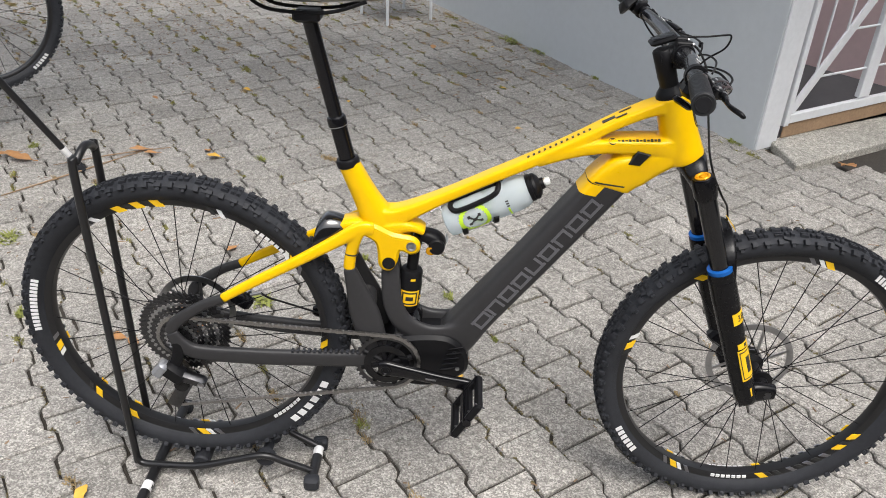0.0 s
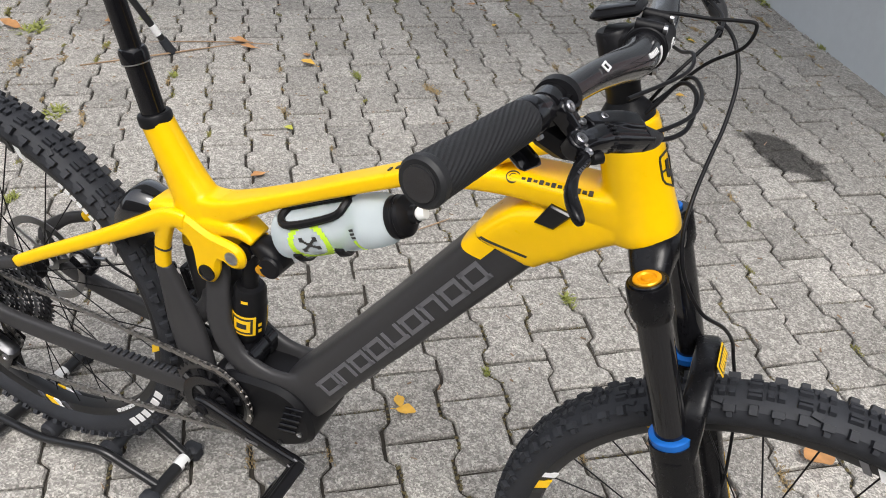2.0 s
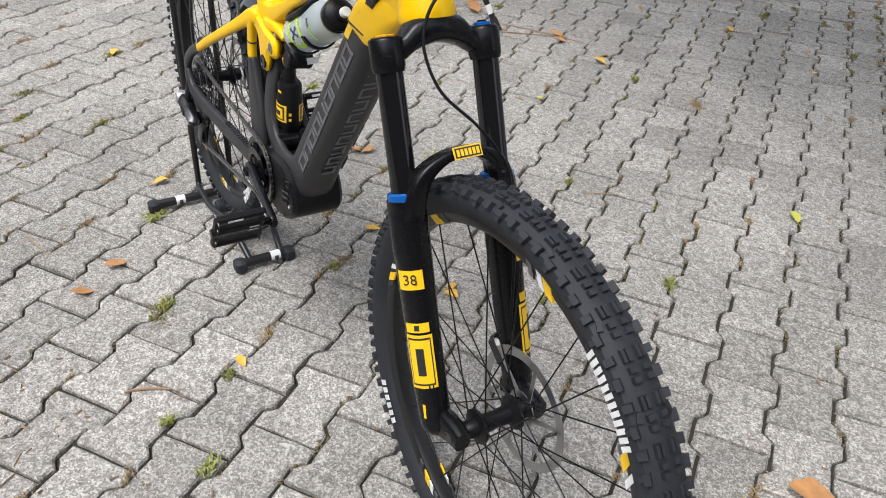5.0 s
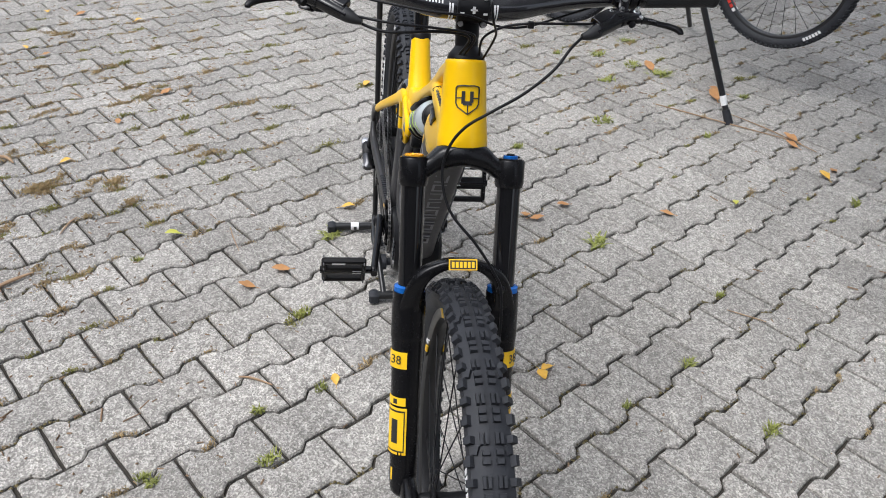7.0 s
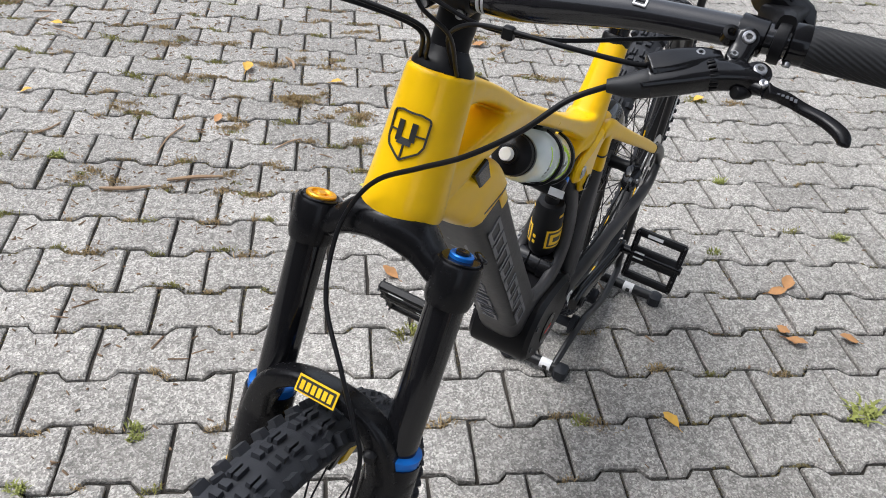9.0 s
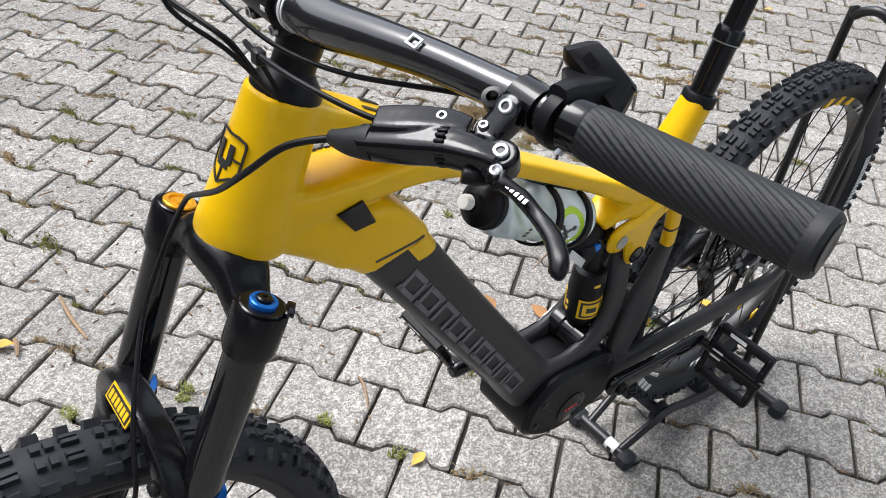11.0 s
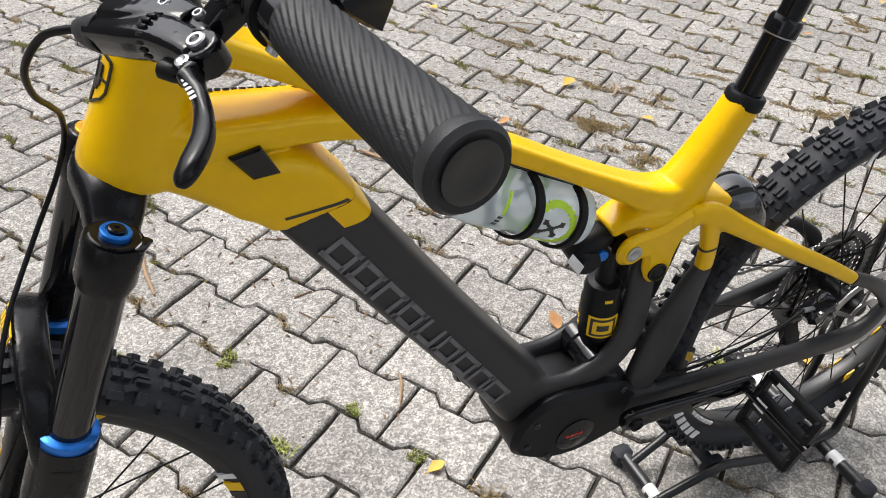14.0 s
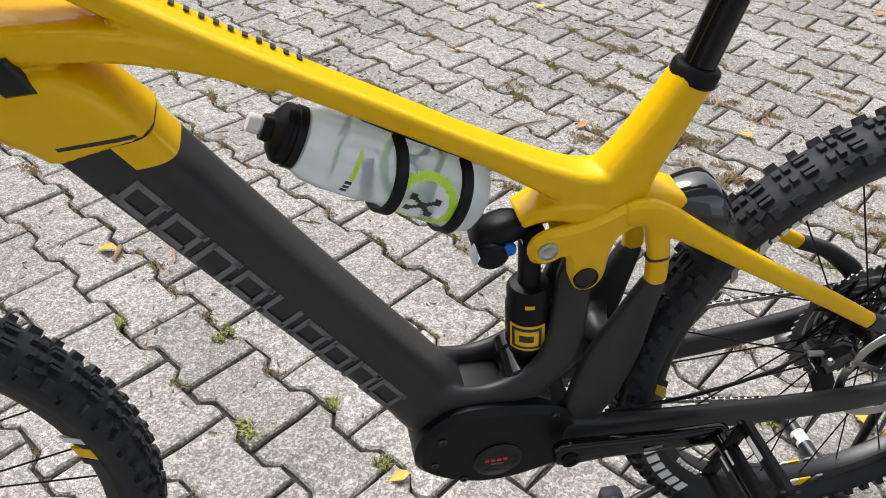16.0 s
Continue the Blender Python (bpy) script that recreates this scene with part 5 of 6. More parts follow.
# -- frame markings, plain shapes in their colours --
for s in (-1, 1):
    for i in range(9):
        s0 = 0.786 + i * 0.0428
        wd, hg, th = (0.035 if i else 0.041), 0.028, 0.0058
        nn = 0.006 if s < 0 else 0.015
        bars = [((0, -1), (wd, th)), ((0, 1), (wd, th)), ((-1, 0), (th, hg)), ((1, 0), (th, hg))]
        skip = (i * 7 + 3) % 5
        bm = bm_new()
        for j, ((ox, oz), (lx, lz)) in enumerate(bars):
            if j == skip and j < 2:
                continue
            cx, cz = ox * (wd - th) / 2, oz * (hg - th) / 2
            c = dt(s0 + cx + cz * 0.25 * -1, nn - cz, s * 0.0394)
            box(c, (lx, 0.0012, lz), frame_of((DX, 0, DZ), (-0.8175, 0, 0.576)), 0, bm)
        part("lettering_block", bm, LETTER_GREY, down_tube)
    part("charging_port", slab([(0.915, 0.873), (0.938, 0.871), (0.956, 0.895), (0.930, 0.901)], s * 0.028, s * 0.0398, 0.002), BLACK_GLOSS, down_top, "black rubber charging port cover")
for i in range(9):
    bm = bm_new()
    for ox, oy, lx, ly in ((-0.012, 0, 0.0045, 0.026), (0.012, 0, 0.0045, 0.026), (0, (-1) ** i * 0.0108, 0.020, 0.0045)):
        box(dt(0.800 + i * 0.0380 + ox, 0.0395, oy), (lx, ly, 0.0030), frame_of((DX, 0, DZ), (0.8175, 0, -0.576)), 0, bm)
    part("lettering_block", bm, LETTER_GREY, down_tube)
slope = frame_of((1, 0, 0.10), (0, -0.45, 0.90))
for i in range(12):
    f = 0.14 + 0.86 * i / 11
    part("lettering_mark", box((0.8815 + 0.0867 * f, -0.0262 - 0.0030 * f, 0.9146 + 0.0078 * f), (0.0046, 0.0034 + 0.0024 * ((i * 3) % 2), 0.0022), slope), DECAL_BLACK, top_tube)
for r in (0.0080, 0.0044):
    part("ring_mark", lathe([(r, -0.0012), (r, 0.0012), (r - 0.0011, 0.0012), (r - 0.0011, -0.0012)], (0.8815, -0.0255, 0.9142), (0, -0.45, 0.90), 22, closed=True), DECAL_BLACK, top_tube)
for i in range(12):
    u = i / 11
    part("lettering_mark", box((0.726 + 0.112 * u, -0.008, 0.8672 + 0.0625 * u), (0.0045, 0.007, 0.0014), turn_y(-28)), DECAL_BLACK, top_tube)
for x, z, lx, ly, yy in ((0.872, 0.9500, 0.026, 0.012, -0.004), (0.893, 0.9628, 0.022, 0.005, -0.015), (0.902, 0.9675, 0.024, 0.005, 0.006)):
    part("black_flash", box((x, yy, z), (lx, ly, 0.0012), turn_y(-29)), DECAL_BLACK, top_tube)
# shield on the head tube
hx = (1.004, 0, 0.945)
ring = [(-0.0178, -0.014), (-0.0165, -0.0168), (-0.009, -0.0185), (0.0, -0.0180), (0.009, -0.0185), (0.0165, -0.0168), (0.0178, -0.014), (0.0174, 0.008), (0.0145, 0.0140), (0.0, 0.0240), (-0.0145, 0.0140), (-0.0174, 0.008)]


def on_head(y, k, r=0.0357):
    k -= 0.006
    r += 0.072 * max(k, 0)
    return Vector(steer(k, math.sqrt(max(r * r - y * y, 0)), y))


def head_line(p, q, w):
    a, b = Vector(p), Vector(q)
    n = 5
    pts = [on_head(*(a.lerp(b, i / n))) for i in range(n + 1)]
    bm = bm_new()
    loops = []
    for i, c in enumerate(pts):
        t = (pts[min(i + 1, n)] - pts[max(i - 1, 0)]).normalized()
        nrm = (c - Vector(steer(a.lerp(b, i / n)[1], 0, 0))).normalized()
        side = t.cross(nrm).normalized()
        loops.append([c + side * w + nrm * 0.0004, c - side * w + nrm * 0.0004, c - side * w - nrm * 0.001, c + side * w - nrm * 0.001])
    return rings(bm, loops)


for p, q in zip(ring, ring[1:] + ring[:1]):
    part("emblem_line", head_line(p, q, 0.0009), DECAL_BLACK, head_tube)
for p, q, w in (((-0.0070, -0.010), (-0.0070, 0.0085), 0.0026), ((0.0060, -0.010), (0.0060, 0.0065), 0.0026), ((-0.0072, 0.0075), (0.0062, 0.0075), 0.0030), ((-0.0172, 0.000), (-0.009, 0.000), 0.0008), ((0.008, 0.000), (0.0172, 0.000), 0.0008), ((0.0, 0.0100), (0.0, 0.0240), 0.0008)):
    part("emblem_line", head_line(p, q, w), DECAL_BLACK, head_tube)
# fork stickers
m = frame_of((0, 1, 0), (0.80, 0, 0.60))
part("yellow_sticker", box(Vector(steer(0.243, 0.0667, 0)), (0.044, 0.017, 0.0012), m, 0), STICKER_YELLOW, arch, "yellow sticker with black bars")
part("sticker_field", box(Vector(steer(0.243, 0.0671, 0)), (0.040, 0.0135, 0.0014), m, 0), DECAL_BLACK, arch)
for i in range(6):
    part("sticker_bar", box(Vector(steer(0.243, 0.0675, -0.0155 + i * 0.0062)), (0.0042, 0.009, 0.0014), m, 0), STICKER_YELLOW, arch)
fwd = Vector((0.935, 0, 0.354))
down = Vector((SX, 0, SZ))
for s in (-1, 1):
    y = s * TH
    ref = fwd * 0.70 + Vector((0, s, 0)) * 0.71
    o = Vector(steer(0, 0.016, y))
    for mname, mcol, r, h0, h1, half in (("yellow_sticker", STICKER_YELLOW, 0.0267, 0.394, 0.422, 40), ("sticker_border", STICKER_YELLOW, 0.0256, 0.472, 0.486, 40), ("sticker_field", DECAL_BLACK, 0.0260, 0.475, 0.483, 8),
                                         ("yellow_sticker", STICKER_YELLOW, 0.0254, 0.490, 0.572, 46), ("sticker_line", DECAL_BLACK, 0.0257, 0.4945, 0.5675, 39), ("yellow_sticker", STICKER_YELLOW, 0.0260, 0.4975, 0.5645, 35), ("sticker_field", DECAL_BLACK, 0.0263, 0.510, 0.552, 13), ("yellow_sticker", STICKER_YELLOW, 0.0246, 0.598, 0.620, 16)):
        part(mname, cyl_patch(o, down, ref, r, h0, h1, -half, half), mcol, bike, "yellow square sticker on the fork leg" if h0 == 0.394 else "")
    nrm = (ref.normalized())
    xdir = (-down).cross(nrm).normalized()
    ctr = o + down * 0.408 + nrm * 0.0276
    m4 = Matrix.Translation(ctr) @ Matrix((xdir, -down, nrm)).transposed().to_4x4()
    part("number_print", text_mesh("38", 0.021, m4), DECAL_BLACK, bike)
# wheel decals
DECALS = {"front": [(72, "ywg"), (118, "ky"), (160, "wyk"), (236, "gywg"), (282, "ykk"), (296, "gkgkg"), (318, "yky"), (28, "wyg")],
          "rear": [(186, "gyw"), (214, "ky"), (232, "ky"), (264, "gywg"), (352, "yk"), (92, "ykyky"), (68, "wk"), (30, "gyw"), (120, "wg")]}
MARKS = {"y": STICKER_YELLOW, "w": DECAL_WHITE, "g": DECAL_GREY, "k": DECAL_BLACK}
for c, side in ((FRONT, -1), (FRONT, 1), (REAR, -1), (REAR, 1)):
    k = front_wheel if c is FRONT else rear_wheel
    for base_a, row in DECALS["front" if c is FRONT else "rear"]:
        for i, ch in enumerate(row):
            wid = 3.4 if ch == "y" else 2.0
            part("rim_decal", arc_patch(c, 0.3000, 0.3150, base_a + i * 3.9, base_a + i * 3.9 + wid, side * 0.0145, 3, 2.5, 0.003), MARKS[ch], k)
    for base_a in ((262,) if c is FRONT else (306, 40)):
        for i in range(7):
            part("rim_lettering", arc_patch(c, 0.3035, 0.3105, base_a + i * 2.4, base_a + i * 2.4 + 1.7, side * 0.0145, 2, 0, 0.003), DECAL_WHITE, k)
    for base_a, cnt, st in ((208, 6, 2.5), (38, 12, 1.7)) if c is FRONT else ((313, 6, 4.4), (160, 14, 1.7)):
        for i in range(cnt):
            part("tyre_lettering", arc_patch(c, 0.3245, 0.3405, base_a + i * st, base_a + i * st + st * 0.66, side * 0.0290, 2, 0.4, 0.0016), DECAL_WHITE, k)

# ---- water bottle ----
bottle = part("water_bottle", lathe([(0.030, 0.0), (0.0345, 0.003), (0.0360, 0.010), (0.0360, 0.088), (0.0345, 0.094), (0.0345, 0.104), (0.0360, 0.110), (0.0358, 0.152), (0.0335, 0.170), (0.0270, 0.184)], B0, BA, 40), FROSTED)
bottle.parent = None
bottle.matrix_world = Euler((radians(-1.3), 0, 0)).to_matrix().to_4x4()
tagged(bottle, "translucent white sports bottle with lime print, in the frame cage", "bottle")
part("bottle_cap", lathe([(0.0268, 0.179), (0.0282, 0.181), (0.0282, 0.189), (0.0268, 0.190), (0.0268, 0.193), (0.0276, 0.194), (0.0264, 0.199), (0.0185, 0.205), (0.0125, 0.207), (0.0115, 0.214)], B0, BA, 40), BLACK_MATTE, bottle, "black screw cap")
part("nozzle", lathe([(0.0070, 0.212), (0.0074, 0.215), (0.0088, 0.2165), (0.0088, 0.223), (0.0076, 0.2265), (0.003, 0.2265)], B0, BA, 24), WHITE_RUBBER, bottle, "white drinking nozzle")
for s in (-1, 1):
    ref = Vector((0, s, 0))
    ch, ca, rr = 0.062, -8 * s, 0.029
    for i in range(26):
        w0, w1 = 2 * math.pi * i / 26, 2 * math.pi * (i + 0.98) / 26
        wm = (w0 + w1) / 2
        hh, aa = ch + rr * math.cos(wm), ca + math.degrees(rr * math.sin(wm) / 0.036)
        part("lime_print", cyl_patch(B0, BA, ref, 0.0361, hh - 0.0040, hh + 0.0040, aa - 7, aa + 7, 0.0004, 2), LIME, bottle)
    for dh, da in ((0.012, 10), (0.012, -12), (-0.012, 12), (-0.010, -14), (0, 0)):
        part("print_dot", cyl_patch(B0, BA, ref, 0.0362, ch + dh - 0.0032, ch + dh + 0.0032, ca + da - 5, ca + da + 5, 0.0005, 2), DECAL_BLACK, bottle)
        if dh:
            for f in (0.25, 0.5, 0.75):
                part("print_line", cyl_patch(B0, BA, ref, 0.0362, ch + dh * f - 0.0024, ch + dh * f + 0.0024, ca + da * f - 2.6, ca + da * f + 2.6, 0.0005, 2), DECAL_BLACK, bottle)
    for i in range(3):
        part("print_bar", cyl_patch(B0, BA, ref, 0.0361, 0.132, 0.138, ca - 22 + i * 7 * 1.2, ca - 17 + i * 7 * 1.2, 0.0005, 2), DECAL_BLACK, bottle)
    part("lime_print", cyl_patch(B0, BA, ref, 0.0361, 0.132, 0.136, ca + 4, ca + 46, 0.0004, 6), LIME, bottle)

# ---- display stand under the rear wheel ----
stand = tagged(part("bike_stand", tube([(-0.153, -0.047, 0.035), (-0.155, -0.047, 0.30), (-0.157, -0.046, 0.79), (-0.152, -0.036, 0.828), (-0.148, 0, 0.847), (-0.151, 0.038, 0.828), (-0.153, 0.050, 0.79), (-0.154, 0.050, 0.30), (-0.153, 0.050, 0.035)], 0.0085, 6, 12), STAND_STEEL), "black tubular steel display stand on the paving", "bike stand")
for s, o in ((-1, 0.0), (1, 0.004)):
    part("base_tube", tube([(-0.153, s * 0.047 + o, 0.050), (-0.140, s * 0.050 + o, 0.034), (-0.090, s * 0.053 + o, 0.034), (0.00, s * 0.058 + o, 0.042), (0.09, s * 0.056 + o, 0.066), (0.160, s * 0.052 + o, 0.082), (0.215, s * 0.046 + o, 0.056), (0.274, s * 0.040 + o, 0.026)], 0.0085, 6, 12), STAND_STEEL, stand)
for x, y0, y1 in ((-0.108, -0.205, 0.186), (0.276, -0.082, 0.077)):
    part("cross_bar", rod((x, y0 + 0.02, 0.022), (x, y1 - 0.02, 0.022), 0.0125, 14), STAND_STEEL, stand)
    for yy, dd in ((y0, 1), (y1, -1)):
        part("rubber_foot", box((x, yy + dd * 0.014, 0.0175), (0.036, 0.030, 0.035), None, 0.006), RUBBER, stand, "black rubber foot")
    for yy in ((-0.116, 0.100) if x < 0 else (0.026,)):
        part("label_band", lathe([(0.0128, -0.013), (0.0128, 0.013)], (x, yy, 0.022), (0, 1, 0), 18), DECAL_WHITE, stand, "white label")
        part("label_mark", lathe([(0.0133, -0.004), (0.0133, 0.006)], (x, yy, 0.022), (0, 1, 0), 18, start=0.4, arc=1.6), DECAL_BLACK, stand)
for x, z in ((0.160, 0.062), (0.0, 0.036)):
    part("roller", lathe([(0.016, -0.045), (0.020, -0.040), (0.020, 0.040), (0.016, 0.045)] if x < 0.1 else [(0.020, -0.048), (0.024, -0.044), (0.024, -0.030), (0.012, -0.028), (0.012, 0.028), (0.024, 0.030), (0.024, 0.044), (0.020, 0.048)], (x, 0.002, z), (0, 1, 0), 22), RUBBER, stand)

# ---- paving of interlocking I-shaped concrete blocks ----
PL, PH = 0.1999, 0.1394                  # block length and row pitch
PA = radians(125.16)
PU, PN = Vector((math.cos(PA), math.sin(PA), 0)), Vector((math.sin(PA), -math.cos(PA), 0))
PHASE_N, PHASE_U = 0.0392, -0.0345
pavement = tagged(new("pavement"), "grey exposed-aggregate interlocking paving blocks with weedy joints", "paving", kind="structure")


def block_rows(seed):
    """The outline of a block, along and across its row, slightly worn."""
    r = random.Random(seed)
    g, w = 0.0041, 0.0108
    hl = PL / 2 - g
    wide, slim = PH / 2 + w - g, PH / 2 - w - g
    a, b = PL * 0.195, PL * 0.305
    q = [(-hl, -wide), (-b, -wide), (-a, -slim), (a, -slim), (b, -wide), (hl, -wide), (hl, wide), (b, wide), (a, slim), (-a, slim), (-b, wide), (-hl, wide)]
    out = []
    for (ax, ay), (bx, by) in zip(q, q[1:] + q[:1]):
        n = 3 if abs(bx - ax) + abs(by - ay) > 0.07 else 2
        out += [(ax + (bx - ax) * i / n + r.uniform(-0.0016, 0.0016), ay + (by - ay) * i / n + r.uniform(-0.0016, 0.0016)) for i in range(n)]
    return out


def block_mesh(seed):
    q = block_rows(seed)
    r = random.Random(seed + 100)
    n = len(q)
    bev = 0.0034
    verts = [(x, y, -0.03) for x, y in q] + [(x, y, -0.0045 + r.uniform(-0.0008, 0.0008)) for x, y in q]
    for i in range(n):
        (ax, ay), (bx, by), (cx, cy) = q[i - 1], q[i], q[(i + 1) % n]
        n1, n2 = Vector((-(by - ay), bx - ax)).normalized(), Vector((-(cy - by), cx - bx)).normalized()
        m = n1 + n2
        m = m / max(m.dot(m) / 2, 0.6)
        w = bev * r.uniform(0.7, 1.5)
        verts.append((bx + m.x * w, by + m.y * w, r.uniform(-0.0004, 0.0004)))
    faces = [(i, (i + 1) % n, n + (i + 1) % n, n + i) for i in range(n)] + [(n + i, n + (i + 1) % n, 2 * n + (i + 1) % n, 2 * n + i) for i in range(n)]
    faces.append(tuple(range(2 * n, 3 * n)))
    return verts, faces


variants = []
for k in range(10):
    v, f = block_mesh(k)
    me = bpy.data.meshes.new("paving_block")
    me.from_pydata(v, [], f)
    me.materials.append(PAVER)
    variants.append((me, v, f))
rng = random.Random(5)
near, far_v, far_f = [], [], []
for j in range(-85, 90):
    for i in range(-70, 70):
        c = PU * (PL * (i + 0.5 * (j % 2)) + PHASE_U + PL * 0.5) + PN * (PH * j + PHASE_N)
        if not (-7.2 < c.x < 6.1 and -6.9 < c.y < 9.0):
            continue
        if (Vector((c.x, c.y, 0)) - WALL_A).dot(_n) > 0.12 and c.y > 2.2 - 0.1:
            continue
        near.append((max(abs(c.x - 0.5) * 0.85, abs(c.y - 0.1)), c))
near.sort(key=lambda t: t[0])
for idx, (_, c) in enumerate(near):
    turn = PA + rng.uniform(-0.010, 0.010) + (math.pi if rng.random() < 0.5 else 0)
    m = Matrix.Translation((c.x + rng.uniform(-0.001, 0.001), c.y + rng.uniform(-0.001, 0.001), rng.uniform(-0.003, 0.002))) @ Euler((rng.uniform(-0.007, 0.007), rng.uniform(-0.007, 0.007), turn)).to_matrix().to_4x4()
    me, v, f = variants[rng.randrange(10)]
    if idx < 300:
        ob = new("paving_block", me)
        ob.parent = pavement
        ob.matrix_basis = m
    else:
        o = len(far_v)
        far_v += [tuple(m @ Vector(p)) for p in v]
        far_f += [tuple(o + q for q in ff) for ff in f]
me = bpy.data.meshes.new("paving_blocks")
me.from_pydata(far_v, [], far_f)
me.materials.append(PAVER_FAR)
rest = tagged(new("paving_blocks", me), kind="stuff")
rest.parent = pavement

# ---- behind the bicycle: a second bike in a repair stand, a chair ----
repair = tagged(part("repair_stand", tube([(-1.031, 1.609, 0.030), (-1.196, 1.447, 0.47), (-1.413, 1.233, 1.05)], 0.014, 3, 14), STAND_STEEL), "black tubular repair stand with rubber feet", "repair stand")
part("rubber_foot", tube([(-1.020, 1.620, 0.0), (-1.042, 1.598, 0.060)], [0.020, 0.0175], 1, 16), RUBBER, repair, "black rubber foot")
part("label_band", tube([(-1.050, 1.590, 0.080), (-1.065, 1.576, 0.120)], 0.0145, 1, 16), DECAL_WHITE, repair, "white label")
part("leg", tube([(-1.413, 1.233, 1.05), (-2.42, 1.98, 0.02)], 0.014, 1, 14), STAND_STEEL, repair)
part("arm", tube([(-1.413, 1.233, 1.05), (-1.62, 1.66, 1.20), (-1.68, 1.86, 1.22)], 0.016, 4, 14), STAND_STEEL, repair)
other = tagged(new("mountain_bike"), "black mountain bike hanging in a repair stand", "bicycle")
other.location = (-1.554, 1.995, 0.560)
other.rotation_euler = (0, 0, radians(40))
zero = Vector((0, 0, 0))
w2 = make_wheel("front_wheel", zero, 0.368, "black wheel with knobbly tyre and red rim marks", other, 0.05, 0.09)
for side in (-1, 1):
    for base_a in (218, 130, 60):
        for i in range(3):
            part("rim_decal", arc_patch(zero, 0.3000, 0.3150, base_a + i * 4.5, base_a + i * 4.5 + 3.2, side * 0.0145, 3, 0, 0.003), DECAL_RED if i < 2 else DECAL_WHITE, w2)
    for i in range(6):
        part("tyre_lettering", arc_patch(zero, 0.3245, 0.3405, 303 + i * 2.7, 303 + i * 2.7 + 1.9, side * 0.0290, 2, 0.4, 0.0016), DECAL_WHITE, w2)
    part("fork_leg", tube([(0, side * 0.06, 0), (-0.06, side * 0.065, 0.25), (-0.14, side * 0.065, 0.52)], 0.019, 3, 14), BLACK_MATTE, other)
part("fork_crown", box((-0.15, 0, 0.55), (0.07, 0.18, 0.05), turn_y(-15), 0.01), BLACK_MATTE, other)
part("down_tube", tube([(-0.16, 0, 0.60), (-0.55, 0, 0.35), (-0.75, 0, 0.25)], 0.03, 3, 16), BLACK_MATTE, other)
part("top_tube", tube([(-0.17, 0, 0.66), (-0.75, 0, 0.62)], 0.02, 2, 14), BLACK_MATTE, other)
hub2 = Vector((-1.26, 0, -0.198))
w3 = make_wheel("rear_wheel", hub2, 0.368, "black rear wheel with red rim marks", other, 0.05, 0.09)
for side in (-1, 1):
    for base_a in (218, 130, 80):
        for i in range(3):
            part("rim_decal", arc_patch(hub2, 0.3000, 0.3150, base_a + i * 4.5, base_a + i * 4.5 + 3.2, side * 0.0145, 3, 0, 0.003), DECAL_RED if i < 2 else DECAL_WHITE, w3)
    part("chain_stay", tube([(-0.78, side * 0.03, 0.02), (-1.0, side * 0.055, -0.06), (-1.26, side * 0.068, -0.198)], 0.013, 3, 12), BLACK_MATTE, other)
    part("seat_stay", tube([(-0.78, side * 0.03, 0.45), (-1.0, side * 0.055, 0.15), (-1.26, side * 0.068, -0.198)], 0.010, 3, 12), BLACK_MATTE, other)
part("seat_tube", tube([(-0.74, 0, 0.64), (-0.76, 0, 0.02)], 0.022, 2, 14), BLACK_MATTE, other)
parked = tagged(new("bicycle"), "black bicycle parked upright on the far paving", "bicycle")
parked.location = (-3.28, 2.107, 0.366)
parked.rotation_euler = (0, 0, radians(36))
w4 = make_wheel("rear_wheel", zero, 0.366, "black wheel with dark tyre", parked, 0.05, 0.09)
w5 = make_wheel("front_wheel", Vector((-1.2, 0, 0)), 0.366, "black wheel with dark tyre", parked, 0.05, 0.09)
for side in (-1, 1):
    part("chain_stay", tube([(0, side * 0.07, 0), (-0.43, side * 0.04, -0.02)], 0.012, 2, 12), BLACK_MATTE, parked)
    part("seat_stay", tube([(0, side * 0.07, 0), (-0.40, side * 0.02, 0.40)], 0.010, 2, 12), BLACK_MATTE, parked)
    part("fork_leg", tube([(-1.2, side * 0.06, 0), (-1.02, side * 0.06, 0.45)], 0.017, 2, 12), BLACK_MATTE, parked)
part("down_tube", tube([(-0.43, 0, -0.02), (-0.98, 0, 0.46)], 0.028, 2, 14), BLACK_MATTE, parked)
part("top_tube", tube([(-0.40, 0, 0.42), (-0.96, 0, 0.56)], 0.02, 2, 14), BLACK_MATTE, parked)
part("seat_tube", tube([(-0.43, 0, -0.02), (-0.36, 0, 0.52)], 0.018, 2, 14), BLACK_MATTE, parked)
part("fork_crown", box((-1.01, 0, 0.48), (0.06, 0.16, 0.05), turn_y(20), 0.01), BLACK_MATTE, parked)

chair = tagged(new("garden_chair"), "white metal garden chair standing by the wall", "chair")
chair.location = (0.089, 4.483, 0)
chair.rotation_euler = (0, 0, radians(36))
for sx in (-1, 1):
    for sy in (-1, 1):
        part("leg", tube([(sx * 0.186, sy * 0.19, 0), (sx * 0.180, sy * 0.18, 0.44)], 0.011, 1, 10), PAINTED_METAL, chair)
part("seat", box((0, 0, 0.45), (0.44, 0.42, 0.025), None, 0.008), PAINTED_METAL, chair)
for sx in (-1, 1):
    part("back_post", tube([(sx * 0.195, 0.19, 0.45), (sx * 0.195, 0.26, 0.86)], 0.011, 1, 10), PAINTED_METAL, chair)
for z in (0.60, 0.72, 0.84):
    part("back_slat", box((0, 0.19 + (z - 0.45) * 0.17, z), (0.38, 0.012, 0.05), None, 0.004), PAINTED_METAL, chair)

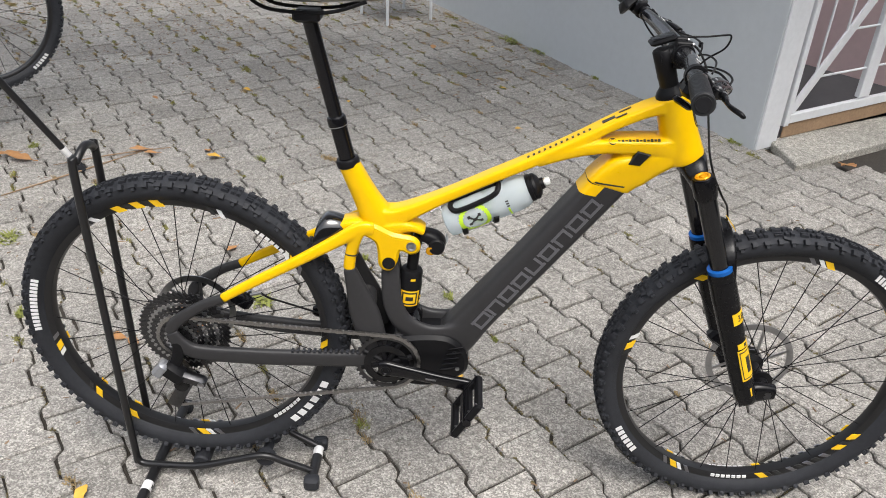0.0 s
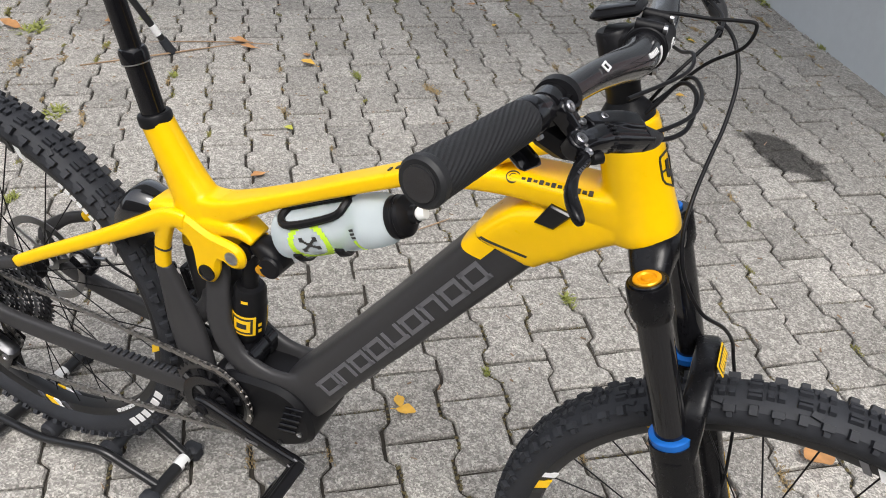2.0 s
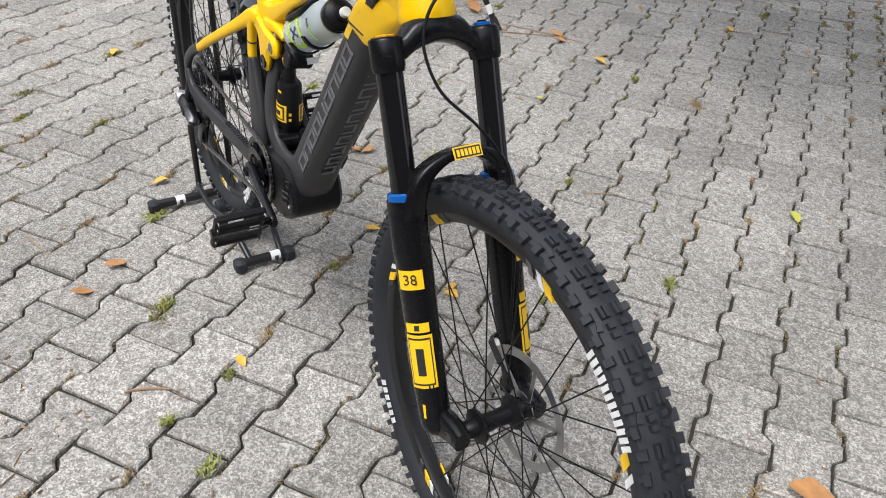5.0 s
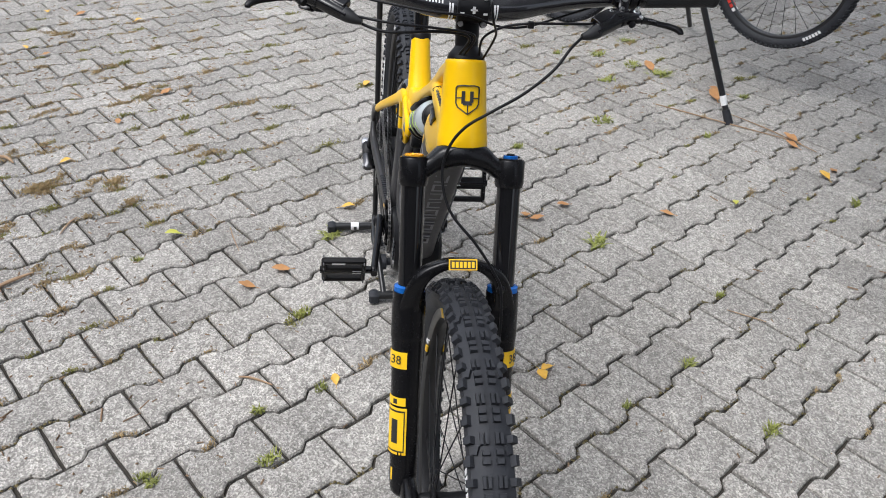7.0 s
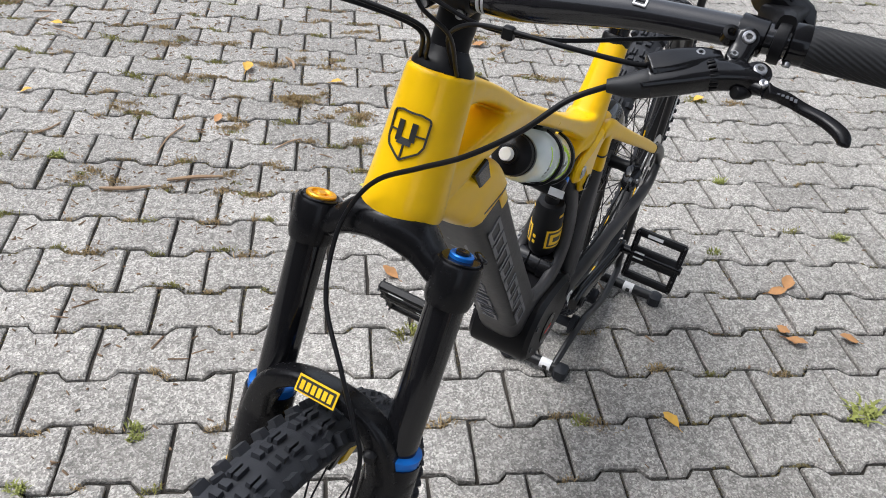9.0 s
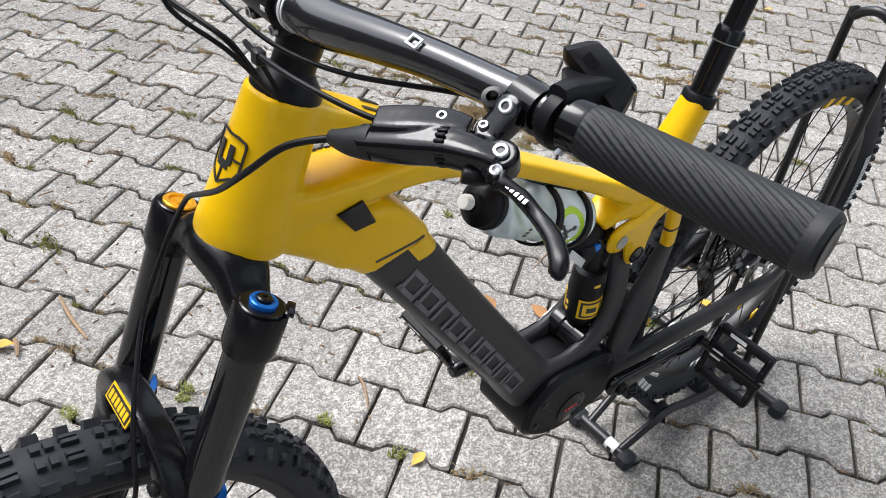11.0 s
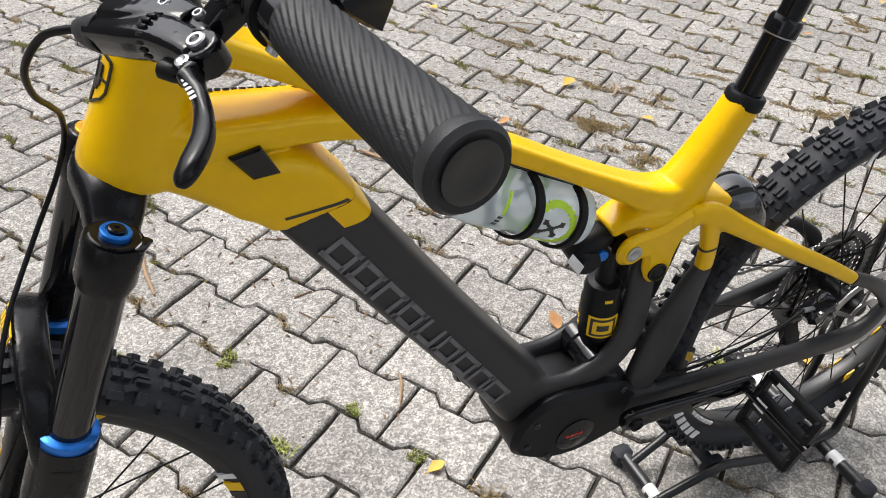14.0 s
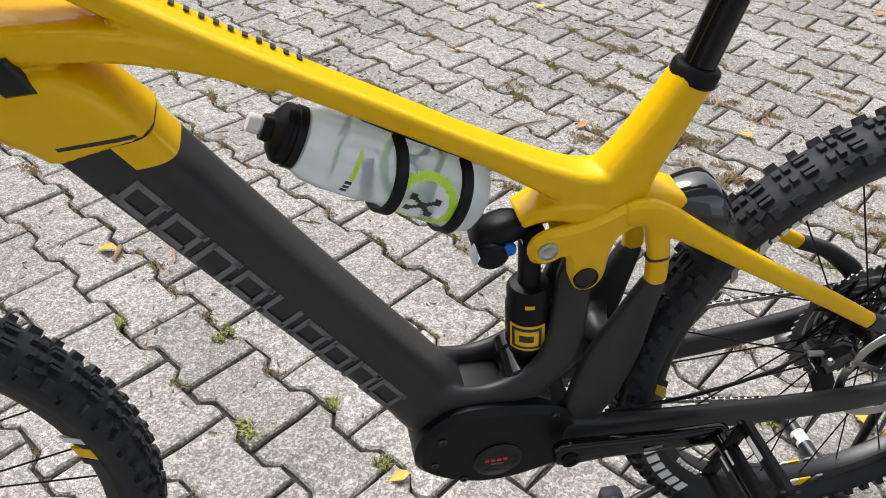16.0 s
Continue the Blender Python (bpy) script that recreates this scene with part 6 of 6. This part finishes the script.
# ---- leaves, twigs and weeds on the paving ----
rl = random.Random(11)


def leaf_mesh(seed, size):
    r = random.Random(seed)
    bm = bm_new()
    n = 7
    rows = []
    for i in range(n + 1):
        u = i / n
        w = size * 0.30 * math.sin(math.pi * min(0.985, u * 0.97 + 0.015)) ** 0.75 * (1 + 0.10 * r.uniform(-1, 1))
        x = size * (u - 0.5)
        lift = 0.10 * size * (1 - math.cos(u * 3.0 + seed % 3)) + 0.02 * size
        rows.append([bm.verts.new((x, yy, 0.004 + abs(lift) + 0.25 * abs(yy) * (1 if r.random() < 0.8 else -0.1))) for yy in (-w, -w * 0.5, 0, w * 0.55, w)])
    for a, b in zip(rows, rows[1:]):
        for i in range(4):
            bm.faces.new((a[i], a[i + 1], b[i + 1], b[i]))
    geom = bmesh.ops.extrude_face_region(bm, geom=bm.faces[:])
    for v in geom["geom"]:
        if isinstance(v, bmesh.types.BMVert):
            v.co.z += 0.0006
    stem = tube([(-size * 0.5, 0, 0.006), (-size * 0.66, size * 0.03, 0.004), (-size * 0.8, 0, 0.003)], 0.0009, 2, 5, bm)
    return bm


LEAVES = [((0.619, 0.365), 0.045, "y"), ((-0.085, -0.699), 0.05, "g"), ((0.116, -0.347), 0.055, "o"), ((0.612, -0.181), 0.036, "y"), ((-0.210, 1.019), 0.05, "o"), ((-0.289, 1.322), 0.04, "g"), ((-1.713, 1.474), 0.085, "o"), ((-1.389, 1.717), 0.08, "o"), ((-0.855, 1.837), 0.075, "o"),
          ((-0.551, 1.871), 0.05, "o"), ((0.594, 0.383), 0.042, "y"), ((-0.470, -1.467), 0.06, "y"), ((-0.413, 0.467), 0.055, "o"), ((-0.201, 0.488), 0.055, "o"), ((-0.274, 0.644), 0.05, "o"), ((0.260, 0.322), 0.045, "y"), ((-1.395, -0.031), 0.05, "y"), ((0.400, 3.710), 0.06, "o"),
          ((0.769, 1.505), 0.05, "g"), ((-1.316, 1.671), 0.11, "o"), ((-0.790, 1.809), 0.06, "o"), ((2.453, 2.054), 0.10, "o"), ((-0.257, -0.136), 0.05, "y"), ((-0.356, 0.448), 0.05, "o"), ((0.199, -0.442), 0.05, "o"), ((-0.181, 0.527), 0.05, "o"), ((1.170, -0.918), 0.045, "y"), ((-0.505, 1.805), 0.06, "y"), ((1.485, 0.654), 0.10, "o")]
for i in range(48):
    LEAVES.append(((rl.uniform(-4.5, 0.9), rl.uniform(2.0, 6.5)), rl.uniform(0.025, 0.055), rl.choice("ooy")))
for i in range(34):
    LEAVES.append(((rl.uniform(-4.0, 0.3), rl.uniform(-4.0, -0.9)), rl.uniform(0.03, 0.06), rl.choice("oooy")))
kinds = {"y": (LEAF_YELLOW, "small fallen yellow leaf on the paving"), "o": (LEAF_ORANGE, "dry curled orange-brown leaf on the paving"), "g": (LEAF_GREEN, "fallen yellow-green leaf on the paving")}
base_leaf = {}
for i, (p, size, k) in enumerate(LEAVES):
    v = i % 4
    if (k, v) not in base_leaf:
        ob = part("fallen_leaf", leaf_mesh(v * 3 + ord(k), 0.05), kinds[k][0])
        base_leaf[k, v] = tagged(ob, kinds[k][1], "leaf", "fallen leaves")
    else:
        src = base_leaf[k, v]
        ob = tagged(new("fallen_leaf", src.data), kinds[k][1], "leaf", "fallen leaves")
    ob.location = (p[0], p[1], 0.001)
    ob.rotation_euler = (rl.uniform(-0.1, 0.1), rl.uniform(-0.1, 0.1), rl.uniform(0, 6.28))
    ob.scale = (size / 0.05,) * 3
TWIGS = [((1.022, -1.012), (1.018, -0.845), 0.0050), ((0.589, -0.427), (0.623, -0.340), 0.0035), ((1.144, -0.928), (1.153, -0.875), 0.006), ((-1.226, 1.338), (-0.836, 1.847), 0.0035), ((0.368, -1.283), (0.277, -1.184), 0.006), ((0.228, -1.172), (0.119, -1.064), 0.006), ((-0.631, -1.420), (-0.573, -1.339), 0.006), ((-0.730, 1.897), (-1.159, 1.645), 0.003), ((0.352, 1.007), (0.413, 1.106), 0.002), ((-0.133, -0.525), (0.008, -0.483), 0.002), ((-0.036, -1.355), (0.140, -1.297), 0.003)]
for i in range(26):
    x, y = rl.uniform(-3.2, 0.4), rl.uniform(-3.6, -0.7)
    w = rl.uniform(0, 6.28)
    TWIGS.append(((x, y), (x + math.cos(w) * rl.uniform(0.05, 0.14), y + math.sin(w) * rl.uniform(0.05, 0.14)), rl.uniform(0.0015, 0.0035)))
for a, b, r in TWIGS:
    mid = ((a[0] + b[0]) / 2 + rl.uniform(-0.012, 0.012), (a[1] + b[1]) / 2 + rl.uniform(-0.012, 0.012))
    tw = tagged(part("twig", tube([(*a, r + 0.001), (*mid, r + 0.003), (*b, r + 0.001)], [r * 0.7, r, r * 0.5], 4, 6), TWIG), "thin dry brown twig on the paving", "twig", "fallen twigs")


def tuft_mesh(seed, blades, spread, height):
    r = random.Random(seed)
    bm = bm_new()
    for i in range(blades):
        w = r.uniform(0, 6.28)
        q = r.uniform(0, 1) ** 0.6 * spread
        x, y = math.cos(w) * q, math.sin(w) * q * 0.6
        h = height * r.uniform(0.35, 1.0)
        lean = Vector((r.uniform(-1, 1), r.uniform(-1, 1), 0)) * h * 0.9
        side = Vector((-lean.y, lean.x, 0)).normalized() * r.uniform(0.0012, 0.003)
        p = Vector((x, y, -0.012))
        v = [bm.verts.new(p - side), bm.verts.new(p + side), bm.verts.new(p + lean * 0.45 + side * 0.9 + Vector((0, 0, h * 0.7))), bm.verts.new(p + lean * 0.45 - side * 0.9 + Vector((0, 0, h * 0.7))), bm.verts.new(p + lean + Vector((0, 0, h * 0.85)))]
        bm.faces.new(v[:4])
        bm.faces.new((v[3], v[2], v[4]))
    return bm


WEEDS = [((-0.032, 0.704), 1.5), ((0.843, 0.912), 1.2), ((0.583, 0.791), 1.0), ((0.864, -0.331), 1.1), ((0.919, -0.581), 0.8), ((-1.026, 1.020), 1.5), ((-1.634, 1.508), 1.9), ((-1.524, 1.186), 1.4), ((-1.905, 1.248), 1.5), ((-1.752, 1.397), 1.6), ((-2.144, 1.488), 1.5), ((-1.904, 1.021), 1.2), ((0.321, -1.508), 1.0), ((-0.435, 0.258), 0.9), ((0.050, -0.782), 0.7),
         ((0.330, -0.276), 1.0), ((0.710, -0.371), 0.8), ((1.118, -0.669), 0.9), ((0.899, -0.602), 0.7), ((0.928, 3.985), 2.6), ((1.118, 3.743), 2.2), ((0.838, 2.974), 1.1), ((-0.761, 0.572), 1.1), ((-0.295, 1.821), 1.2), ((-0.088, -0.194), 1.3), ((0.374, 0.153), 0.9), ((0.274, 1.016), 0.7), ((0.736, 0.563), 0.6), ((1.413, 3.253), 1.2), ((1.991, 2.320), 1.3), ((-1.342, 1.837), 1.2), ((-0.884, 1.458), 1.0), ((-0.845, 0.178), 1.1), ((0.638, -0.217), 0.8)]
tufts = [part("weed_tuft", tuft_mesh(k, 70, 0.030, 0.030), GRASS, flat=True) for k in range(4)]
for i, (p, k) in enumerate(WEEDS):
    ob = tufts[i] if i < 4 else new("weed_tuft", tufts[i % 4].data)
    tagged(ob, "small green weed growing in a paving joint", "weed", "weeds in the paving joints")
    ob.location = (p[0], p[1], 0.004)
    ob.rotation_euler = (0, 0, PA + rl.uniform(-0.4, 0.4))
    wide = k * (0.8 if k < 1.3 else 1.15)
    ob.scale = (wide, wide, 0.42 + 0.28 * k)

# dry moss and small weeds along the joints
mv, mf = [], []
rm = random.Random(3)


def clump(x, y, z, s, flatness):
    o = len(mv)
    for dx, dy, dz in ((1, 0, 0), (0, 1, 0), (-1, 0, 0), (0, -1, 0), (0.2, 0.1, 1), (0, 0, -1)):
        mv.append((x + dx * s * rm.uniform(0.5, 1.3), y + dy * s * rm.uniform(0.5, 1.3), z + dz * s * flatness * rm.uniform(0.5, 1.2)))
    for f in ((0, 1, 4), (1, 2, 4), (2, 3, 4), (3, 0, 4), (1, 0, 5), (2, 1, 5), (3, 2, 5), (0, 3, 5)):
        mf.append(tuple(o + q for q in f))


def joint_point(i, j, u):
    """A point on the wavy joint above row j, u from 0 to 1 along block i."""
    x = (u - 0.5) * PL
    a, b, w = PL * 0.195, PL * 0.305, 0.0108
    ax = abs(x)
    off = -w if ax < a else w if ax > b else -w + 2 * w * (ax - a) / (b - a)
    c = PU * (PL * (i + 0.5 * (j % 2)) + PHASE_U + PL * 0.5 + x) + PN * (PH * j + PHASE_N + PH / 2 + off)
    return c


for j in range(-40, 45):
    for i in range(-30, 30):
        c = joint_point(i, j, 0.5)
        if not (-3.5 < c.x < 2.2 and -3.2 < c.y < 4.0):
            continue
        for q in range(26):
            u = rm.random()
            p = joint_point(i, j, u)
            d = noise.noise(Vector((p.x * 2.6, p.y * 2.6, 0.3))) + 0.6 * noise.noise(Vector((p.x * 9, p.y * 9, 4.3)))
            if d > 0.14 and rm.random() < min(1.0, 0.15 + d * 2.4):
                clump(p.x + rm.gauss(0, 0.0045), p.y + rm.gauss(0, 0.0045), -0.008 + rm.random() * 0.006, rm.uniform(0.0025, 0.0070), 0.7)
        if rm.random() < 0.35:
            e = PU * (PL * (i + 0.5 * (j % 2)) + PHASE_U) + PN * (PH * j + PHASE_N)
            for q in range(12):
                p = e + PN * rm.uniform(-0.07, 0.07)
                clump(p.x + rm.gauss(0, 0.002), p.y + rm.gauss(0, 0.002), -0.011 + rm.random() * 0.004, rm.uniform(0.002, 0.004), 0.7)
me = bpy.data.meshes.new("joint_moss")
me.from_pydata(mv, [], mf)
me.materials.append(MOSS)
tagged(new("joint_moss", me), "dry brown moss and soil crumbs in the paving joints", "moss", kind="stuff")

# dry grass tufts, moss cushions and bark litter, thickest along the wall and on the weedy side
def litter_density(x, y):
    d = 0.11
    if y < -0.25:
        d += min(1.25, (-0.25 - y) * 1.6) * (1.0 if x < 0.9 else 0.55)
    if y > 2.6:
        d += min(1.3, (y - 2.6) * 0.9)
    d += 0.8 * math.exp(-((x + 1.9) ** 2 / 1.0 + (y - 1.35) ** 2 / 0.30))
    return d * (0.55 + 0.9 * max(-0.5, noise.noise(Vector((x * 1.9, y * 1.9, 7.1)))))


def blades(store, x, y, spread, height, count, wide, turn):
    v, f = store
    cu, su = math.cos(turn), math.sin(turn)
    for q in range(count):
        a, b = rm.gauss(0, spread), rm.gauss(0, spread * 0.38)
        px, py = x + a * cu - b * su, y + a * su + b * cu
        w = rm.uniform(0, 6.28)
        L = height * rm.uniform(0.5, 1.6)
        dx, dy = math.cos(w) * L, math.sin(w) * L
        sx, sy = -math.sin(w) * wide, math.cos(w) * wide
        z0 = 0.001 + rm.random() * height * 0.25
        o = len(v)
        v.extend([(px - sx, py - sy, z0 - 0.004), (px + sx, py + sy, z0 - 0.004), (px + dx * 0.5, py + dy * 0.5, z0 + height * rm.uniform(0.2, 0.75)), (px + dx, py + dy, z0 + height * rm.uniform(0.0, 0.5)), (px + dx * 0.5 + sx * 1.5, py + dy * 0.5 + sy * 1.5, z0 + height * 0.2)])
        f.extend([(o, o + 1, o + 4, o + 2), (o + 2, o + 4, o + 3)])


dry, olive, litter = ([], []), ([], []), ([], [])
for j in range(-40, 70):
    for i in range(-40, 40):
        c = joint_point(i, j, 0.5)
        if not (-4.5 < c.x < 2.6 and -3.6 < c.y < 6.5):
            continue
        if c.y > 2.1 and (Vector((c.x, c.y, 0)) - WALL_A).dot(_n) > -0.03:
            continue
        d = litter_density(c.x, c.y)
        for q in range(2):
            if rm.random() < d * 1.5:
                p = joint_point(i, j, rm.random())
                k = rm.uniform(0.5, 1.1) + 1.1 * rm.random() ** 5
                blades(dry if rm.random() < 0.62 else olive, p.x, p.y, 0.014 * k, 0.0065 * k, int(46 * k), 0.0012, PA + rm.uniform(-0.5, 0.5))
        for q in range(int(d * 15 + rm.random())):
            x, y = c.x + rm.uniform(-0.1, 0.1), c.y + rm.uniform(-0.1, 0.1)
            w, L, wd, hh = rm.uniform(0, 6.28), rm.uniform(0.002, 0.009) * (2.6 if rm.random() < 0.06 else 1), rm.uniform(0.0009, 0.0034), rm.uniform(0.0008, 0.0025)
            cx, cy, nx, ny = math.cos(w) * L, math.sin(w) * L, -math.sin(w) * wd, math.cos(w) * wd
            o = len(litter[0])
            litter[0].extend([(x - cx - nx, y - cy - ny, 0.0), (x + cx - nx * 0.6, y + cy - ny * 0.6, 0.0005), (x + cx + nx, y + cy + ny, 0.0), (x - cx + nx * 0.5, y - cy + ny * 0.5, 0.0),
                              (x - cx * 0.9, y - cy * 0.9, 0.0015 + hh), (x + cx * 0.9, y + cy * 0.9, 0.0015 + hh)])
            litter[1].extend([(o + 0, o + 1, o + 5, o + 4), (o + 2, o + 3, o + 4, o + 5), (o + 1, o + 2, o + 5), (o + 3, o + 0, o + 4)])
# matted clumps of dry grass and bark on the weedy side
CLUMPS = [(-0.29, -1.56), (-0.42, -1.16), (0.12, -1.01), (0.35, -1.34), (-0.47, -1.81), (0.0, -1.53), (-0.42, -0.94), (-1.09, -1.42), (-1.3, -0.97), (-1.16, -0.56), (-0.41, -1.19), (-0.12, -1.23), (-0.38, -0.99), (-0.28, -0.88), (-0.7, -0.66), (-0.72, -1.31), (-2.0, -1.56), (-1.22, -1.02), (-0.41, -1.19), (-1.55, -1.26)]
for x, y in CLUMPS:
    for q in range(3):
        blades(dry, x + rm.gauss(0, 0.035), y + rm.gauss(0, 0.035), 0.022, 0.010, 70, 0.0013, PA + rm.uniform(-0.7, 0.7))
    blades(olive, x + rm.gauss(0, 0.03), y + rm.gauss(0, 0.03), 0.016, 0.007, 30, 0.0012, PA)
for nm, (v, f), m, lab in (("dry_grass", dry, DRY_GRASS, "dry tan grass tufts along the paving joints"), ("joint_moss", olive, OLIVE, "olive moss tufts along the paving joints"), ("bark_litter", litter, LITTER, "small brown bark crumbs scattered on the paving")):
    me = bpy.data.meshes.new(nm)
    me.from_pydata(v, [], f)
    me.materials.append(m)
    tagged(new(nm, me), lab, "litter" if nm == "bark_litter" else "moss", kind="stuff")
